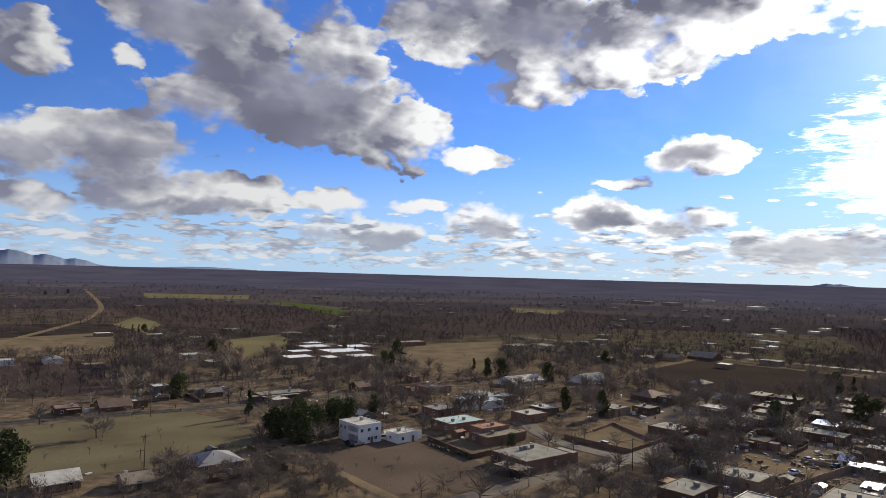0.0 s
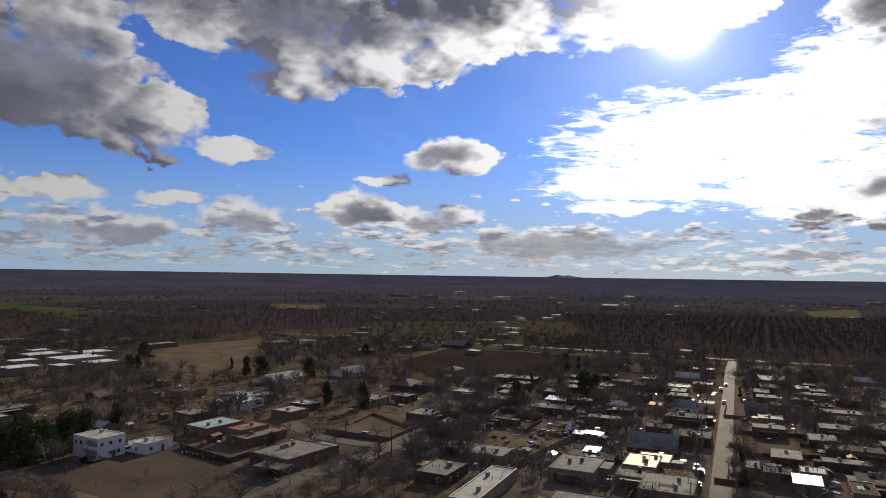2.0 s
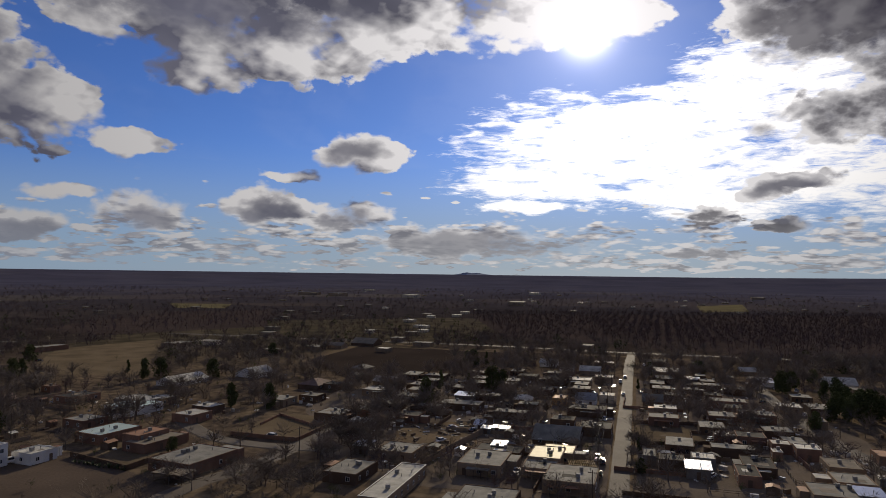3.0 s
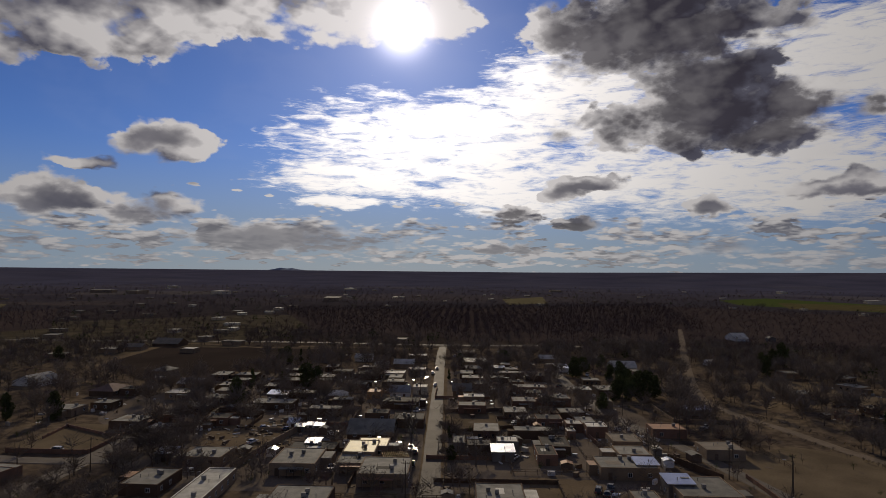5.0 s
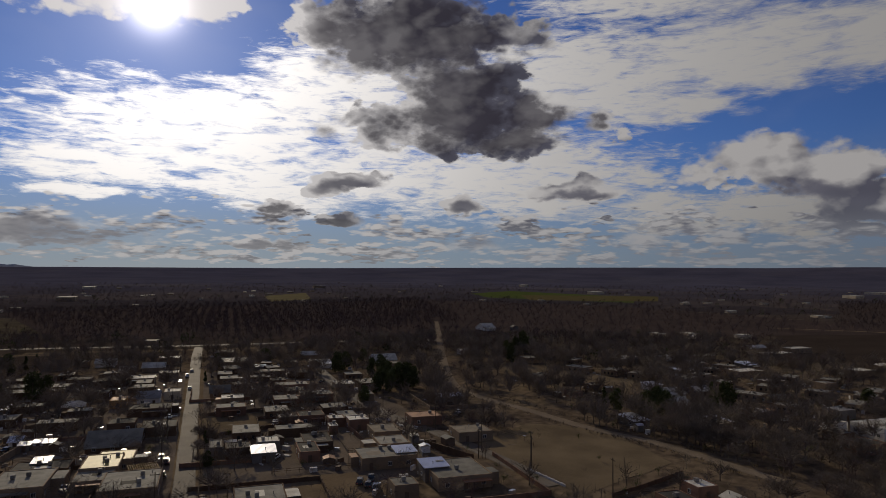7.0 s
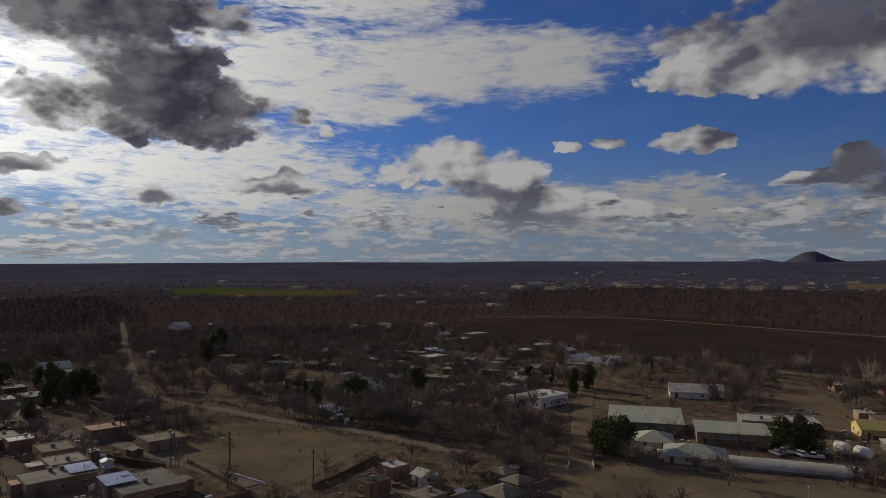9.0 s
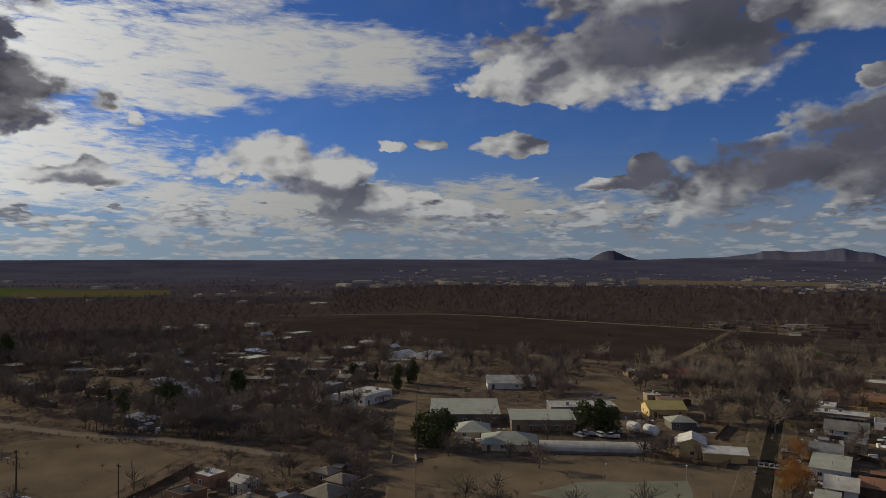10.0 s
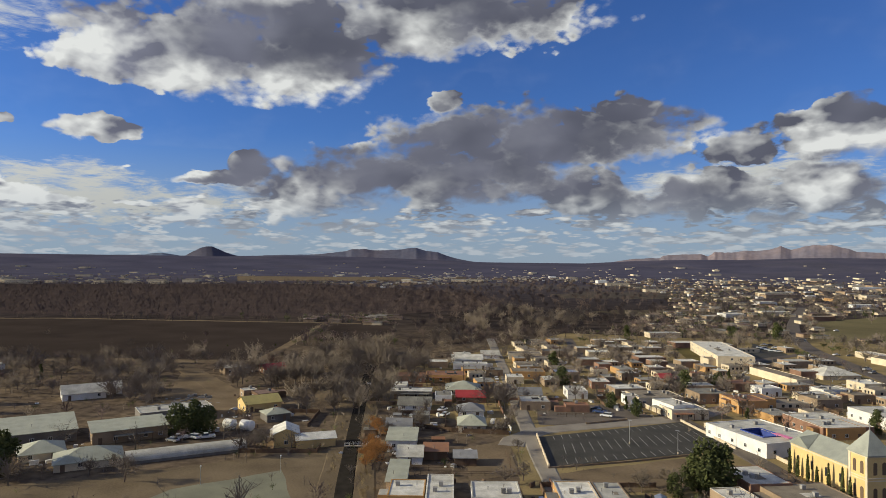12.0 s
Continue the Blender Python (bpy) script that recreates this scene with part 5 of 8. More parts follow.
house(164.5, 3.3, 5.2, 5.9, 3.4, -44, "gable", "tan", "tan")
house(170.2, -6.0, 8.8, 8.6, 3.4, -44, "hip", "tan", "tan")
house(289.7, -10.4, 5.5, 6.1, 3.8, -134, "flat", "white", "white")
house(291.4, -26.4, 18.2, 13.4, 4.3, -44, "flat", "white", "white")
house(262.0, -17.8, 8.9, 8.7, 3.4, -44, "flat", "rose", "dark")
house(273.6, -10.8, 6.8, 7.1, 3.4, -44, "flat", "brown", "grey")
house(315.3, -12.7, 8.3, 8.5, 4.1, -44, "flat", "grey", "blue")
house(270.3, 29.2, 8.6, 11.0, 3.4, -44, "flat", "tan", "tan")
house(518.6, 16.1, 24.8, 11.0, 3.3, -44, "flat", "tan", "white", far=True)
house(453.7, -28.5, 12.9, 10.0, 3.3, -44, "flat", "tan", "white", far=True)
house(486.0, -42.7, 14.1, 10.9, 3.3, -44, "flat", "tan", "white", far=True)
house(458.7, -58.4, 8.1, 8.1, 3.3, -44, "gable", "tan", "white", far=True)
house(422.1, -59.8, 16.0, 11.0, 3.4, -44, "gable", "white", "white", far=True)
house(417.2, -77.3, 16.0, 11.0, 3.4, -44, "flat", "white", "blue", far=True)
house(560.0, 4.1, 19.3, 11.0, 3.4, -44, "flat", "tan", "white", far=True)
house(393.0, -10.0, 7.7, 7.8, 3.3, -134, "flat", "tan", "grey", far=True)
house(418.6, 28.7, 16.2, 11.0, 3.3, -44, "flat", "tan", "white", far=True)
house(389.5, -56.6, 5.7, 6.2, 3.3, -134, "flat", "tan", "white", far=True)
house(308.5, 47.3, 5.9, 6.4, 3.4, -38, "gable", "white", "white")
house(359.4, -45.0, 7.1, 7.3, 3.3, -134, "flat", "brown", "grey")
house(251.0, -59.6, 24.8, 19.1, 4.6, -102, "shed", "grey", "green")
house(232.3, -83.2, 22.1, 12.2, 4.5, -102, "shed", "tan", "green")
house(249.8, -105.8, 25.2, 12.2, 4.0, -102, "flat", "grey", "white")
house(312.9, -93.4, 16.2, 13.4, 4.1, -102, "gable", "white", "white")
house(315.6, -106.4, 5.7, 11.0, 3.6, -102, "gable", "white", "white")
house(242.6, -136.5, 13.9, 11.0, 4.3, -102, "gable", "yellow", "yellow")
house(222.6, -131.7, 8.5, 8.0, 3.6, -102, "hip", "grey", "green")
house(266.7, -144.9, 5.9, 6.4, 3.4, -102, "flat", "tan", "white")
house(257.3, -147.5, 9.2, 9.8, 3.4, -102, "flat", "brown", "brown")
house(210.5, -64.6, 17.2, 13.0, 3.5, -106, "hip", "cream", "green")
house(226.9, -56.6, 11.7, 12.2, 3.6, -102, "hip", "cream", "green")
house(199.8, -88.6, 33.5, 8.0, 2.8, -107, "vault", "grey", "white")
house(330.1, -169.7, 9.9, 11.0, 3.4, -102, "flat", "tan", "white")
house(317.1, -186.5, 12.7, 11.0, 3.6, -102, "gable", "rose", "red")
house(274.1, -263.9, 11.1, 10.3, 3.4, -135, "flat", "tan", "white", far=True)
house(276.0, -288.4, 18.4, 11.0, 3.4, -135, "gable", "white", "white", far=True)
house(279.1, -312.8, 10.9, 10.2, 3.4, -135, "gable", "white", "white", far=True)
house(257.9, -272.9, 18.6, 7.3, 3.1, -135, "flat", "white", "white")
house(240.3, -236.8, 19.3, 13.4, 3.6, -135, "flat", "ochre", "rust")
house(249.6, -222.3, 14.3, 12.2, 3.4, -135, "flat", "rose", "rust")
house(220.1, -196.3, 17.7, 9.8, 3.3, -135, "flat", "grey", "white")
house(234.6, -202.0, 7.0, 9.8, 3.3, -135, "flat", "white", "white")
house(212.8, -220.7, 15.2, 14.6, 3.8, -135, "hip", "white", "green")
house(202.3, -182.4, 12.7, 11.0, 3.4, -135, "gable", "white", "grey")
house(197.6, -209.6, 12.2, 9.8, 3.4, -135, "gable", "rose", "red")
house(179.7, -190.5, 9.8, 11.0, 3.6, -135, "hip", "white", "blue")
house(164.4, -174.8, 9.3, 12.2, 3.8, -135, "hip", "cream", "green")
house(177.8, -153.2, 8.4, 11.0, 3.6, -135, "gable", "brown", "blue")
house(164.1, -142.7, 9.0, 12.2, 3.6, -135, "shed", "white", "green")
house(150.6, -134.2, 7.1, 9.8, 3.3, -135, "gable", "white", "white")
house(147.9, -141.8, 7.0, 7.3, 2.8, -135, "shed", "brown", "rust")
house(137.2, -143.3, 6.3, 6.1, 2.6, -135, "shed", "brown", "blue")
house(136.2, -117.0, 4.7, 14.6, 3.6, -135, "shed", "cream", "green")
house(125.1, -110.4, 8.7, 12.2, 3.4, -135, "flat", "ochre", "white")
house(119.4, -116.0, 6.6, 19.5, 3.6, -135, "flat", "tan", "white")
house(108.9, -124.4, 11.6, 12.2, 3.6, -135, "flat", "white", "white")
house(95.1, -137.8, 9.1, 14.6, 3.6, -135, "flat", "ochre", "white")
house(89.1, -143.6, 6.8, 14.6, 3.6, -135, "flat", "tan", "white")
house(263.3, -326.7, 19.9, 11.0, 3.6, -135, "flat", "cream", "tan", far=True)
house(259.3, -350.0, 15.1, 11.0, 3.6, -135, "flat", "tan", "grey", far=True)
house(256.1, -377.7, 9.1, 8.8, 3.4, -135, "flat", "tan", "white", far=True)
house(223.3, -334.5, 11.7, 11.0, 3.6, -135, "flat", "rose", "white", far=True)
house(219.5, -274.8, 16.5, 12.2, 3.6, -135, "flat", "ochre", "tan")
house(213.6, -257.3, 8.3, 9.8, 3.4, -135, "flat", "cream", "white")
house(184.3, -231.9, 9.6, 11.0, 3.6, -135, "gable", "grey", "blue")
house(171.3, -218.6, 11.7, 12.2, 3.6, -135, "flat", "tan", "white")
house(155.9, -225.8, 9.1, 6.1, 2.9, -135, "flat", "rose", "rust")
house(204.8, -287.0, 12.7, 9.8, 3.6, -135, "flat", "tan", "metal")
house(173.2, -249.9, 8.5, 12.2, 3.6, -135, "flat", "white", "white")
house(179.1, -277.3, 8.5, 11.0, 3.4, -135, "flat", "rose", "white")
house(198.5, -307.8, 7.5, 7.6, 3.6, -135, "flat", "cream", "rust")
house(160.7, -270.9, 14.3, 11.0, 3.6, -128, "flat", "tan", "white")
house(143.8, -264.4, 19.1, 14.6, 3.6, -128, "flat", "cream", "tan")
house(122.6, -248.2, 14.4, 11.2, 3.6, -128, "flat", "cream", "white")
house(130.2, -283.9, 12.7, 13.4, 4.3, -128, "flat", "tan", "grey")
house(110.9, -276.8, 11.8, 12.2, 5.0, 142, "flat", "ochre", "rust")
house(112.6, -282.9, 17.3, 12.2, 4.6, -128, "flat", "ochre", "brown")
house(117.8, -316.6, 9.4, 9.1, 3.8, -128, "flat", "white", "white")
house(96.6, -314.3, 13.0, 13.4, 3.8, 142, "flat", "cream", "white")
house(93.1, -308.1, 11.2, 12.2, 4.0, -128, "flat", "tan", "tan")
house(97.2, -332.1, 9.5, 11.0, 4.1, 142, "flat", "white", "white")
house(85.3, -329.0, 8.7, 8.5, 3.8, -128, "flat", "tan", "tan")
house(77.6, -263.2, 22.4, 18.3, 4.1, 142, "flat", "rose", "white")
house(74.3, -259.0, 13.8, 13.4, 4.0, -128, "flat", "ochre", "white")
house(65.3, -291.1, 23.2, 14.6, 4.3, 142, "flat", "white", "white")
house(223.3, -458.7, 24.7, 12.2, 3.6, -128, "flat", "rose", "white", far=True)
house(266.5, -504.0, 25.8, 12.2, 3.8, -128, "flat", "cream", "white", far=True)
house(204.0, -368.9, 16.7, 11.0, 3.6, -128, "flat", "rose", "white", far=True)
house(192.5, -357.0, 8.7, 9.8, 3.6, -128, "flat", "rose", "white", far=True)
house(163.9, -312.5, 7.4, 7.6, 3.6, -128, "gable", "tan", "red")
house(174.8, -388.3, 8.9, 9.8, 4.0, -128, "flat", "cream", "tan", far=True)
house(127.8, -361.6, 40.5, 8.5, 3.8, 142, "flat", "cream", "tan", far=True)
house(123.4, -382.4, 9.7, 9.3, 3.6, 142, "flat", "rose", "white", far=True)
house(113.5, -392.0, 20.4, 17.1, 4.0, -128, "hip", "cream", "white", far=True)
house(102.6, -464.9, 18.7, 11.0, 3.8, 142, "flat", "cream", "tan", far=True)
house(116.8, -488.2, 21.3, 9.8, 3.6, 142, "flat", "cream", "white", far=True)
house(131.3, -320.8, 10.2, 11.0, 3.8, -128, "flat", "rose", "rust")
house(181.7, -307.2, 8.7, 8.5, 3.6, -128, "flat", "tan", "white")
house(183.1, -290.6, 5.5, 9.8, 3.4, -128, "flat", "tan", "grey")
house(158.2, -332.3, 6.4, 6.8, 3.6, -128, "flat", "tan", "rust")
house(238.9, -787.6, 24.9, 17.1, 4.3, -128, "flat", "rose", "tan", far=True)
house(300.6, -828.1, 34.5, 17.1, 4.3, -128, "flat", "cream", "white", far=True)
house(317.4, -753.9, 22.7, 19.5, 4.3, -128, "flat", "white", "white", far=True)
house(317.2, -700.4, 15.3, 14.6, 4.3, -128, "flat", "tan", "white", far=True)
house(385.3, -1030.7, 26.4, 19.5, 4.3, -128, "flat", "white", "white", far=True)
house(347.4, -1228.7, 29.0, 22.5, 4.6, 142, "flat", "ochre", "tan", far=True)
house(271.6, -1071.8, 38.0, 17.1, 4.3, -128, "flat", "white", "white", far=True)
house(347.0, 65.8, 7.0, 7.3, 2.8, -38, "shed", "white", "metal")
house(406.2, 58.4, 12.1, 6.1, 2.8, -38, "shed", "grey", "metal", far=True)
house(345.3, 43.9, 8.1, 8.5, 2.9, -38, "gable", "tan", "white")
house(274.5, 29.0, 8.9, 8.5, 2.9, -38, "shed", "grey", "metal")
house(302.0, 16.1, 8.0, 8.5, 2.9, -38, "flat", "tan", "white")
house(338.3, 10.8, 9.5, 8.5, 2.9, -38, "gable", "tan", "grey")
house(444.1, 101.3, 17.6, 7.3, 2.9, -38, "shed", "grey", "white", far=True)
house(452.4, 29.5, 11.0, 10.2, 2.9, -38, "shed", "grey", "metal", far=True)
house(389.1, 13.9, 11.6, 8.5, 2.9, -38, "flat", "tan", "white", far=True)
house(465.4, 79.8, 11.3, 7.3, 2.9, -38, "flat", "white", "white", far=True)
house(331.5, 90.9, 5.6, 7.3, 2.9, -38, "flat", "tan", "grey")
house(309.3, 93.9, 5.8, 6.4, 2.9, -38, "flat", "rose", "dark")
house(556.7, 31.6, 17.0, 8.5, 3.1, -38, "gable", "tan", "white", far=True)
house(480.3, 57.8, 15.2, 7.3, 3.1, -38, "flat", "tan", "white", far=True)
house(131.8, 286.4, 10.6, 9.8, 3.1, -44, "flat", "brown", "grey")
house(123.8, 307.7, 11.3, 9.8, 3.1, -44, "flat", "tan", "white")
house(102.3, 265.4, 9.7, 9.8, 3.1, -44, "flat", "rose", "grey")
house(142.3, 300.0, 8.6, 9.8, 3.1, -44, "flat", "tan", "grey")
house(140.6, 334.6, 12.5, 9.8, 3.1, -44, "gable", "tan", "white")
house(92.0, 244.0, 10.0, 9.8, 3.1, -44, "flat", "brown", "grey")
house(114.5, 248.1, 9.4, 9.8, 3.1, -44, "flat", "rose", "dark")
house(267.1, 248.3, 9.2, 9.8, 3.1, -44, "flat", "brown", "grey")
house(273.0, 197.6, 9.0, 9.8, 3.1, -44, "flat", "tan", "white")
house(362.6, 235.4, 10.9, 11.0, 3.3, -44, "gable", "white", "white", far=True)
house(384.0, 263.4, 8.5, 8.4, 3.1, -44, "flat", "tan", "dark", far=True)
house(348.9, 212.6, 8.7, 9.8, 3.1, -44, "flat", "tan", "grey", far=True)
house(319.6, 270.2, 7.9, 7.9, 3.1, -44, "flat", "tan", "grey", far=True)
house(358.9, 285.5, 13.4, 9.8, 3.1, -44, "gable", "tan", "white", far=True)
house(328.3, 251.5, 7.0, 9.8, 2.9, -44, "shed", "white", "metal", far=True)
house(237.4, -366.5, 13.3, 10.3, 3.6, -135, "flat", "cream", "white", far=True)
house(241.1, -398.5, 13.1, 11.0, 3.6, -128, "flat", "tan", "white", far=True)
house(206.8, -324.8, 7.7, 9.8, 3.6, -130, "flat", "rose", "grey", far=True)
house(234.6, -266.0, 8.7, 9.8, 3.4, -135, "flat", "tan", "grey")
house(204.4, -200.2, 7.0, 9.8, 3.4, -135, "flat", "white", "grey")
house(184.4, -169.4, 6.1, 8.5, 3.1, -135, "flat", "grey", "grey")
house(181.1, -370.2, 11.3, 9.8, 3.6, -128, "flat", "tan", "white", far=True)
house(139.4, -339.8, 7.1, 7.3, 3.6, -128, "flat", "cream", "grey")
house(139.7, -418.4, 14.8, 11.0, 3.6, -128, "flat", "tan", "white", far=True)
house(96.0, -339.1, 7.6, 11.0, 3.6, -128, "flat", "rose", "white")
house(90.9, -364.9, 10.2, 12.2, 3.8, -128, "flat", "cream", "white")
house(149.3, -254.8, 5.5, 6.1, 3.6, -128, "flat", "white", "white")
house(56.7, -177.2, 12.8, 17.1, 3.8, 144, "flat", "tan", "tan")
house(68.5, -164.2, 7.8, 7.9, 3.6, -126, "flat", "tan", "white")


# ---- church with square tower ----
def church():
    top = thing("church", pose(69.5, -204.9, 0, 0, 0, 143.6), "yellow stucco church with grey roof and square tower", "church")
    L, Wd, E, R = 24.0, 11.0, 8.5, 11.3
    part("nave_wall", Shape().box(0, 0, -0.5, L, Wd, E).face((0, 0, E), (0, Wd, E), (0, Wd / 2, R)).face((L, 0, E), (L, Wd / 2, R), (L, Wd, E)), WALL["yellow"], top)
    o = 0.5
    lo = E - (R - E) * o / (Wd / 2)
    rf = Shape()
    for y0 in (-o, Wd + o):
        for dz in (0.02, 0.2):
            rf.face((-o, y0, lo + dz), (L, y0, lo + dz), (L, Wd / 2, R + dz), (-o, Wd / 2, R + dz))
        rf.face((-o, y0, lo + 0.02), (L, y0, lo + 0.02), (L, y0, lo + 0.2), (-o, y0, lo + 0.2))
    rf.face((-o, -o, lo), (-o, Wd / 2, R), (-o, Wd / 2, R + 0.2), (-o, -o, lo + 0.2))
    part("nave_roof", rf, ROOF["slate"], top, "grey metal roof")
    # cross wing at the far end
    part("transept_roof", Shape().face((1, -0.6, E), (8, -0.6, E), (4.5, Wd / 2, R + 0.3), (4.5, Wd / 2, R + 0.3)).face((1, -0.6, E), (4.5, -0.6, R - 0.4), (4.5, Wd / 2, R + 0.3)).face((8, -0.6, E), (4.5, Wd / 2, R + 0.3), (4.5, -0.6, R - 0.4)).face((1, -0.6, E), (8, -0.6, E), (4.5, -0.6, R - 0.4)), ROOF["slate"], top)
    for x in (3.2, 8.8, 14.4, 19.6):
        f = part("arched_window", arched(0.95, 2.4), WOOD, top)
        f.matrix_basis = pose(x, -0.02, 3.2)
        g = part("pane", Shape().box(-0.35, -0.1, 0.1, 0.35, -0.03, 2.1), GLASS, f)
    part("cornice", Shape().box(-0.1, -0.12, E - 0.9, L, -0.004, E - 0.6), WALL["cream"], top)
    # tower
    x0, x1, y0, y1, h = 23.6, 29.8, -0.9, 5.3, 12.8
    tw = part("tower", Shape().box(x0, y0, -0.5, x1, y1, h), WALL["yellow"], top)
    a, b = 0.45, 5.5
    cx, cy = (x0 + x1) / 2, (y0 + y1) / 2
    q = [(x0 - a, y0 - a, h), (x1 + a, y0 - a, h), (x1 + a, y1 + a, h), (x0 - a, y1 + a, h)]
    rf = Shape()
    for i in range(4):
        rf.face(q[i], q[(i + 1) % 4], (cx, cy, h + b))
    rf.box(x0 - a, y0 - a, h - 0.25, x1 + a, y1 + a, h - 0.004)
    part("tower_roof", rf, ROOF["slate"], tw, "pale grey pyramid roof")
    part("cross", Shape().box(cx - 0.07, cy - 0.07, h + b - 0.2, cx + 0.07, cy + 0.07, h + b + 1.7).box(cx - 0.45, cy - 0.06, h + b + 0.9, cx + 0.45, cy + 0.06, h + b + 1.04), STEEL, tw)
    for z in (2.0, 8.1):
        for x in (x0 + 1.9, x0 + 4.3):
            f = part("louvre", arched(1.0, 3.0), WOOD, tw)
            f.matrix_basis = pose(x, y0 - 0.02, z)
        for y in (y0 + 1.9, y0 + 4.3):
            f = part("louvre", arched(1.0, 3.0), WOOD, tw)
            f.matrix_basis = pose(x1 + 0.02, y, z, 0, 0, 90)
    for z in (6.6, 7.2, 12.2):
        part("string_course", Shape().box(x0 - 0.14, y0 - 0.14, z, x1 + 0.14, y0 - 0.004, z + 0.22).box(x1 + 0.004, y0 - 0.14, z, x1 + 0.14, y1, z + 0.22), WALL["cream"], tw)
    for x in (x0, x1 - 0.7):
        part("pilaster", Shape().box(x, y0 - 0.16, 0, x + 0.7, y0 - 0.004, h - 0.3), WALL["cream"], tw)
    taken.append((55, -200, 14)), taken.append((45, -190, 6))


def arched(w, h):
    s = Shape()
    pts = [(-w / 2, 0), (w / 2, 0), (w / 2, h - w / 2)] + [(w / 2 * math.cos(math.pi * i / 6), h - w / 2 + w / 2 * math.sin(math.pi * i / 6)) for i in range(1, 6)] + [(-w / 2, h - w / 2)]
    s.face(*[(x, -0.08, z) for x, z in pts])
    for (xa, za), (xb, zb) in zip(pts, pts[1:] + pts[:1]):
        s.face((xa, -0.08, za), (xa, 0.0, za), (xb, 0.0, zb), (xb, -0.08, zb))
    return s


church()


def cypress(x, y, h):
    """A thin dark column of foliage."""
    top = thing("cypress", pose(x, y, 0), "thin dark green column cypress by the church wall", "tree", "cypresses by the church")
    part("trunk", Shape().rod((0, 0, -0.1), (0, 0, h * 0.8), 0.07, 0.03, 5), BARK, top)
    r, s = random.Random(round(x * 9)), Shape()
    for _ in range(420):
        q = r.random()
        rad = 0.44 * (1 - q ** 2.2) * (0.6 + 0.4 * min(1, q * 6)) * r.uniform(0.75, 1.1)
        u = r.uniform(0, 2 * math.pi)
        p = Vector((rad * math.cos(u), rad * math.sin(u), 0.3 + q * (h - 0.3)))
        a, b = Vector((r.gauss(0, 0.1), r.gauss(0, 0.1), 0.28)), Vector((r.gauss(0, 0.12), r.gauss(0, 0.12), r.gauss(0, 0.05)))
        s.face(p - a, p + b, p + a, p - b)
    part("foliage", s, NEEDLE, top)


wall_way, wall_out = Vector((-0.805, 0.593)), Vector((0.593, 0.805))
for s_, h_ in ((1.5, 6.9), (4.8, 5.6), (9.0, 7.2), (12.6, 5.2), (17.0, 7.3), (22.0, 7.8), (25.6, 6.4)):
    p_ = Vector((69.5, -204.9)) + wall_way * s_ + wall_out * (1.4 if s_ < 23 else 2.2)
    cypress(p_.x, p_.y, h_)


# ---- white building round a blue courtyard ----
def courtyard_building():
    top = thing("courtyard_building", pose(78.9, -212.5, 0, 0, 0, -28), "white flat-roofed building round a blue courtyard", "building")
    W_, D_, h, k = 28.0, 22.0, 4.6, 0.35
    x0, x1, y0, y1 = 7.0, 17.0, -12.5, -5.0
    part("wall", Shape().box(0, -k, -0.3, W_, 0, h).box(0, -D_, -0.3, W_, -D_ + k, h).box(0, -D_ + k, -0.3, k, -k, h).box(W_ - k, -D_ + k, -0.3, W_, -k, h), WALL["white"], top)
    z = h - 0.25
    part("roof", Shape().box(k, y1, z - 0.2, W_ - k, -k - 0.004, z).box(k, -D_ + k + 0.004, z - 0.2, W_ - k, y0, z).box(k, y0, z - 0.2, x0, y1, z).box(x1, y0, z - 0.2, W_ - k, y1, z), ROOF["white"], top)
    blue = material("blue_painted_plaster", (0.05, 0.08, 0.3), (0.04, 0.065, 0.25), 0.8)
    part("courtyard_wall", Shape().box(x0 - 0.2, y0 - 0.2, 0, x1 + 0.2, y0, z + 0.3).box(x0 - 0.2, y1, 0, x1 + 0.2, y1 + 0.2, z + 0.3).box(x0 - 0.2, y0, 0, x0, y1, z + 0.3).box(x1, y0, 0, x1 + 0.2, y1, z + 0.3), blue, top, "blue painted courtyard walls")
    pink = material("pink_canvas", (0.75, 0.25, 0.4), (0.66, 0.21, 0.35), 0.85)
    part("awning", Shape().box(1.5, y0 + 1, z + 0.75, x0 + 1.2, y0 + 3.2, z + 0.85).rod((2, y0 + 1.4, z), (2, y0 + 1.4, z + 0.75), 0.05, 0.05).rod((x0 - 0.3, y0 + 2.8, z), (x0 - 0.3, y0 + 2.8, z + 0.75), 0.05, 0.05), pink, top, "pink canvas awning")
    for x, y in ((20, -4), (22, -15), (4, -17), (12, -18)):
        c = part("rooftop_cooler", COOLER, STEEL, top)
        c.matrix_basis = pose(x, y, z)
    for x in (3, 9, 15, 21, 26):
        w = part("window", WINDOW_FRAME, TRIM, top)
        w.matrix_basis = pose(x, 0.0, 1.9, 0, 0, 180)
        part("pane", PANE, GLASS, w)
    for y in (-3, -8, -13):
        w = part("window", WINDOW_FRAME, TRIM, top)
        w.matrix_basis = pose(0.0, y, 1.9, 0, 0, -90)
        part("pane", PANE, GLASS, w)
    taken.append((85, -228, 17))


courtyard_building()
house(128.0, -250.0, 14.0, 9.0, 4.6, 152, "flat", "white", "white")
house(70.0, -180.5, 15.0, 11.0, 4.2, -38, "flat", "rose", "white")
house(183.0, -418.0, 75.0, 20.0, 6.2, 127, "flat", "cream", "white", storeys=2)
house(191.0, -117.0, 10.0, 7.5, 5.0, -31, "gable", "yellow", "white")
house(183.0, -122.5, 12.0, 6.5, 3.4, 65, "gable", "yellow", "white")


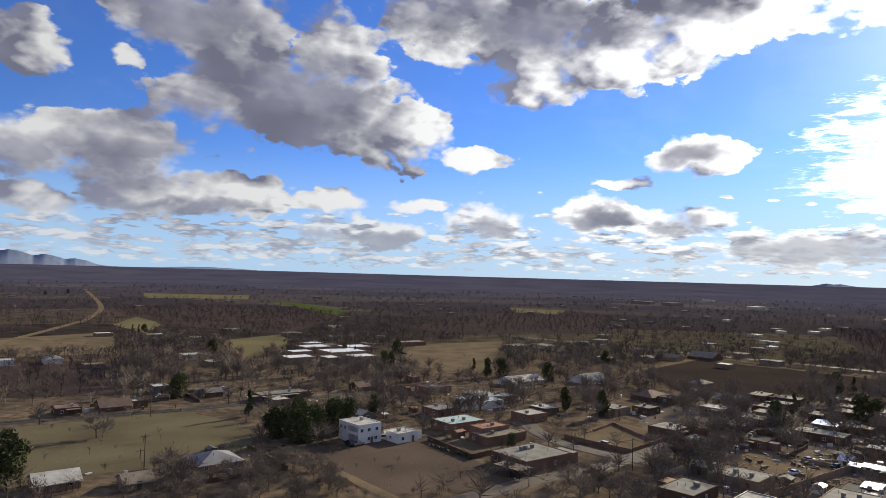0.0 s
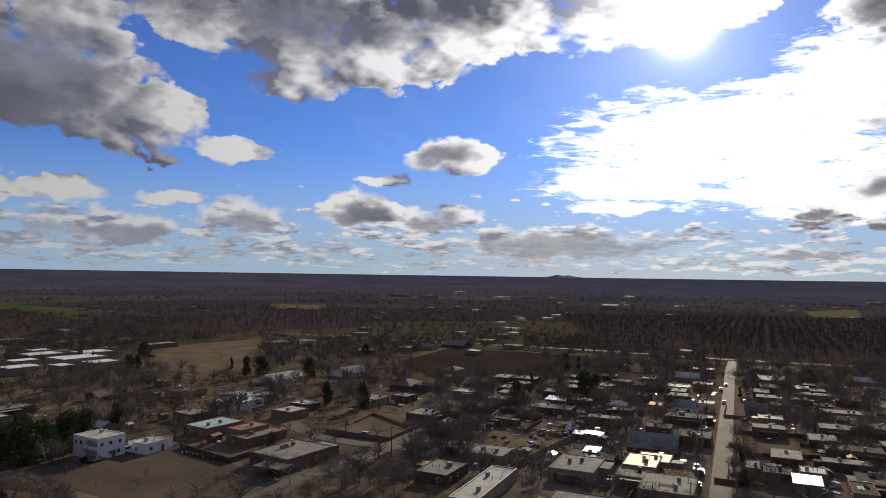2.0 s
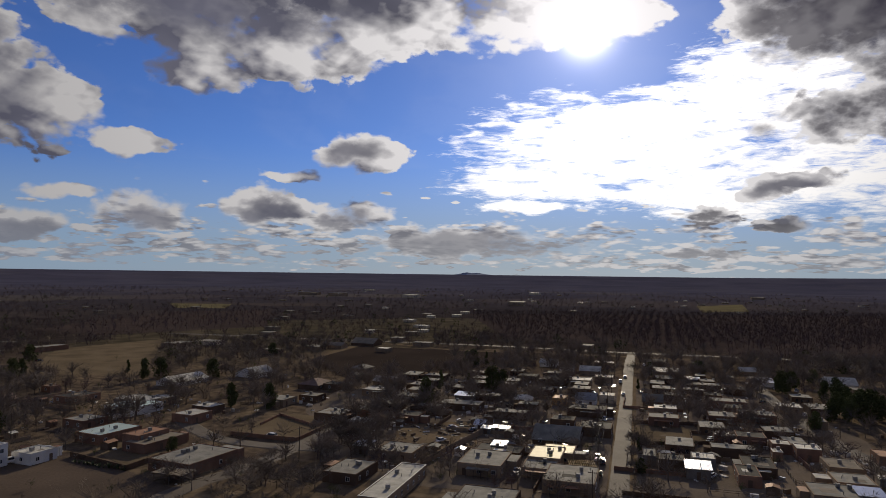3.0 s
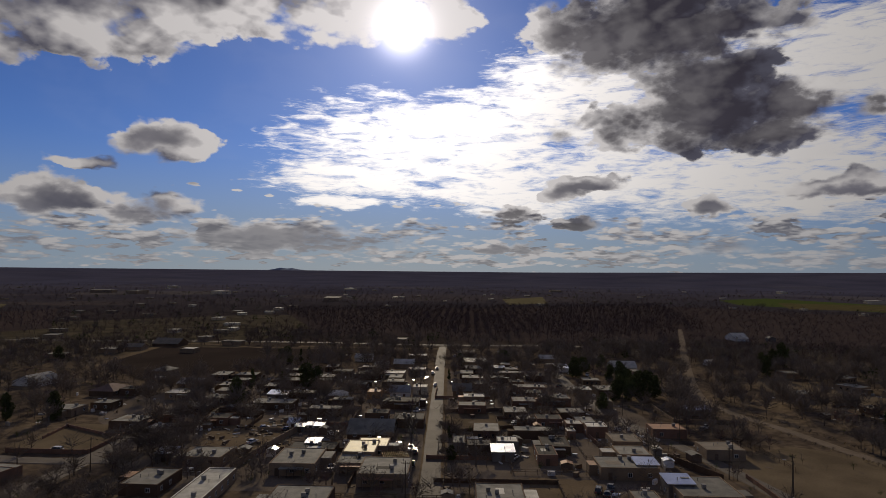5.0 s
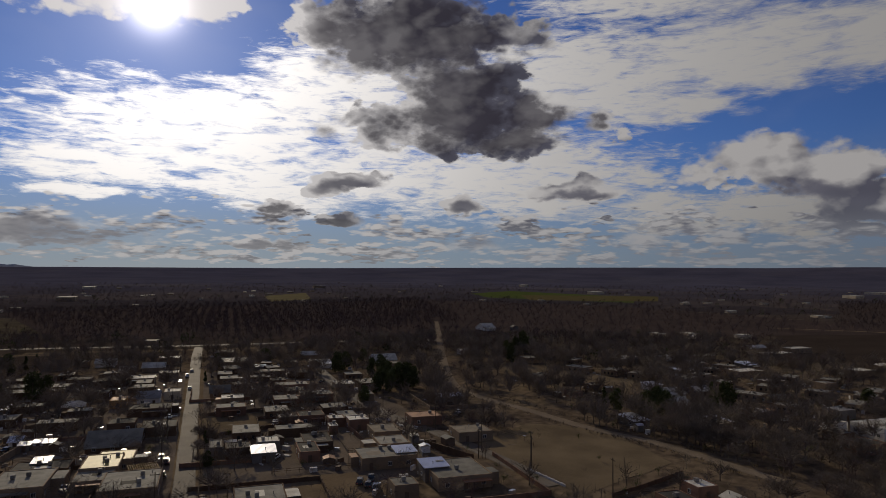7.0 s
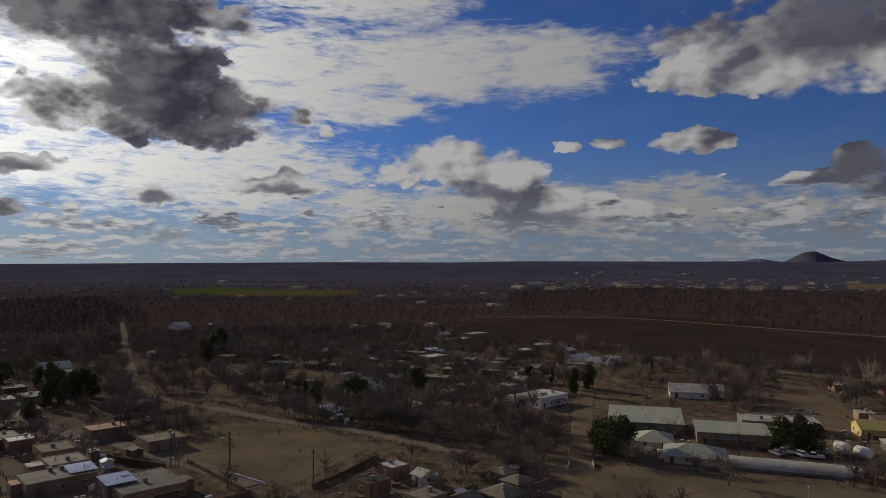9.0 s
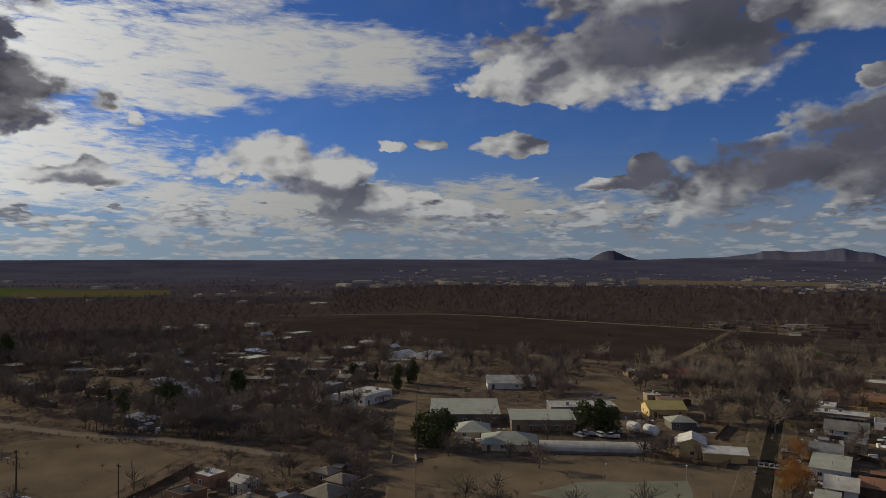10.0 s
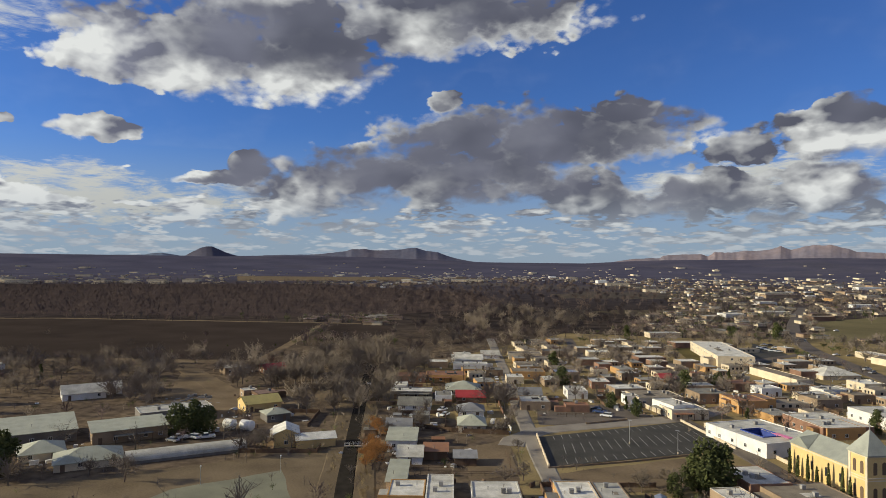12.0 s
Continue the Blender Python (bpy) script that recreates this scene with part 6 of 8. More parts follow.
# ---- white two-storey house with a corner balcony ----
def white_house():
    top = thing("two_storey_house", pose(-27.3, 233.1, 0, 0, 0, 42), "white two-storey stucco house with a shaded corner balcony", "house")
    w, d, h, k = 9.5, 12.0, 6.6, 0.3
    # the front left corner is cut out for the porch and balcony
    for name_, q in (("front_wall", (0, 0, -0.3, w, k, h)), ("side_wall", (w - k, k, -0.3, w, d, h)), ("back_wall", (k, d - k, -0.3, w - k, d, h)), ("side_wall", (0, 6.5, -0.3, k, d, h)), ("lintel", (0, k, 5.7, k, 6.5, h)),
                     ("porch_wall", (2.6, k, 0, 2.9, 6.5, 5.7)), ("porch_wall", (k, 6.2, 0, 2.6, 6.5, 5.7)), ("balcony_parapet", (0, k, 2.9, k, 6.5, 3.9))):
        part(name_, Shape().box(*q), WALL["white"], top)
    part("balcony_floor", Shape().box(k, k, 2.7, 2.6, 6.2, 2.9), WALL["white"], top)
    part("post", Shape().box(0.0, 3.2, 0, 0.3, 3.5, 2.9), WALL["white"], top)
    part("roof", Shape().box(k, k, h - 0.4, w - k, d - k, h - 0.2), ROOF["white"], top)
    c = part("rooftop_cooler", COOLER, STEEL, top)
    c.matrix_basis = pose(6, 7, h - 0.2)
    for x, z in ((4.4, 1.6), (7.2, 1.6), (4.4, 4.6), (7.6, 4.6), (1.4, 4.6)):
        o = part("window", WINDOW_FRAME, TRIM, top)
        o.matrix_basis = pose(x, 0, z)
        part("pane", PANE, GLASS, o)
    o = part("door", DOOR, WOOD, top)
    o.matrix_basis = pose(5.6, 0, 0)
    for y in (8, 10.5):
        o = part("window", WINDOW_FRAME, TRIM, top)
        o.matrix_basis = pose(0, y, 4.6, 0, 0, 270)
        part("pane", PANE, GLASS, o)
    taken.append((-30, 242, 9))


white_house()
house(-13.5, 242.0, 9.0, 8.0, 3.4, 42, "flat", "white", "white")


# ---- asphalt car park with painted stalls ----
def car_park():
    bl, br, tr, tl = (Vector(p) for p in ((118.3, -157.6), (89.6, -215.3), (118.7, -238.1), (141.0, -181.6)))

    def at_(u, v, z=0.0):
        p = bl.lerp(br, u).lerp(tl.lerp(tr, u), v)
        return (p.x, p.y, z)

    me = Shape()
    for i in range(8):
        for k in range(4):
            me.face(at_(i / 8, k / 4, 0.2), at_(i / 8, (k + 1) / 4, 0.2), at_((i + 1) / 8, (k + 1) / 4, 0.2), at_((i + 1) / 8, k / 4, 0.2))
    top = tagged(new("car_park", me.mesh("car_park", ASPHALT)), "empty asphalt car park with faded white stall lines", "car park", kind="structure")
    for v0, v1, u0, u1, n in ((0.03, 0.17, 0.1, 0.97, 18), (0.34, 0.64, 0.12, 0.95, 17), (0.84, 0.97, 0.1, 0.97, 18)):
        for i in range(n):
            u = u0 + (u1 - u0) * i / (n - 1)
            a, b = Vector(at_(u, v0, 0.21)), Vector(at_(u + (0.012 if v0 == 0.34 else 0), v1, 0.21))
            s = (b - a).normalized().cross(Vector((0, 0, 1))) * 0.09
            part("stall_line", Shape().face(a - s, a + s, b + s, b - s), PAINT, top)
    taken.append((118, -195, 30))
    for u, v, h in ((0.5, 0.45, 7.5), (0.68, 0.02, 7.0), (0.93, 0.1, 7.5)):
        x, y, _ = at_(u, v)
        lamp = thing("car_park_lamp", pose(x, y, 0.2), "slim grey steel car park lamp post", "street lamp", "car park lamps")
        part("post", Shape().rod((0, 0, 0), (0, 0, h), 0.09, 0.06, 6), STEEL, lamp)
        part("base", Shape().rod((0, 0, 0), (0, 0, 0.6), 0.25, 0.25, 8), WALL["cream"], lamp)
        part("lamp_head", Shape().box(-0.7, -0.15, h, 0.7, 0.15, h + 0.12), STEEL, lamp)


car_park()


# ---- vehicles ----
car_sorts = {}


def car(x, y, rot, colour, sort):
    m = pose(x, y, 0.22, 0, 0, rot)
    if (colour, sort) in car_sorts:
        return copy_thing(car_sorts[(colour, sort)], m)
    word = {"car": "saloon car", "suv": "sport utility car", "pickup": "pickup truck"}[sort]
    top = thing("car" if sort != "pickup" else "pickup_truck", m, f"parked {colour} {word} on bare ground", "car", "parked cars")
    L, W2 = (4.6, 0.9) if sort != "pickup" else (5.5, 0.95)
    roof_z = {"car": 1.42, "suv": 1.72, "pickup": 1.75}[sort]
    belt = 0.92 if sort == "car" else 1.05
    cab = {"car": (-1.6, -0.95, 0.5, 1.15), "suv": (-2.1, -1.9, 0.5, 1.1), "pickup": (-0.6, -0.45, 0.9, 1.5)}[sort]

    def slab(pts, half, inset=0.0):
        s = Shape()
        n = len(pts)
        s.face(*[(px_, -half + (inset if pz > belt + 0.1 else 0), pz) for px_, pz in pts])
        s.face(*[(px_, half - (inset if pz > belt + 0.1 else 0), pz) for px_, pz in reversed(pts)])
        for i in range(n):
            (xa, za), (xb, zb) = pts[i], pts[(i + 1) % n]
            ia, ib = (inset if za > belt + 0.1 else 0), (inset if zb > belt + 0.1 else 0)
            s.face((xa, -half + ia, za), (xa, half - ia, za), (xb, half - ib, zb), (xb, -half + ib, zb))
        return s

    part("body", slab([(-L / 2, 0.35), (L / 2, 0.35), (L / 2, 0.7), (L / 2 - 0.25, belt - 0.1), (cab[3], belt), (-L / 2 + 0.1, belt), (-L / 2, 0.75)], W2), CARS[colour], top)
    part("cabin_glass", slab([(cab[0], belt + 0.004), (cab[3], belt + 0.004), (cab[2], roof_z - 0.06), (cab[1], roof_z - 0.06)], W2 - 0.06, 0.16), GLASS, top)
    part("roof", Shape().box(cab[1] - 0.02, -W2 + 0.2, roof_z - 0.055, cab[2] + 0.02, W2 - 0.2, roof_z), CARS[colour], top)
    for sx in (-L / 2 + 0.85, L / 2 - 0.85):
        for sy in (-1, 1):
            w = part("wheel", Shape().rod((sx, sy * (W2 - 0.2), 0.33), (sx, sy * (W2 + 0.02), 0.33), 0.33, 0.33, 12), RUBBER, top)
            part("rim", Shape().rod((sx, sy * (W2 + 0.02), 0.33), (sx, sy * (W2 + 0.035), 0.33), 0.2, 0.2, 10), STEEL, w)
    for sy in (-0.6, 0.6):
        part("headlight", Shape().box(L / 2 - 0.02, sy - 0.18, 0.62, L / 2 + 0.02, sy + 0.18, 0.74), TRIM, top)
        part("tail_light", Shape().box(-L / 2 - 0.02, sy - 0.15, 0.62, -L / 2 + 0.02, sy + 0.15, 0.8), ROOF["red"], top)
    car_sorts[(colour, sort)] = top
    return top


# ---- poles and wires ----
def utility_pole(x, y, h, rot):
    top = thing("utility_pole", pose(x, y, 0, 0, 0, rot), "dark wooden utility pole with a crossarm", "utility pole", "utility poles")
    part("pole", Shape().rod((0, 0, -0.4), (0, 0, h), 0.17, 0.11, 7), POLE, top)
    part("crossarm", Shape().box(-1.1, -0.06, h - 0.75, 1.1, 0.06, h - 0.62), POLE, top)
    for i in (-1.0, -0.45, 0.45, 1.0):
        part("insulator", Shape().rod((i, 0, h - 0.62), (i, 0, h - 0.42), 0.05, 0.03, 6), GLASS, top)
    return top


def street_line(*pts):
    for p, q in zip(pts, pts[1:]):
        utility_pole(p[0], p[1], 9.5, math.degrees(math.atan2(q[1] - p[1], q[0] - p[0])) + 90)
        d = (Vector(q) - Vector(p)).normalized()
        s = Shape()
        for off_ in (-1.0, 0.45, 1.0):
            side = Vector((-d.y, d.x)) * off_
            prev = None
            for i in range(9):
                u = i / 8
                c = Vector(p).lerp(Vector(q), u) + side
                here = (c.x, c.y, 9.1 - 0.9 * 4 * u * (1 - u))
                if prev:
                    s.rod(prev, here, 0.018, 0.018, 3)
                prev = here
        tagged(new("power_line", s.mesh("power_line", RUBBER)), "three sagging dark wires between utility poles", "power line")
    utility_pole(*pts[-1], 9.5, 40)


def garden_wall(label, mat, h, *pts):
    s = Shape()
    fence = "fence" in label
    for p, q in zip(pts, pts[1:]):
        p, q = Vector(p), Vector(q)
        d = q - p
        m = Matrix.Translation((p.x, p.y, 0)) @ Matrix.Rotation(math.atan2(d.y, d.x), 4, "Z")
        if fence:
            s.box(0, -0.03, h - 0.2, d.length, 0.03, h - 0.08, m).box(0, -0.03, h * 0.5, d.length, 0.03, h * 0.5 + 0.12, m)
        else:
            s.box(-0.12, -0.14, -0.2, d.length + 0.12, 0.14, h, m)
        for i in range(int(d.length / 3.5) + 1):
            s.box(i * 3.5 - 0.2, -0.2, -0.2, i * 3.5 + 0.2, 0.2, h + 0.12, m) if not fence else s.box(i * 3.5 - 0.07, -0.07, -0.2, i * 3.5 + 0.07, 0.07, h, m)
    tagged(new("fence" if fence else "garden_wall", s.mesh("garden_wall", WOOD if fence else WALL[mat])), label, "fence" if fence else "wall")


# ---- tanks, drums, trailer, tent, bridge and pergola ----
def tank(x, y, rot, r, length):
    top = thing("storage_tank", pose(x, y, 0, 0, 0, rot), "white horizontal steel tank on concrete saddles", "tank", "white tanks")
    s = Shape().rod((-length / 2, 0, r + 0.4), (length / 2, 0, r + 0.4), r, r, 18)
    s.rod((length / 2, 0, r + 0.4), (length / 2 + 0.5, 0, r + 0.4), r, r * 0.5, 18).rod((-length / 2, 0, r + 0.4), (-length / 2 - 0.5, 0, r + 0.4), r, r * 0.5, 18)
    part("shell", s, WALL["white"], top)
    for e in (-length / 3, length / 3):
        part("saddle", Shape().box(e - 0.2, -r * 0.8, 0, e + 0.2, r * 0.8, 0.75), WALL["grey"], top)
        part("band", Shape().rod((e - 0.06, 0, r + 0.4), (e + 0.06, 0, r + 0.4), r + 0.02, r + 0.02, 18), STEEL, top)


tank(219, -112, 20, 1.7, 3.6)
tank(213.5, -115.5, 20, 1.7, 4.2)
for x_, y_ in ((231.5, -98.0), (229.5, -99.5), (222.5, -104.0), (220.5, -105.5), (219.0, -107.5), (226.0, -100.5), (224.0, -103.0)):
    bin_ = thing("plastic_tote", pose(x_, y_, 0, 0, 0, 30), "white plastic liquid tote in a steel cage", "container", "white totes")
    part("bottle", Shape().box(-0.5, -0.5, 0.15, 0.5, 0.5, 1.6), TRIM, bin_)
    part("pallet", Shape().box(-0.6, -0.6, 0, 0.6, 0.6, 0.14), WOOD, bin_)
    part("cage", Shape().box(-0.55, -0.55, 0.5, 0.55, 0.55, 0.56).box(-0.55, -0.55, 1.1, 0.55, 0.55, 1.16), STEEL, bin_)


def trailer(x, y, rot, label):
    top = thing("trailer", pose(x, y, 0, 0, 0, rot), label, "trailer")
    part("box_body", Shape().box(-3.4, -1.2, 0.8, 3.4, 1.2, 3.3), WALL["white"], top)
    part("window", Shape().box(-1.2, -1.23, 1.9, 0.6, -1.204, 2.6), GLASS, top)
    for e in (-0.5, 0.5):
        part("wheel", Shape().rod((e, -1.15, 0.38), (e, -0.9, 0.38), 0.38, 0.38, 12), RUBBER, top)
        part("wheel", Shape().rod((e, 1.15, 0.38), (e, 0.9, 0.38), 0.38, 0.38, 12), RUBBER, top)
    part("drawbar", Shape().box(3.4, -0.08, 0.5, 4.8, 0.08, 0.65).box(-3.0, -1.0, 0.6, 3.0, 1.0, 0.8), STEEL, top)


trailer(196.5, -118.5, 40, "white box trailer beside the yellow house")
trailer(199.5, -121.5, 20, "dusty white caravan beside the yellow house")

tent = thing("canopy_tent", pose(-11.0, 246.0, 0, 0, 0, 30), "white peaked canvas canopy on thin poles", "tent")
part("canopy", Shape().face((-3, -3, 2.4), (3, -3, 2.4), (0, 0, 3.5)).face((3, -3, 2.4), (3, 3, 2.4), (0, 0, 3.5)).face((3, 3, 2.4), (-3, 3, 2.4), (0, 0, 3.5)).face((-3, 3, 2.4), (-3, -3, 2.4), (0, 0, 3.5)), TRIM, tent)
for sx_ in (-2.9, 2.9):
    for sy_ in (-2.9, 2.9):
        part("pole", Shape().rod((sx_, sy_, 0), (sx_, sy_, 2.45), 0.04, 0.04), STEEL, tent)


# ---- footbridge, pergola, carport, agaves and lamp posts ----
def footbridge():
    a, b = Vector((174.0, -127.4)), Vector((168.4, -133.6))
    mid, d = (a + b) / 2, b - a
    half = d.length / 2
    top = thing("footbridge", pose(mid.x, mid.y, 0, 0, 0, math.degrees(math.atan2(d.y, d.x))), "narrow pale concrete footbridge over the canal", "bridge")
    part("deck", Shape().box(-half, -0.7, 0.5, half, 0.7, 0.72), CONCRETE, top)
    for q in (-0.66, 0.66):
        rail = part("railing", Shape().box(-half, q - 0.03, 1.6, half, q + 0.03, 1.68), WALL["white"], top)
        for i in range(7):
            u = -half + 0.1 + (2 * half - 0.2) * i / 6
            part("post", Shape().box(u - 0.04, q - 0.04, 0.724, u + 0.04, q + 0.04, 1.6), WALL["white"], rail)
    for i in range(4):
        u = -half + 0.8 + (2 * half - 1.6) * i / 3
        part("pier", Shape().box(u - 0.15, -0.6, -0.3, u + 0.15, 0.6, 0.496), CONCRETE, top)


footbridge()


def open_roof(name, x, y, rot, w, d, h, slats, mat, label):
    """A flat roof on posts, open on all sides: slatted, or one sheet."""
    top = thing(name, pose(x, y, 0, 0, 0, rot), label, name)
    for sx in (-w / 2 + 0.1, 0, w / 2 - 0.1):
        for sy in (-d / 2 + 0.1, d / 2 - 0.1):
            part("post", Shape().box(sx - 0.08, sy - 0.08, 0, sx + 0.08, sy + 0.08, h), WOOD, top)
    for sy in (-d / 2, d / 2):
        part("beam", Shape().box(-w / 2 - 0.3, sy - 0.07, h, w / 2 + 0.3, sy + 0.07, h + 0.2), WOOD, top)
    if slats:
        for i in range(slats):
            u = -w / 2 + w * (i + 0.5) / slats
            part("slat", Shape().box(u - 0.06, -d / 2 - 0.4, h + 0.204, u + 0.06, d / 2 + 0.4, h + 0.3), mat, top)
    else:
        part("roof", Shape().box(-w / 2 - 0.3, -d / 2 - 0.3, h + 0.204, w / 2 + 0.3, d / 2 + 0.3, h + 0.32), mat, top)


open_roof("pergola", 130.4, 161.8, -32, 8.0, 6.5, 2.7, 14, WALL["yellow"], "yellow-painted slatted pergola beside flat roofs")
open_roof("carport", 22.0, 203.0, -45, 9.5, 5.5, 2.5, 0, ROOF["tan"], "open carport on posts beside the tan house")


def agave(x, y, s, spin):
    rng = random.Random(round(x * 31 + y))
    ob = Shape()
    for i in range(16):
        u = 2.4 * i + spin
        lean = 0.35 + 0.9 * (i % 5) / 5
        tip = Vector((math.cos(u) * lean, math.sin(u) * lean, 1.25 - lean * 0.55)) * s
        side = Vector((-math.sin(u), math.cos(u), 0)) * 0.09 * s
        mid = tip * 0.5 + Vector((0, 0, 0.12 * s))
        ob.face(-side, side, mid + side * 0.9, mid - side * 0.9).face(mid - side * 0.9, mid + side * 0.9, tip)
    tagged(new("agave", ob.mesh("agave", AGAVE)), "spiky olive-green agave in a planted row", "agave", "row of agaves").matrix_basis = pose(x, y, 0)


for i_ in range(14):
    q_ = i_ / 13
    agave(-2.6 + 12.8 * q_ + 0.4 * math.sin(i_ * 7), 234.0 - 14.4 * q_ + 0.4 * math.cos(i_ * 5), 1.2 + 0.4 * math.sin(i_ * 3), i_ * 1.7)

for x_, y_ in ((170.7, -79.4), (165.0, -99.5)):
    lamp_ = thing("court_lamp", pose(x_, y_, 0), "short grey lamp post with a white globe", "street lamp", "court lamps")
    part("post", Shape().rod((0, 0, 0), (0, 0, 4.6), 0.08, 0.06, 6), STEEL, lamp_)
    part("globe", Shape().rod((0, 0, 4.6), (0, 0, 4.8), 0.14, 0.26, 10).rod((0, 0, 4.8), (0, 0, 5.05), 0.26, 0.1, 10), TRIM, lamp_)


# ---- vehicles, poles and walls ----
car(-30.2, 232.0, 128, "dark", "suv")
car(-27.2, 232.4, 50, "silver", "car")
car(-20.0, 241.2, 30, "white", "pickup")
car(-8.6, 247.6, 20, "white", "suv")
car(57.6, 241.4, 130, "white", "suv")
car(-105.0, 332.1, 40, "white", "car")
car(-170.3, 366.0, 40, "white", "car")
car(-154.3, 335.2, 40, "silver", "car")
car(-148.5, 336.2, 40, "white", "car")
car(-27.2, 498.0, 40, "dark", "car")
car(150.9, -232.4, 20, "dark", "car")
car(147.2, -229.0, 20, "blue", "pickup")
car(141.8, -224.9, 20, "white", "suv")
car(138.3, -240.3, 20, "dark", "pickup")
car(126.6, -250.2, 30, "white", "pickup")
car(130.4, -249.0, 30, "dark", "suv")
car(135.7, -258.6, 60, "dark", "car")
car(138.9, -260.0, 60, "dark", "suv")
car(105.6, -233.9, 145, "silver", "car")
car(191.1, -186.6, 100, "white", "car")
car(184.2, -181.1, 100, "white", "car")
car(213.1, -244.1, 135, "white", "pickup")
car(223.5, -255.6, 135, "white", "car")
car(226.3, -103.0, 40, "white", "pickup")
car(185.9, -489.0, 30, "white", "car")
car(181.6, -484.6, 30, "white", "suv")
car(177.5, -480.4, 30, "white", "car")
car(173.4, -476.2, 30, "white", "suv")
car(178.8, -497.3, 30, "white", "car")
car(169.2, -476.6, 30, "white", "car")
car(190.5, -508.3, 30, "silver", "car")
car(186.5, -508.0, 30, "dark", "car")
car(168.2, -408.2, 20, "white", "car")
car(164.4, -419.5, 20, "white", "car")
car(166.9, -413.1, 20, "red", "car")
car(183.1, -554.7, 110, "dark", "car")
car(178.0, -555.0, 110, "dark", "suv")
car(227.7, -721.1, 110, "white", "car")
car(257.0, -838.4, 130, "dark", "car")
car(188.5, -666.6, 60, "white", "car")
car(113.2, -420.0, 70, "white", "car")
car(107.0, -432.9, 70, "white", "pickup")
car(101.6, -421.7, 70, "silver", "car")
car(102.5, -394.2, 70, "dark", "car")
car(117.5, -387.5, 20, "white", "car")
car(114.4, -385.9, 20, "white", "pickup")
car(121.4, -391.2, 20, "silver", "car")
car(137.9, -487.7, 60, "white", "car")
car(130.1, -488.7, 60, "dark", "car")
car(234.3, 259.2, 47, "white", "car")
car(260.2, 290.1, 47, "white", "suv")
car(274.2, 302.0, 47, "silver", "car")
car(324.5, 339.4, 40, "white", "car")
car(198.2, 174.4, 40, "white", "car")
car(202.2, 171.7, 30, "white", "pickup")
car(144.3, 171.1, 47, "white", "pickup")
car(142.6, 167.0, 47, "dark", "suv")
car(133.3, 157.5, 47, "dark", "car")
car(113.0, 169.9, 47, "white", "car")
car(110.4, 166.8, 47, "dark", "car")
car(186.0, 216.6, 47, "white", "car")
car(143.4, 186.8, 40, "white", "car")
car(279.9, 216.0, 20, "dark", "car")
car(324.4, 230.3, 30, "white", "suv")
car(122.4, 228.1, 0, "silver", "car")
car(127.5, 220.8, 30, "dark", "car")
car(109.4, 212.1, 30, "white", "car")
car(162.1, 143.1, 10, "white", "suv")
car(154.4, 105.9, 30, "dark", "suv")
car(153.5, 102.6, 30, "dark", "car")
car(152.4, 99.5, 30, "blue", "suv")
car(158.1, 104.7, 30, "dark", "pickup")
car(249.6, 123.3, 20, "white", "car")
car(218.0, -94.0, 70, "white", "pickup")
car(215.6, -97.6, 20, "white", "suv")
car(213.2, -101.0, 70, "white", "pickup")
car(216.5, -91.2, 20, "silver", "car")
car(245.0, 122.4, 20, "silver", "car")
car(162.0, 142.2, 20, "white", "car")
car(196.4, 172.6, 20, "white", "car")
car(200.2, 169.6, 20, "white", "pickup")
utility_pole(193.4, 71.6, 10.5, 46)
utility_pole(177.6, 43.4, 10.0, 46)
utility_pole(193.3, 88.7, 9.0, 46)
utility_pole(258.8, -33.5, 10.0, 46)
utility_pole(211.6, -35.0, 10.0, 46)
utility_pole(59.5, 211.8, 10.0, 40)
utility_pole(-84.8, 198.9, 10.0, 40)
utility_pole(-90.5, 209.2, 3.0, 40)
utility_pole(-112.5, 267.6, 10.0, 40)
utility_pole(-22.1, 269.4, 10.0, 40)
utility_pole(-8.5, 348.7, 9.0, 40)
utility_pole(73.8, 231.9, 8.0, 40)
utility_pole(389.8, -161.8, 9.0, 45)
utility_pole(167.6, -259.9, 9.0, 50)
utility_pole(109.9, -324.2, 9.0, 50)
utility_pole(97.8, -337.6, 9.0, 50)
utility_pole(124.5, -401.4, 9.0, 50)
utility_pole(226.9, -235.4, 9.0, 45)
utility_pole(241.1, -331.7, 9.0, 45)
utility_pole(178.1, -403.8, 9.0, 50)
street_line((113.4, 136.5), (134.9, 159.9), (163.2, 190.9), (198.7, 229.6), (234.3, 267.9), (271.3, 307.8), (313.0, 352.9))
street_line((245.2, 156.9), (219.8, 118.0), (201.8, 91.5), (190.9, 70.5))
garden_wall("low rose adobe yard wall with pillars", "rose", 1.4, (46.0, 251.6), (56.0, 241.2), (64.6, 233.0), (86.5, 255.7))
garden_wall("ruined low adobe wall in the yard", "rose", 1.0, (58.8, 263.2), (69.9, 277.5), (77.0, 251.9), (87.6, 262.1))
garden_wall("brown adobe wall beside the lane", "brown", 1.6, (-3.8, 242.3), (10.6, 219.4), (21.4, 229.7))
garden_wall("cream wall along the car park", "cream", 1.1, (141.9, -182.8), (117.8, -157.3))
garden_wall("pale stone wall along the car park", "cream", 1.0, (119.1, -239.0), (89.4, -215.6))
garden_wall("low kerb wall below the car park", "tan", 0.5, (117.5, -156.8), (104.7, -180.3), (95.5, -200.7))
garden_wall("cream wall along the church street", "cream", 1.1, (96.0, -230.7), (81.5, -218.6), (63.4, -204.1), (48.1, -191.5))
garden_wall("yellow cream wall beside the street", "cream", 1.8, (108.9, -236.3), (95.4, -229.2))
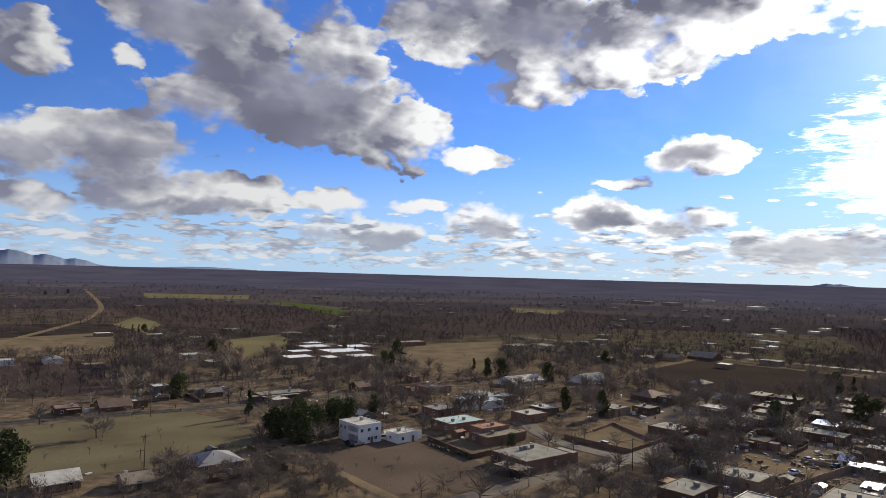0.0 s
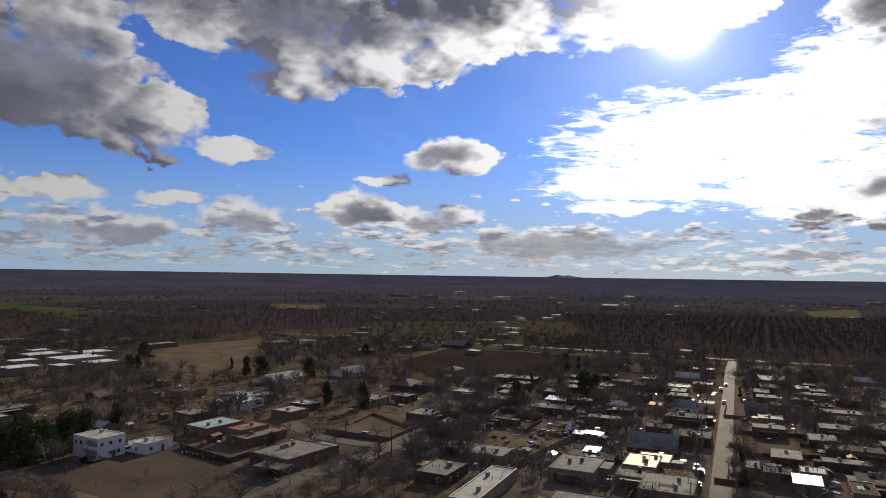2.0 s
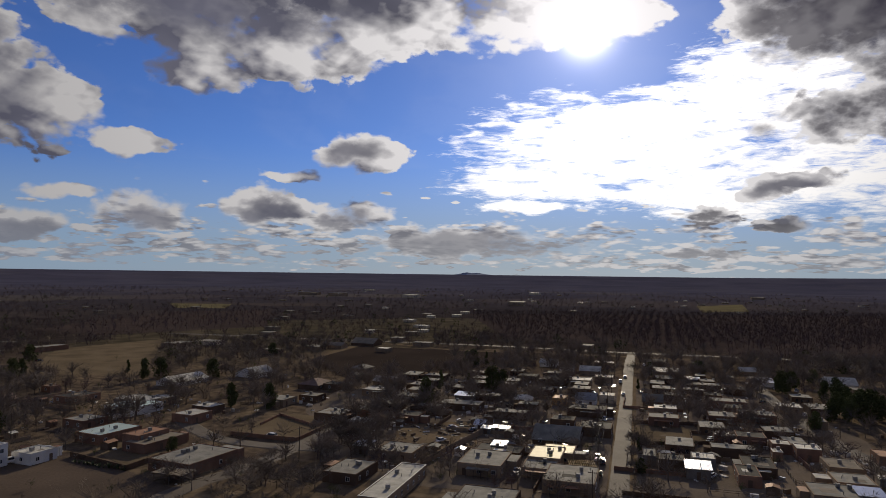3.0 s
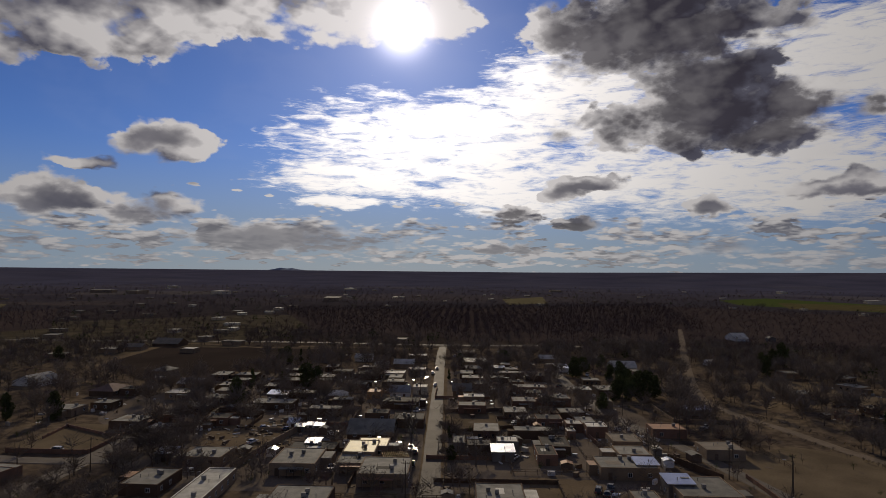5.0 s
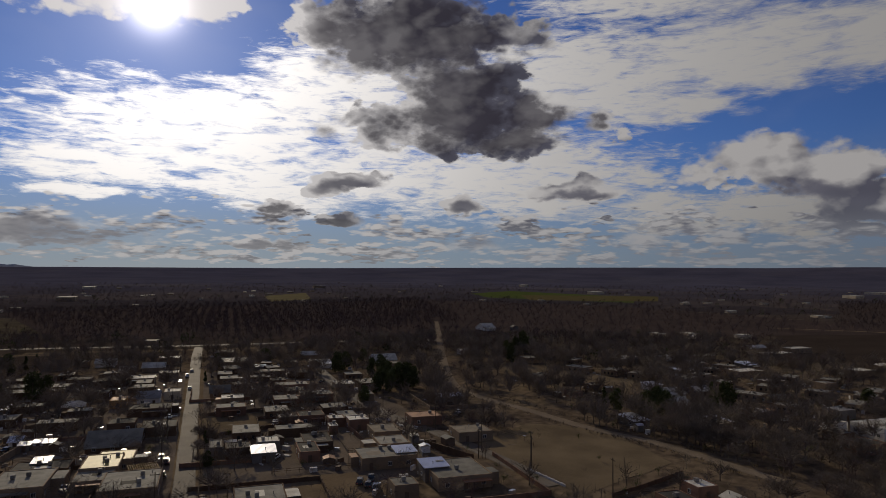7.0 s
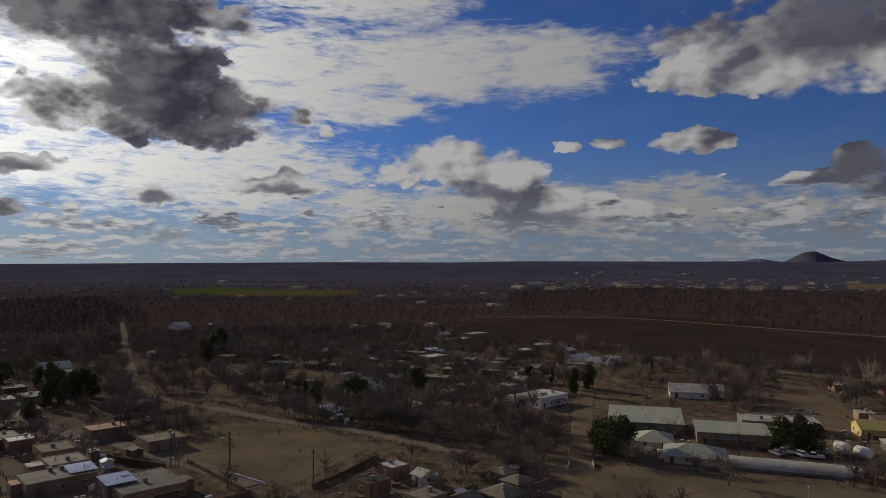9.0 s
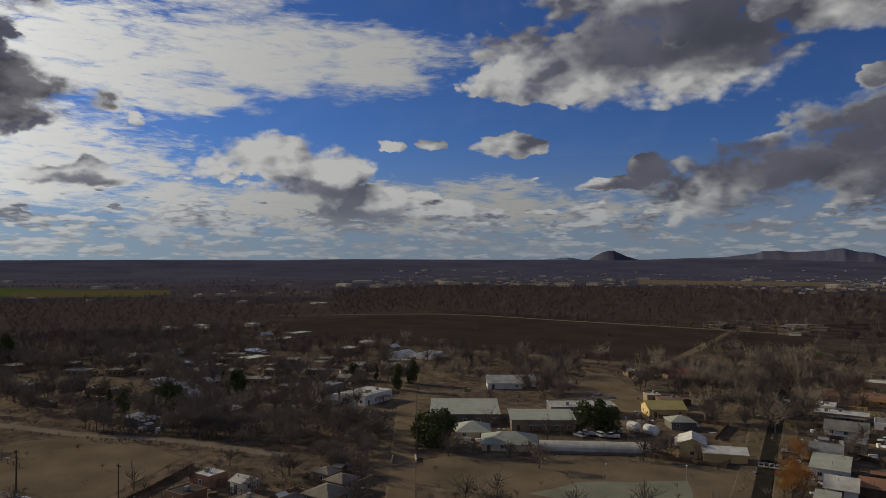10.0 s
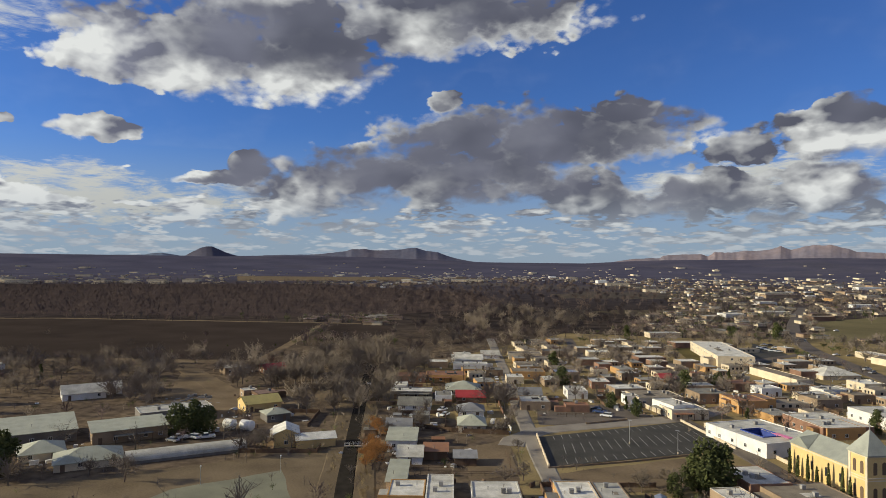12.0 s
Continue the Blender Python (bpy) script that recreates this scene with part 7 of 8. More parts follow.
garden_wall("cream yard wall with flat top", "cream", 1.9, (209.7, -360.8), (147.8, -302.0))
garden_wall("tan yard wall", "cream", 1.7, (146.2, -255.2), (128.9, -243.4))
garden_wall("long cream garden wall", "cream", 1.8, (148.1, -389.3), (120.1, -350.5))
garden_wall("low tan wall round the gravel car park", "tan", 0.8, (140.2, -209.4), (133.5, -225.9))
garden_wall("pale wall along the street", "white", 1.2, (167.1, -195.7), (152.7, -182.4))
garden_wall("tall tan block wall beside the yard", "tan", 2.2, (90.3, 187.9), (129.4, 217.1))
garden_wall("brown adobe wall behind the sandy lot", "brown", 1.4, (194.6, 207.2), (218.3, 191.3))
garden_wall("brown adobe wall in front of the sandy lot", "brown", 1.3, (169.9, 180.8), (201.5, 166.8))
garden_wall("low white wall beside the street", "white", 0.7, (187.8, 69.4), (179.2, 56.7))
garden_wall("rose adobe garden wall", "rose", 1.6, (208.1, 149.9), (193.4, 132.0), (182.4, 119.5))
garden_wall("brown wall along the dirt lot", "brown", 1.2, (177.1, 43.2), (187.2, 38.3), (206.4, 30.7))
garden_wall("dark brown wall behind flat roofs", "brown", 2.0, (197.4, 109.0), (189.8, 88.8))
garden_wall("low concrete bridge parapet", "cream", 0.9, (198.9, -25.4), (204.7, -26.5))
garden_wall("low concrete bridge parapet", "cream", 0.9, (198.5, -32.6), (204.2, -33.2))
garden_wall("dark wooden fence along the lane", "brown", 1.2, (-41.5, 214.5), (-20.1, 183.2))
garden_wall("wooden fence round the paddock", "brown", 1.1, (-158.0, 247.4), (-142.2, 259.3), (-105.3, 279.7))
garden_wall("brown yard wall behind the houses", "brown", 1.5, (186.4, -158.8), (165.4, -166.2), (149.8, -177.5))


# ---- fields and yards ----
patch("yard", EARTH, "light bare earth between the village houses", (314, -374), (335, -469), (235, -523), (164, -607), (78, -518), (15, -276), (38, -182), (81, -135), (102, -128), (156, -182), (211, -177), (276, -231), (305, -337))
patch("yard", DUST, "grey-brown bare earth between adobe houses", (83, 287), (140, 365), (219, 338), (318, 262), (250, 150), (170, 90), (126, 130), (63, 189))
open_land.pop()
patch("lawn", WORN, "dull brown winter grass paddock behind a fence", (-162, 235), (-103, 280), (-66, 252), (-61, 220), (-76, 207), (-102, 187), (-126, 184))
patch("yard", SHADED_SOIL, "bare brown dirt lot beside the white house, darkened as by cloud", (-44, 225), (-16, 248), (-3, 249), (22, 195), (-17, 181))
patch("yard", SAND, "dry grass yard inside adobe walls", (47, 259), (72, 282), (90, 264), (69, 233))
patch("field", TILLED, "tilled brown field with straight edges", (128, 444), (193, 516), (289, 429), (216, 366), (127, 368))
patch("field", GREEN, "narrow green winter crop strip", (-326, 1297), (-278, 1276), (-139, 1031), (-139, 916))
patch("field", YELLOW, "yellow-green grass field by the grove", (-328, 682), (-366, 830), (-287, 698), (-261, 604))
patch("field", SAND, "dry tan pasture with fence lines", (-349, 514), (-291, 606), (-217, 458), (-282, 417))
patch("field", YELLOW, "yellow winter grass strip beside a lane", (-178, 566), (-147, 631), (-117, 528), (-128, 444))
patch("field", YELLOW, "thin yellow grass strip far off", (-675, 1541), (-451, 1585), (-389, 1369), (-574, 1311))
patch("field", YELLOW, "pale yellow field among orchards", (127, 1319), (227, 1268), (191, 1121), (120, 1153))
patch("field", SAND, "dry playing field behind the school", (-20, 573), (56, 626), (28, 412), (-33, 443))
patch("yard", SAND, "dry grass lot round the rose adobe house", (2, 253), (17, 258), (23, 230), (11, 220))
patch("yard", SAND, "large bare tan dirt lot by the canal", (209, 96), (246, 92), (251, 64), (217, 35), (176, 50), (182, 65))
patch("field", SAND, "golden dry grass strip between bare trees", (404, 169), (370, 79), (324, 72), (364, 152))
patch("field", GREEN, "far green and yellow crop strip", (1531, 726), (1793, 725), (1550, 327), (1274, 273), (1333, 591))
patch("field", YELLOW, "far pale yellow field", (1114, 1016), (1306, 1060), (1044, 833), (926, 830))
patch("field", OLIVE, "far olive field strip", (1512, 588), (1630, 293), (1361, 245), (1264, 471))
patch("field", TILLED, "broad dark ploughed field with pale tracks", (783, 33), (776, -156), (534, -365), (360, -203), (472, -95), (504, 0))
patch("field", TILLED, "dark ploughed field beyond the track", (514, -363), (478, -406), (391, -327), (426, -286))
patch("field", YELLOW, "dry yellow field beside the highway", (231, -746), (193, -987), (116, -628), (166, -563))
patch("lawn", OLIVE, "winter grass park beside the long building", (234, -457), (215, -469), (167, -396), (175, -368))
patch("field", SAND, "distant pale tan airfield grass", (2381, -1240), (1961, -1720), (1570, -1471), (1841, -959))
patch("yard", SAND, "dry tan dirt bank below the vaulted shed", (193, -14), (203, -42), (188, -83), (175, -127), (148, -109), (136, -92), (174, -36))
patch("court", COURT, "cracked pale green-grey concrete court", (166, -56), (172, -72), (167, -101), (138, -87))
patch("yard", DIRT, "brown bare yard behind the houses", (149, -155), (145, -172), (119, -147), (125, -132))
patch("yard", DIRT, "brown dirt strip beside the car park", (115, -150), (96, -195), (80, -172), (101, -141))
patch("car_yard", ROADWAY, "gravel car park with kerbs", (172, -220), (152, -250), (130, -239), (130, -228), (151, -196))
patch("car_yard", ASPHALT, "asphalt yard full of parked cars", (202, -516), (161, -469), (153, -426), (161, -406))
patch("yard", DIRT, "packed dirt yard between the sheds", (221, -80), (248, -191), (285, -149), (383, -169), (292, -121), (231, -68))
patch("yard", SAND, "dry sandy lot across the street", (193, 206), (215, 191), (196, 172), (172, 183))
patch("yard", DIRT, "dirt yard with scattered scrap", (105, 241), (138, 238), (118, 202), (99, 192), (91, 214))
patch("yard", DIRT, "bare dirt car yard between flat roofs", (151, 127), (163, 113), (147, 88), (129, 109))
# ---- roads and tracks ----
road("road", ROADWAY, 5.2, "straight pale street between the house blocks", (96, 108), (125, 140), (284, 310), (332, 361), (362, 392))
road("track", DIRT, 1.6, "light gravel verge along the street", (123, 141), (280, 311))
road("track", DIRT, 1.4, "light gravel verge along the street", (128, 138), (287, 308))
road("road", ROADWAY, 7, "straight road before the pecan orchard", (67, 684), (178, 587), (292, 486), (362, 408), (452, 326), (491, 281), (530, 194))
road("track", DIRT, 9, "pale dirt strip along the orchard road", (276, 461), (344, 388), (404, 334))
road("road", ROADWAY, 6, "paved street past the walled yards", (-26, 152), (8, 181), (28, 199), (47, 211), (70, 235), (89, 258), (115, 291))
road("track", DIRT, 3.2, "pale lane with low kerb", (-52, 230), (-48, 224), (-12, 179), (3, 154))
road("road", ASPHALT, 5, "narrow dark road along a wooded lot", (-180, 225), (-159, 249), (-106, 282), (-77, 304), (-23, 346))
road("track", DIRT, 6, "pale winding farm road", (-887, 1690), (-512, 1022), (-397, 770), (-365, 667), (-310, 447))
road("track", DIRT, 4, "pale farm track", (-207, 623), (-123, 437), (-100, 391))
road("track", DIRT, 5, "pale farm road by the tilled field", (79, 399), (123, 441), (194, 523), (223, 523), (248, 472), (283, 438))
road("road", ROADWAY, 6, "street in front of the adobe yards", (33, 286), (38, 256), (46, 240), (63, 224), (71, 220))
road("track", LANE, 4.2, "curving pale dirt canal road", (678, 364), (536, 285), (402, 211), (310, 156), (282, 124), (272, 105), (249, 68), (241, 46), (228, 26), (213, 5))
road("road", ROADWAY, 5, "street running diagonally past flat roofs", (345, 274), (284, 211), (237, 153), (215, 113), (194, 80), (179, 59))
road("road", DIRT, 7, "wide pale dusty street leading to the bridge", (409, -68), (317, -49), (279, -42), (212, -31), (163, -23))
road("road", CONCRETE, 5, "pale street beside the car park", (348, -390), (264, -305), (184, -223), (135, -173), (96, -135))
road("road", CONCRETE, 8, "pale street between the two car parks", (140, -167), (146, -189), (122, -245), (118, -277), (113, -320))
road("road", ROADWAY, 6, "street along the white walled building", (121, -242), (90, -217), (67, -197), (46, -180))
road("road", ROADWAY, 6, "street through the adobe quarter", (309, -436), (224, -335), (166, -281), (123, -241))
road("road", ROADWAY, 10, "highway curving out of the village", (324, -1000), (238, -709), (174, -538), (122, -451), (68, -370))
road("road", ROADWAY, 6, "street past the long tan building", (219, -357), (191, -372), (169, -407), (152, -492))
road("track", DIRT, 6, "pale dirt track between dark fields", (341, -185), (363, -206), (533, -367))
road("track", DIRT, 6, "pale dirt track along the field edge", (789, 33), (776, -156), (657, -272), (512, -393))
road("track", DIRT, 3, "narrow dirt drive with a low bank", (383, -159), (323, -147), (268, -134))
road("track", DIRT, 6, "dirt road along the sheds", (452, -91), (420, -141), (351, -190))
road("track", SAND, 5, "dry grassy canal bank", (286, -232), (234, -186), (171, -134), (134, -104), (110, -84))
road("track", SAND, 5, "dry grassy canal bank", (293, -225), (241, -179), (177, -127), (140, -97), (115, -78))
road("ditch", WATER, 4.2, "dark water in the irrigation canal", (314, -249), (237, -183), (174, -130), (137, -100), (112, -81))
# ---- smaller houses on the free lots of the blocks ----
def infill(seed, turn, step, most, walls, roofs, *poly):
    rng = random.Random(seed)
    poly = list(poly)
    cx, cy = sum(p[0] for p in poly) / len(poly), sum(p[1] for p in poly) / len(poly)
    ca, sa = math.cos(radians(turn)), math.sin(radians(turn))
    spots = [(i, k) for i in range(-24, 25) for k in range(-24, 25)]
    rng.shuffle(spots)
    made, far_walls, far_roofs, far_holes = 0, Shape(), Shape(), Shape()
    for i, k in spots:
        u, v = i * step + rng.gauss(0, 1.5), k * step * 1.15 + rng.gauss(0, 2)
        x, y = cx + u * ca - v * sa, cy + u * sa + v * ca
        if made >= most or not inside(x, y, poly) or not free(x, y, 5.0, 9.0) or any(inside(x, y, q) for q in open_land[1:]):
            continue
        made += 1
        if math.hypot(x, y) > 240:
            w, d, h = rng.uniform(4, 7), rng.uniform(3.2, 4.8), rng.uniform(2.6, 3.3)
            m = pose(x, y, 0, 0, 0, turn + rng.choice((0, 90)) + rng.gauss(0, 2))
            far_walls.box(-w, -d, -0.3, w, d, h, m)
            far_walls.box(w + 0.004, -d * 0.6, -0.3, w + rng.uniform(2, 4), d * 0.5, h - 0.6, m)
            far_roofs.box(-w + 0.25, -d + 0.25, h + 0.004, w - 0.25, d - 0.25, h + 0.06, m)
            for q in (-0.5, 0, 0.5):
                far_holes.box(q * w - 0.6, -d - 0.04, 0.9, q * w + 0.6, -d - 0.004, 2.1, m)
                far_holes.box(-w - 0.04, q * d - 0.5, 0.9, -w - 0.004, q * d + 0.5, 2.1, m)
            far_roofs.box(w * 0.2, -0.5, h + 0.064, w * 0.2 + 1, 0.5, h + 0.9, m)
            taken.append((x, y, 0.55 * math.hypot(2 * w, 2 * d)))
            continue
        house(round(x, 1), round(y, 1), rng.uniform(8, 14), rng.uniform(6.5, 9.5), rng.uniform(2.7, 3.4), turn + rng.choice((0, 90, 180)) + rng.gauss(0, 2),
              "flat" if rng.random() < 0.75 else rng.choice(("gable", "hip", "shed")), rng.choice(walls), rng.choice(roofs))
    top = tagged(new("small_houses"), f"small {walls[0]} flat-roofed houses crowding the lots", "houses", kind="stuff")
    part("wall", far_walls, WALL[walls[0]], top)
    part("roof", far_roofs, ROOF[roofs[0]], top)
    part("window", far_holes, GLASS, top)


for seed_, walls_, roofs_ in ((71, ("tan", "ochre"), ("white", "tan")), (74, ("cream", "white"), ("tan", "grey")), (75, ("ochre", "tan"), ("grey", "white"))):
    infill(seed_, -128, 16, 27, walls_, roofs_, (168, -219), (140, -250), (100, -240), (60, -300), (70, -470), (150, -500), (310, -420), (300, -290), (255, -254))
infill(72, 46, 17, 34, ("brown", "tan", "rose", "grey"), ("grey", "dark", "tan", "white", "rust"), (140, 350), (95, 215), (140, 150), (215, 120), (290, 190), (330, 260), (250, 340))
infill(73, -102, 20, 26, ("tan", "brown", "grey", "white"), ("grey", "white", "tan", "dark"), (300, 120), (290, 20), (330, -40), (420, -60), (470, 40), (420, 130))
# ---- orchards: outline, then spacing ----
orchard(9.5, "dense leafless pecan orchard in rows", (503, 889), (1163, 665), (649, 311), (506, 364), (418, 451), (337, 522))
orchard(13, "leafless brown orchard", (-469, 941), (-270, 1078), (-124, 923), (-147, 631), (-280, 701))
orchard(13, "leafless brown orchard in rows", (-52, 765), (99, 1030), (254, 1074), (168, 735), (10, 683))
orchard(15, "leafless brown orchard", (1149, 642), (1134, 279), (930, 3), (815, -133), (652, 77), (573, 320))
orchard(14, "leafless orchard beyond the fields, darkened as by cloud", (1472, -62), (1839, -367), (1475, -987), (866, -942), (572, -677), (583, -418), (840, -168), (826, -35))
orchard(12, "dense leafless pecan orchard in rows", (584, 723), (761, 438), (508, 292), (402, 426))
orchard(9, "young leafless orchard trees in rows", (-261, 405), (-196, 420), (-144, 310), (-189, 296))
# ---- bare trees: outline, then count ----
grove(27, 0.91, 1.56, "bare", (-196, 420), (-159, 429), (-114, 308), (-138, 297))
grove(37, 0.78, 1.3, "bare", (-123, 393), (-14, 415), (-14, 344), (-95, 331))
grove(78, 0.52, 0.91, "bare", (-88, 203), (-38, 215), (-19, 171), (-70, 163))
grove(17, 0.78, 1.43, "bare", (116, 353), (252, 393), (182, 284), (98, 263))
grove(34, 0.65, 1.17, "bare", (50, 510), (180, 523), (122, 371), (50, 359))
grove(24, 0.91, 1.56, "bare", (86, 262), (109, 265), (81, 204), (59, 202))
grove(12, 0.91, 1.56, "bare", (-58, 324), (-17, 347), (-13, 279), (-40, 275))
grove(3, 0.91, 1.56, "bare", (-100, 273), (-92, 274), (-77, 230), (-84, 229))
grove(7, 0.91, 1.56, "bare", (-123, 236), (-112, 237), (-105, 223), (-116, 221))
grove(20, 0.65, 1.17, "bare", (-6, 349), (97, 367), (71, 270), (5, 282))
grove(27, 0.65, 1.17, "bare", (107, 313), (218, 284), (174, 206), (80, 211))
grove(27, 0.65, 1.17, "bare", (310, 312), (285, 184), (214, 138), (179, 179))
grove(27, 0.65, 1.17, "bare", (316, 176), (313, 126), (226, 91), (228, 127))
grove(17, 0.65, 1.17, "bare", (214, 11), (212, -27), (180, -23), (197, 10))
grove(8, 0.65, 1.04, "bare", (211, -40), (194, -115), (184, -109), (194, -36))
grove(68, 0.52, 0.91, "bare", (339, -401), (171, -412), (93, -343), (108, -260), (194, -250))
grove(68, 0.78, 1.3, "bare", (437, -953), (374, -1656), (207, -914), (263, -633))
grove(17, 0.65, 1.04, "bare", (330, -99), (298, -156), (242, -127), (259, -95))
grove(10, 0.78, 1.17, "bare", (38, 205), (55, 207), (47, 177), (32, 175))
grove(75, 0.91, 1.56, "bare", (147, 432), (368, 423), (228, 262), (90, 264))
grove(68, 0.91, 1.56, "bare", (334, 360), (478, 274), (360, 206), (251, 270))
grove(17, 0.52, 1.04, "bare", (88, 259), (182, 237), (127, 150), (76, 174))
grove(24, 0.52, 1.04, "bare", (253, 269), (315, 243), (192, 121), (137, 146))
grove(7, 0.52, 0.78, "bare", (184, 201), (187, 200), (140, 150), (138, 151))
grove(187, 0.91, 1.56, "bare", (486, 337), (630, 60), (331, 32), (290, 115), (285, 184))
grove(37, 0.91, 1.56, "bare", (266, 105), (277, 27), (238, 23), (241, 57))
grove(119, 0.91, 1.56, "bare", (424, 204), (534, -87), (317, -52), (306, 1), (289, 128))
grove(54, 0.91, 1.56, "bare", (308, 39), (279, -36), (212, -26), (222, 28))
grove(51, 0.91, 1.56, "bare", (440, -89), (362, -193), (317, -213), (261, -175), (340, -69))
grove(102, 1.04, 1.56, "pale", (276, -158), (335, -225), (370, -309), (168, -136), (188, -136))
grove(119, 1.17, 1.69, "pale", (556, -615), (410, -635), (310, -434), (296, -252))
grove(37, 0.65, 1.17, "pale", (313, -249), (292, -274), (132, -120), (140, -111))
grove(31, 0.52, 0.91, "bare", (292, -274), (245, -407), (125, -272), (167, -226))
grove(68, 0.65, 1.17, "bare", (403, -669), (266, -1178), (89, -390), (158, -313))
grove(17, 0.65, 1.04, "bare", (201, -223), (188, -238), (109, -138), (115, -132))
grove(1, 1.17, 1.3, "bare", (190, -64), (187, -67), (180, -65), (183, -62))
grove(1, 1.17, 1.3, "bare", (185, -80), (182, -83), (175, -80), (178, -77))
grove(3, 0.91, 1.17, "pale", (96, -165), (88, -174), (81, -162), (89, -153))
grove(8, 0.78, 1.04, "russet", (166, -129), (163, -133), (139, -113), (141, -110))
grove(3, 0.78, 1.04, "russet", (191, -151), (187, -155), (167, -138), (170, -135))
dark_wood(760, "dense leafless bosque below the town, darkened as by cloud", (1274, -1081), (1369, -1850), (656, -1247), (421, -821), (324, -519), (308, -403), (321, -356), (305, -259))
# ---- evergreens ----
evergreen(-112, 180, 14)
evergreen(-48, 235, 13, 3)
evergreen(-44, 244, 12, 0)
evergreen(-38, 249, 13, 3)
evergreen(-54, 243, 11, 3)
evergreen(-44, 230, 10)
evergreen(-58, 239, 11, 0)
evergreen(-51, 250, 13, 3)
evergreen(-33, 252, 11)
evergreen(-76, 274, 11)
evergreen(-32, 497, 11)
evergreen(-69, 488, 8)
evergreen(-61, 483, 8)
evergreen(-36, 429, 10)
evergreen(-32, 435, 9)
evergreen(20, 422, 10)
evergreen(27, 400, 10)
evergreen(35, 402, 11)
evergreen(61, 392, 10)
evergreen(116, 485, 9)
evergreen(69, 294, 11)
evergreen(-157, 469, 11)
evergreen(-269, 607, 8)
evergreen(-279, 617, 7)
evergreen(-267, 614, 8)
evergreen(55, 304, 10)
evergreen(25, 236, 5)
evergreen(-118, 311, 11)
evergreen(-118, 307, 10)
evergreen(132, 271, 13)
evergreen(221, 384, 10)
evergreen(239, 387, 10)
evergreen(226, 376, 11)
evergreen(216, 383, 10)
evergreen(-780, 1378, 9)
evergreen(-766, 1394, 9)
evergreen(-764, 1312, 9)
evergreen(-27, 283, 9)
evergreen(181, 296, 12)
evergreen(186, 293, 11)
evergreen(157, 305, 11)
evergreen(170, 300, 11)
evergreen(322, 290, 9)
evergreen(293, 302, 9)
evergreen(146, 154, 5)
evergreen(164, 174, 5)
evergreen(326, 235, 11)
evergreen(314, 231, 11)
evergreen(250, 170, 8)
evergreen(271, 177, 9)
evergreen(278, 174, 10)
evergreen(333, 215, 10)
evergreen(312, 207, 10)
evergreen(306, 195, 11)
evergreen(298, 184, 10)
evergreen(253, 269, 7)
evergreen(362, 247, 8)
evergreen(432, 171, 13)
evergreen(404, 163, 11)
evergreen(427, 176, 10)
evergreen(321, 292, 9)
evergreen(284, 169, 13)
evergreen(288, 176, 12)
evergreen(282, 182, 11)
evergreen(293, 170, 11)
evergreen(299, 188, 11)
evergreen(291, 75, 9)
evergreen(284, 68, 9)
evergreen(457, 175, 14)
evergreen(319, 35, 12)
evergreen(312, 29, 12)
evergreen(288, 52, 11)
evergreen(288, 49, 10)
evergreen(346, -25, 9)
evergreen(342, -36, 9)
evergreen(314, -43, 11)
evergreen(328, -52, 11)
evergreen(213, -41, 13, 3)
evergreen(216, -45, 12, 0)
evergreen(218, -38, 10, 3)
evergreen(224, -96, 10, 3)
evergreen(221, -100, 11, 0)
evergreen(219, -104, 10, 3)
evergreen(285, 56, 10)
evergreen(364, -90, 9)
evergreen(77, -169, 13, 3)
evergreen(74, -170, 12, 0)
evergreen(80, -169, 10, 3)
evergreen(275, -464, 11)
evergreen(229, -549, 9)
evergreen(235, -554, 8)
evergreen(198, -554, 13)
evergreen(147, -298, 9)
evergreen(143, -241, 7)
evergreen(135, -235, 7)
evergreen(150, -241, 7)
evergreen(193, -268, 10)
evergreen(99, -249, 8)
evergreen(212, -882, 10)
evergreen(228, -308, 9)
evergreen(138, -313, 8)
evergreen(137, -323, 9)
evergreen(82, -161, 6)
evergreen(64, -271, 8)


# ---- far woods, hedges and the distant town ----
for (sort_, tall), spots_ in crowd.items():
    tuft_block(random.Random(31), spots_, 12.5 if tall else 8.5, "woods", {"bare": "leafless grey-brown trees among the houses", "pale": "leafless pale ochre cottonwoods along the canal", "russet": "trees with dry russet leaves"}[sort_],
               {"bare": TWIG, "pale": TWIG_WARM, "russet": RUSSET}[sort_], "trees", 56)


def far_woods():
    rng = random.Random(5)
    spots = []
    while len(spots) < 12500:
        a, r = rng.uniform(-42, 178), 480 * math.exp(rng.uniform(0, 1.75))
        x, y = r * math.sin(radians(a)), r * math.cos(radians(a))
        thin = noise.noise((x * 0.006, y * 0.006, 1.0)) + 0.5 * noise.noise((x * 0.02, y * 0.02, 4.0))
        if thin < 0.0 and rng.random() < 0.75:
            continue
        if any(inside(x, y, p) for p in open_land) or not free(x, y):
            continue
        spots.append((x, y, land_height(a, r)))
    tuft_block(rng, spots[:9200], 9, "far_woods", "scattered leafless trees across the valley", TWIG_DARK, "trees", 7, 0.02)
    tuft_block(rng, spots[9200:], 8, "far_woods", "leafless tree lines between far fields", TWIG_WARM, "trees", 7, 0.02)


far_woods()


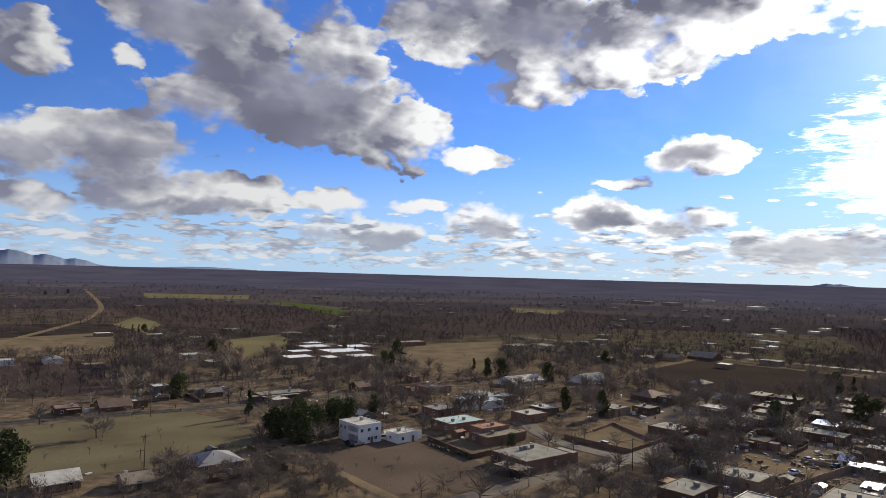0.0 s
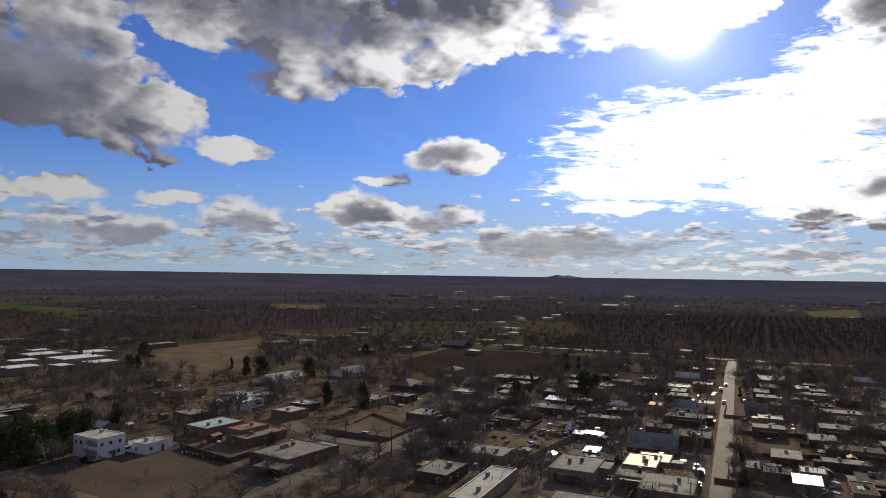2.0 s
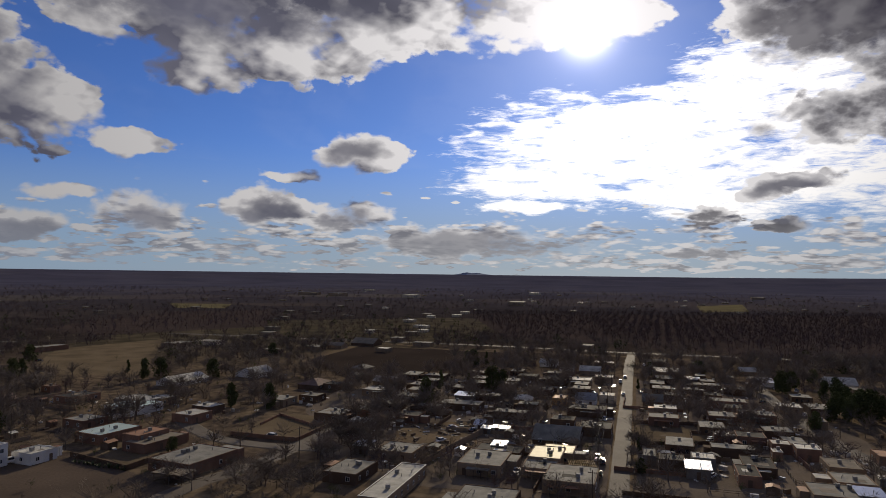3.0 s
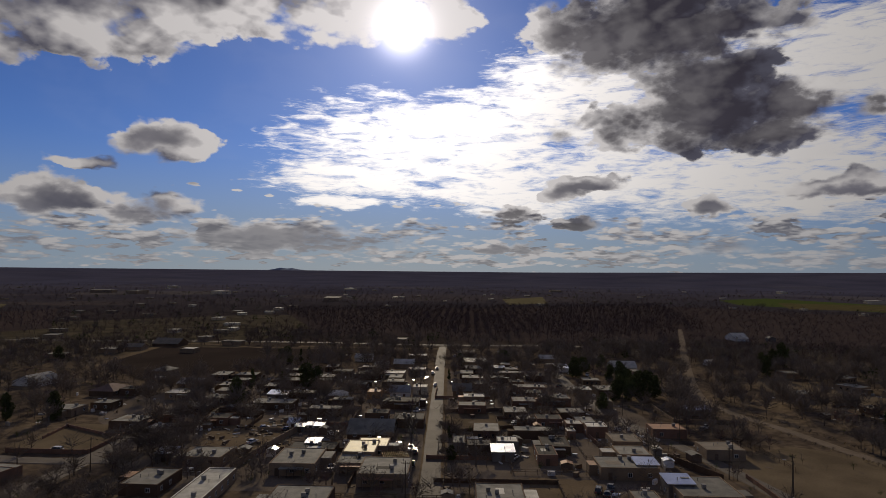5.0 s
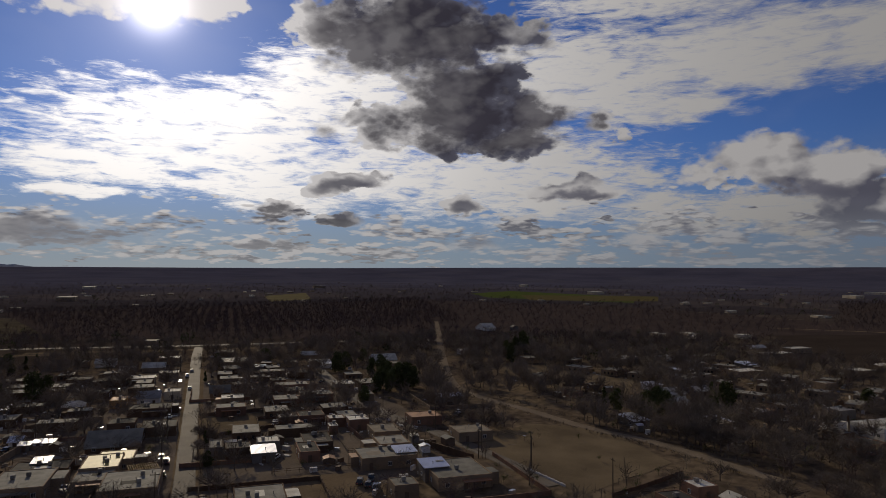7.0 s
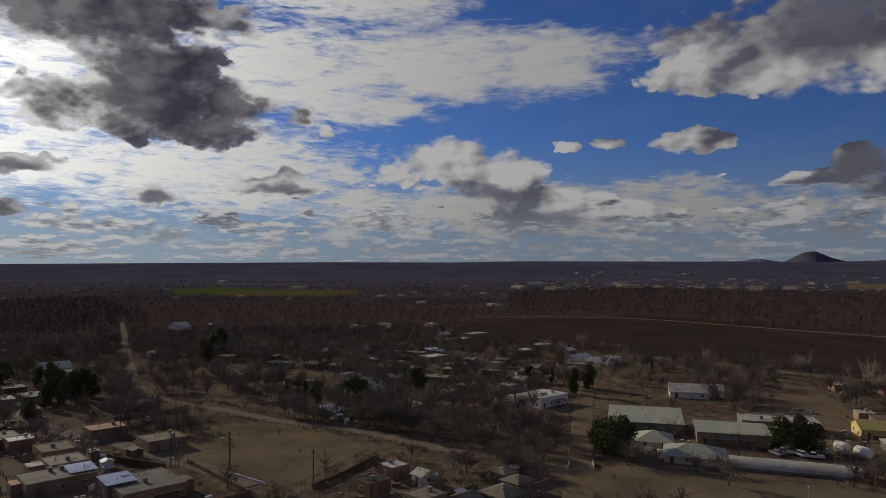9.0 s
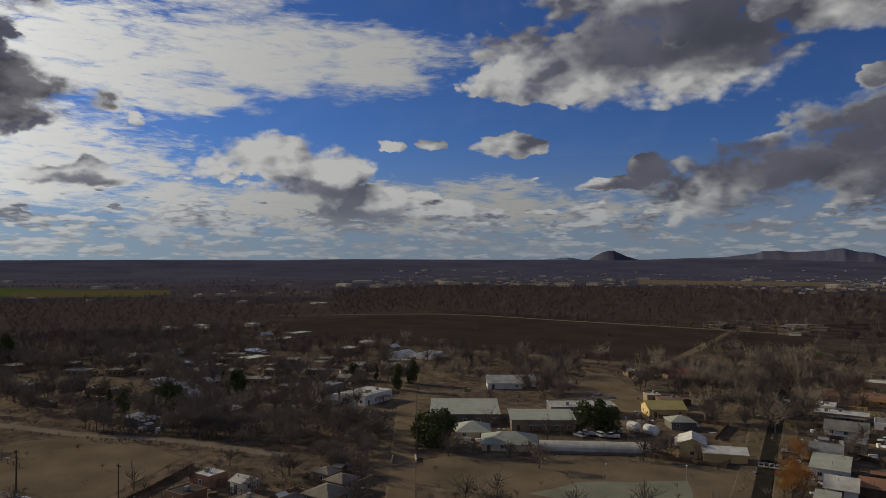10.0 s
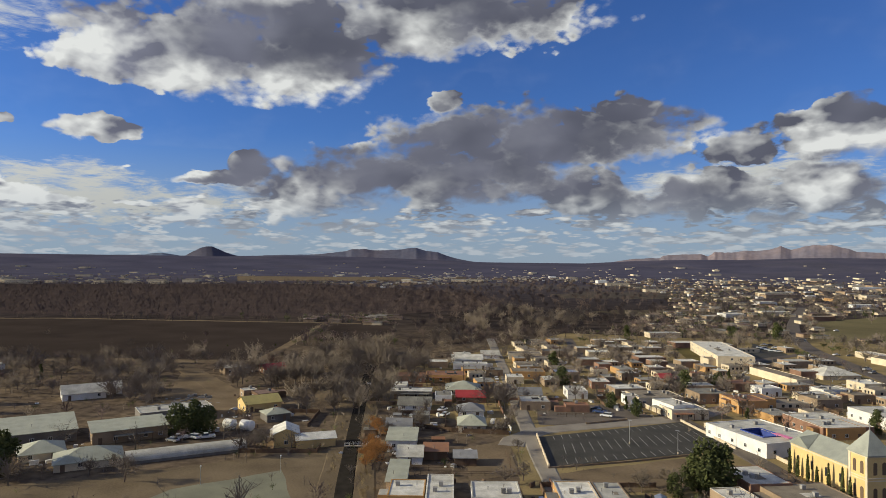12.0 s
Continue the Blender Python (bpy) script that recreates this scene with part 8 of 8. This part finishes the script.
def village_trees():
    """Leafless trees that crowd the lots, lanes and field edges."""
    rng = random.Random(37)
    spots = []
    while len(spots) < 3000:
        a, r = rng.uniform(-40, 172), math.sqrt(rng.uniform(140 ** 2, 620 ** 2))
        x, y = r * math.sin(radians(a)), r * math.cos(radians(a))
        thin = noise.noise((x * 0.012, y * 0.012, 7.0)) + 0.5 * noise.noise((x * 0.04, y * 0.04, 3.0))
        if thin < rng.uniform(-0.5, 0.25) or (a > 118 and rng.random() < 0.65):
            continue
        if not free(x, y, 0.2) or (any(inside(x, y, p) for p in open_land[1:]) and rng.random() < 0.985):
            continue
        spots.append((x, y, 0.0))
    tuft_block(rng, spots[:1400], 9.5, "woods", "leafless grey-brown trees between houses and lots", TWIG, "trees", 30, 0.0065)
    tuft_block(rng, spots[1400:2300], 7, "woods", "small leafless dark trees between houses and lots", TWIG_DARK, "trees", 26, 0.007)
    tuft_block(rng, spots[2300:], 8, "woods", "leafless ochre-brown trees between houses and lots", TWIG_WARM, "trees", 26, 0.007)


village_trees()


def town_trees():
    """Trees between the far houses."""
    rng = random.Random(23)
    spots = []
    while len(spots) < 3000:
        a, r = rng.uniform(122, 176), 480 * math.exp(rng.uniform(0, 1.7))
        x, y = r * math.sin(radians(a)), r * math.cos(radians(a))
        if not any(inside(x, y, p) for p in open_land[1:]) and free(x, y):
            spots.append((x, y, land_height(a, r)))
    tuft_block(rng, spots[:2000], 8, "far_woods", "leafless trees between distant houses", TWIG, "trees", 12, 0.014)
    tuft_block(rng, spots[2000:], 6, "far_evergreens", "dark bushy trees between distant houses", NEEDLE, "trees", 20, 0.02)


town_trees()


def scrub():
    """Dry weeds, hedges and small leafless bushes in the yards."""
    rng = random.Random(17)
    spots = []
    while len(spots) < 5200:
        a, r = rng.uniform(-38, 172), 135 * math.exp(rng.uniform(0, 1.35))
        x, y = r * math.sin(radians(a)), r * math.cos(radians(a))
        if noise.noise((x * 0.03, y * 0.03, 9.0)) < -0.1 or not free(x, y, -1.0):
            continue
        if any(inside(x, y, p) for p in open_land[1:34]) and rng.random() < 0.85:
            continue
        spots.append((x, y, 0.0))
    tuft_block(rng, spots[:3000], 3.2, "scrub", "low leafless brown bushes in the yards", TWIG, "bushes", 9)
    tuft_block(rng, spots[3000:4300], 2.2, "scrub", "dry ochre weeds and bushes in the yards", TWIG_WARM, "bushes", 12)
    tuft_block(rng, spots[4300:], 3.0, "scrub", "dark green bushes and hedges in the yards", NEEDLE, "bushes", 20)


scrub()


def far_bushes():
    """Dark evergreen clumps too far to tell apart."""
    rng = random.Random(8)
    v, f = [], []
    for _ in range(420):
        a, r = rng.uniform(-42, 178), 430 * math.exp(rng.uniform(0, 1.8))
        x, y = r * math.sin(radians(a)), r * math.cos(radians(a))
        if any(inside(x, y, p) for p in open_land) or not free(x, y):
            continue
        z, s = land_height(a, r), rng.uniform(2.0, 4.5)
        for k in range(60):
            d = Vector((rng.gauss(0, 1), rng.gauss(0, 1), rng.gauss(0, 1))).normalized() * s * rng.uniform(0.6, 1.05)
            c = Vector((x, y, z + s * 1.15)) + Vector((d.x, d.y, d.z * 1.15))
            n = len(v)
            for _q in range(3):
                v.append(tuple(c + Vector((rng.gauss(0, 1), rng.gauss(0, 1), rng.gauss(0, 1))) * 0.55))
            f.append((n, n + 1, n + 2))
    tagged(new("far_evergreens", mesh_np("far_evergreens", np.array(v), np.array(f), NEEDLE)), "scattered dark evergreen trees across the valley", "trees", kind="stuff")


far_bushes()


def far_town(label, count, a0, a1, r0, r1, mat_wall, mat_roof, seed):
    rng = random.Random(seed)
    walls, roofs = Shape(), Shape()
    made = 0
    while made < count:
        a, r = rng.uniform(a0, a1), r0 * math.exp(rng.uniform(0, math.log(r1 / r0)))
        x, y = r * math.sin(radians(a)), r * math.cos(radians(a))
        if any(inside(x, y, p) for p in open_land) or not free(x, y, 6):
            continue
        made += 1
        big = r > 1300 and rng.random() < 0.08
        w, d, h = (rng.uniform(30, 60), rng.uniform(18, 30), rng.uniform(5, 8)) if big else (rng.uniform(8, 16), rng.uniform(7, 12), rng.uniform(2.2, 3.0))
        m = pose(x, y, land_height(a, r), 0, 0, 45 + rng.choice((0, 90)) + rng.gauss(0, 4))
        walls.box(-w / 2, -d / 2, -1, w / 2, d / 2, h, m)
        roofs.box(-w / 2 - 0.3, -d / 2 - 0.3, h + 0.01, w / 2 + 0.3, d / 2 + 0.3, h + 0.35, m)
    top = tagged(new("distant_houses"), label, "houses", kind="stuff")
    part("wall", walls, mat_wall, top)
    part("roof", roofs, mat_roof, top)


far_town("pale houses and sheds of a distant town", 420, 128, 176, 620, 2900, WALL["cream"], ROOF["grey"], 3)
far_town("brown houses of a distant town among trees", 420, 122, 176, 600, 2600, WALL["tan"], ROOF["brown"], 4)
far_town("pale roofs of a far suburb below the mesa", 200, 96, 128, 1700, 3600, WALL["cream"], ROOF["tan"], 6)
far_town("long white sheds of a distant town", 90, 124, 176, 1250, 2900, WALL["white"], ROOF["bright"], 12)
far_town("pale roofs of the farthest streets of a town", 330, 124, 176, 1700, 3900, WALL["cream"], ROOF["white"], 15)
far_town("scattered farmhouses across the valley", 80, -36, 60, 480, 2400, WALL["tan"], ROOF["grey"], 7)
far_town("scattered farmhouses with pale roofs", 60, 20, 128, 620, 2600, WALL["cream"], ROOF["white"], 9)


# ---- lot fences and storage sheds round the nearer houses ----
def lot_details():
    rng = random.Random(41)
    near = [h for h in taken if math.hypot(h[0], h[1]) < 345 and h[2] < 13]
    rng.shuffle(near)
    for x, y, r in near[:75]:
        a = 46 if math.atan2(x, y) > 0.35 else 38
        ca, sa = math.cos(radians(a)), math.sin(radians(a))
        w, d = r + rng.uniform(3, 8), r + rng.uniform(3, 8)
        corners = [(x + u * ca - v * sa, y + u * sa + v * ca) for u, v in ((-w, -d), (w, -d), (w, d), (-w, d))]
        k = rng.randrange(4)
        pts = [corners[(k + i) % 4] for i in range(3)]
        if rng.random() < 0.5:
            garden_wall("weathered board fence round a yard", "brown", 1.5, *pts)
        else:
            tone_ = rng.choice(("rose", "tan", "brown"))
            garden_wall(f"low {tone_} adobe wall round a yard", tone_, 1.3, *pts)
    made = 0
    for x, y, r in near:
        u = rng.uniform(0, 2 * math.pi)
        sx, sy = x + (r + 3) * math.cos(u), y + (r + 3) * math.sin(u)
        if not free(sx, sy, 2.0) or made > 60:
            continue
        made += 1
        bright = rng.random() < 0.35
        top = thing("storage_shed", pose(sx, sy, 0, 0, 0, 46 + rng.choice((0, 90)) + rng.gauss(0, 6)), "small metal storage shed in a yard" if bright else "small weathered wooden shed in a yard", "shed", "yard sheds")
        w, d, h = rng.uniform(1.3, 2.2), rng.uniform(1.2, 1.7), rng.uniform(1.9, 2.4)
        part("wall", Shape().box(-w, -d, -0.1, w, d, h), WALL[rng.choice(("white", "grey", "tan"))] if bright else WOOD, top)
        rf = Shape()
        for q in (-1, 1):
            rf.face((-w - 0.2, q * (d + 0.2), h - 0.05), (w + 0.2, q * (d + 0.2), h - 0.05), (w + 0.2, 0, h + 0.5), (-w - 0.2, 0, h + 0.5))
        part("roof", rf, ROOF[rng.choice(("metal", "white", "blue"))] if bright else ROOF[rng.choice(("rust", "grey"))], top)
        part("door", Shape().box(-0.45, -d - 0.05, 0, 0.45, -d - 0.004, 1.8), WOOD, top)
        taken.append((sx, sy, 2.2))


lot_details()


def scrap(label, count, mats, seed):
    """Boards, pallets, drums and junk lying about the yards."""
    rng = random.Random(seed)
    near = [h for h in taken if 120 < math.hypot(h[0], h[1]) < 420 and h[2] < 16]
    s, made = Shape(), 0
    while made < count:
        hx, hy, r = rng.choice(near)
        u, q = rng.uniform(0, 2 * math.pi), r * 0.9 + abs(rng.gauss(0, 5))
        x, y = hx + q * math.cos(u), hy + q * math.sin(u)
        if not free(x, y, 0.3) or any(inside(x, y, p) for p in open_land[2:5]):
            continue
        made += 1
        w, d, h = rng.uniform(0.2, 1.3), rng.uniform(0.15, 0.7), rng.choice((0.15, 0.3, 0.5, 0.9, 1.3))
        s.box(-w, -d, -0.05, w, d, h, pose(x, y, 0, 0, 0, rng.uniform(0, 180)))
    tagged(new("yard_scrap", s.mesh("yard_scrap", mats)), label, "scrap", kind="stuff")


scrap("pale boards, boxes and drums lying in the yards", 520, WALL["white"], 61)
scrap("weathered boards and pallets lying in the yards", 620, WOOD, 62)
scrap("bright sheet metal and scrap lying in the yards", 260, ROOF["metal"], 63)


def canal_weeds():
    """Dry pale weeds standing along the canal."""
    rng = random.Random(77)
    bank = [Vector(p) for p in ((286, -232), (234, -186), (171, -134), (134, -104), (110, -84))]
    other = [Vector(p) for p in ((293, -225), (241, -179), (177, -127), (140, -97), (115, -78))]
    spots = []
    for line, count in ((bank, 260), (other, 90)):
        for _ in range(count):
            k, q = rng.randrange(4), rng.random()
            p = line[k].lerp(line[k + 1], q)
            spots.append((p.x + rng.gauss(0, 0.9), p.y + rng.gauss(0, 0.9), 0.0))
    tuft_block(rng, spots, 1.9, "canal_weeds", "dry pale weeds along the canal bank", STRAW, "weeds", 14)


canal_weeds()


def lane_brush():
    """Low leafless brush on both banks of the canal road."""
    rng = random.Random(83)
    line = [Vector(p) for p in ((310, 156), (282, 124), (272, 105), (249, 68), (241, 46), (228, 26), (213, 5))]
    spots = []
    for _ in range(420):
        k, q = rng.randrange(6), rng.random()
        a, b = line[k], line[k + 1]
        side = Vector((-(b - a).y, (b - a).x)).normalized()
        p = a.lerp(b, q) + side * rng.choice((-1, 1)) * (4.6 + abs(rng.gauss(0, 1.3)))
        spots.append((p.x, p.y, 0.0))
    tuft_block(rng, spots[:280], 1.9, "lane_brush", "low leafless brush on the banks of the canal road", TWIG, "bushes", 16)
    tuft_block(rng, spots[280:], 1.5, "lane_brush", "dry straw weeds on the banks of the canal road", STRAW, "weeds", 12)


lane_brush()


def yard_junk(label, count, mats, seed, *poly):
    """Slabs, planks and scrap strewn over one yard."""
    rng = random.Random(seed)
    poly = list(poly)
    s, made = Shape(), 0
    xs, ys = [p[0] for p in poly], [p[1] for p in poly]
    while made < count:
        x, y = rng.uniform(min(xs), max(xs)), rng.uniform(min(ys), max(ys))
        if not inside(x, y, poly):
            continue
        made += 1
        w, d, h = rng.uniform(0.2, 1.5), rng.uniform(0.1, 0.5), rng.choice((0.1, 0.1, 0.25, 0.5, 0.9))
        s.box(-w, -d, -0.02, w, d, h, pose(x, y, 0, rng.gauss(0, 3), rng.gauss(0, 3), rng.uniform(0, 180)))
    tagged(new("yard_junk", s.mesh("yard_junk", mats)), label, "scrap", kind="stuff")


JUNK_YARD = ((105, 241), (138, 238), (118, 202), (99, 192), (91, 214))
yard_junk("pale concrete slabs and blocks strewn over a dirt yard", 60, CONCRETE, 91, *JUNK_YARD)
yard_junk("weathered planks and pallets strewn over a dirt yard", 90, WOOD, 92, *JUNK_YARD)
yard_junk("white boards and appliances standing in a dirt yard", 14, WALL["white"], 93, *JUNK_YARD)
yard_junk("sheet metal, blocks and pipes beside the workshop", 90, DULL, 94, (258, -98), (285, -110), (290, -135), (262, -130))
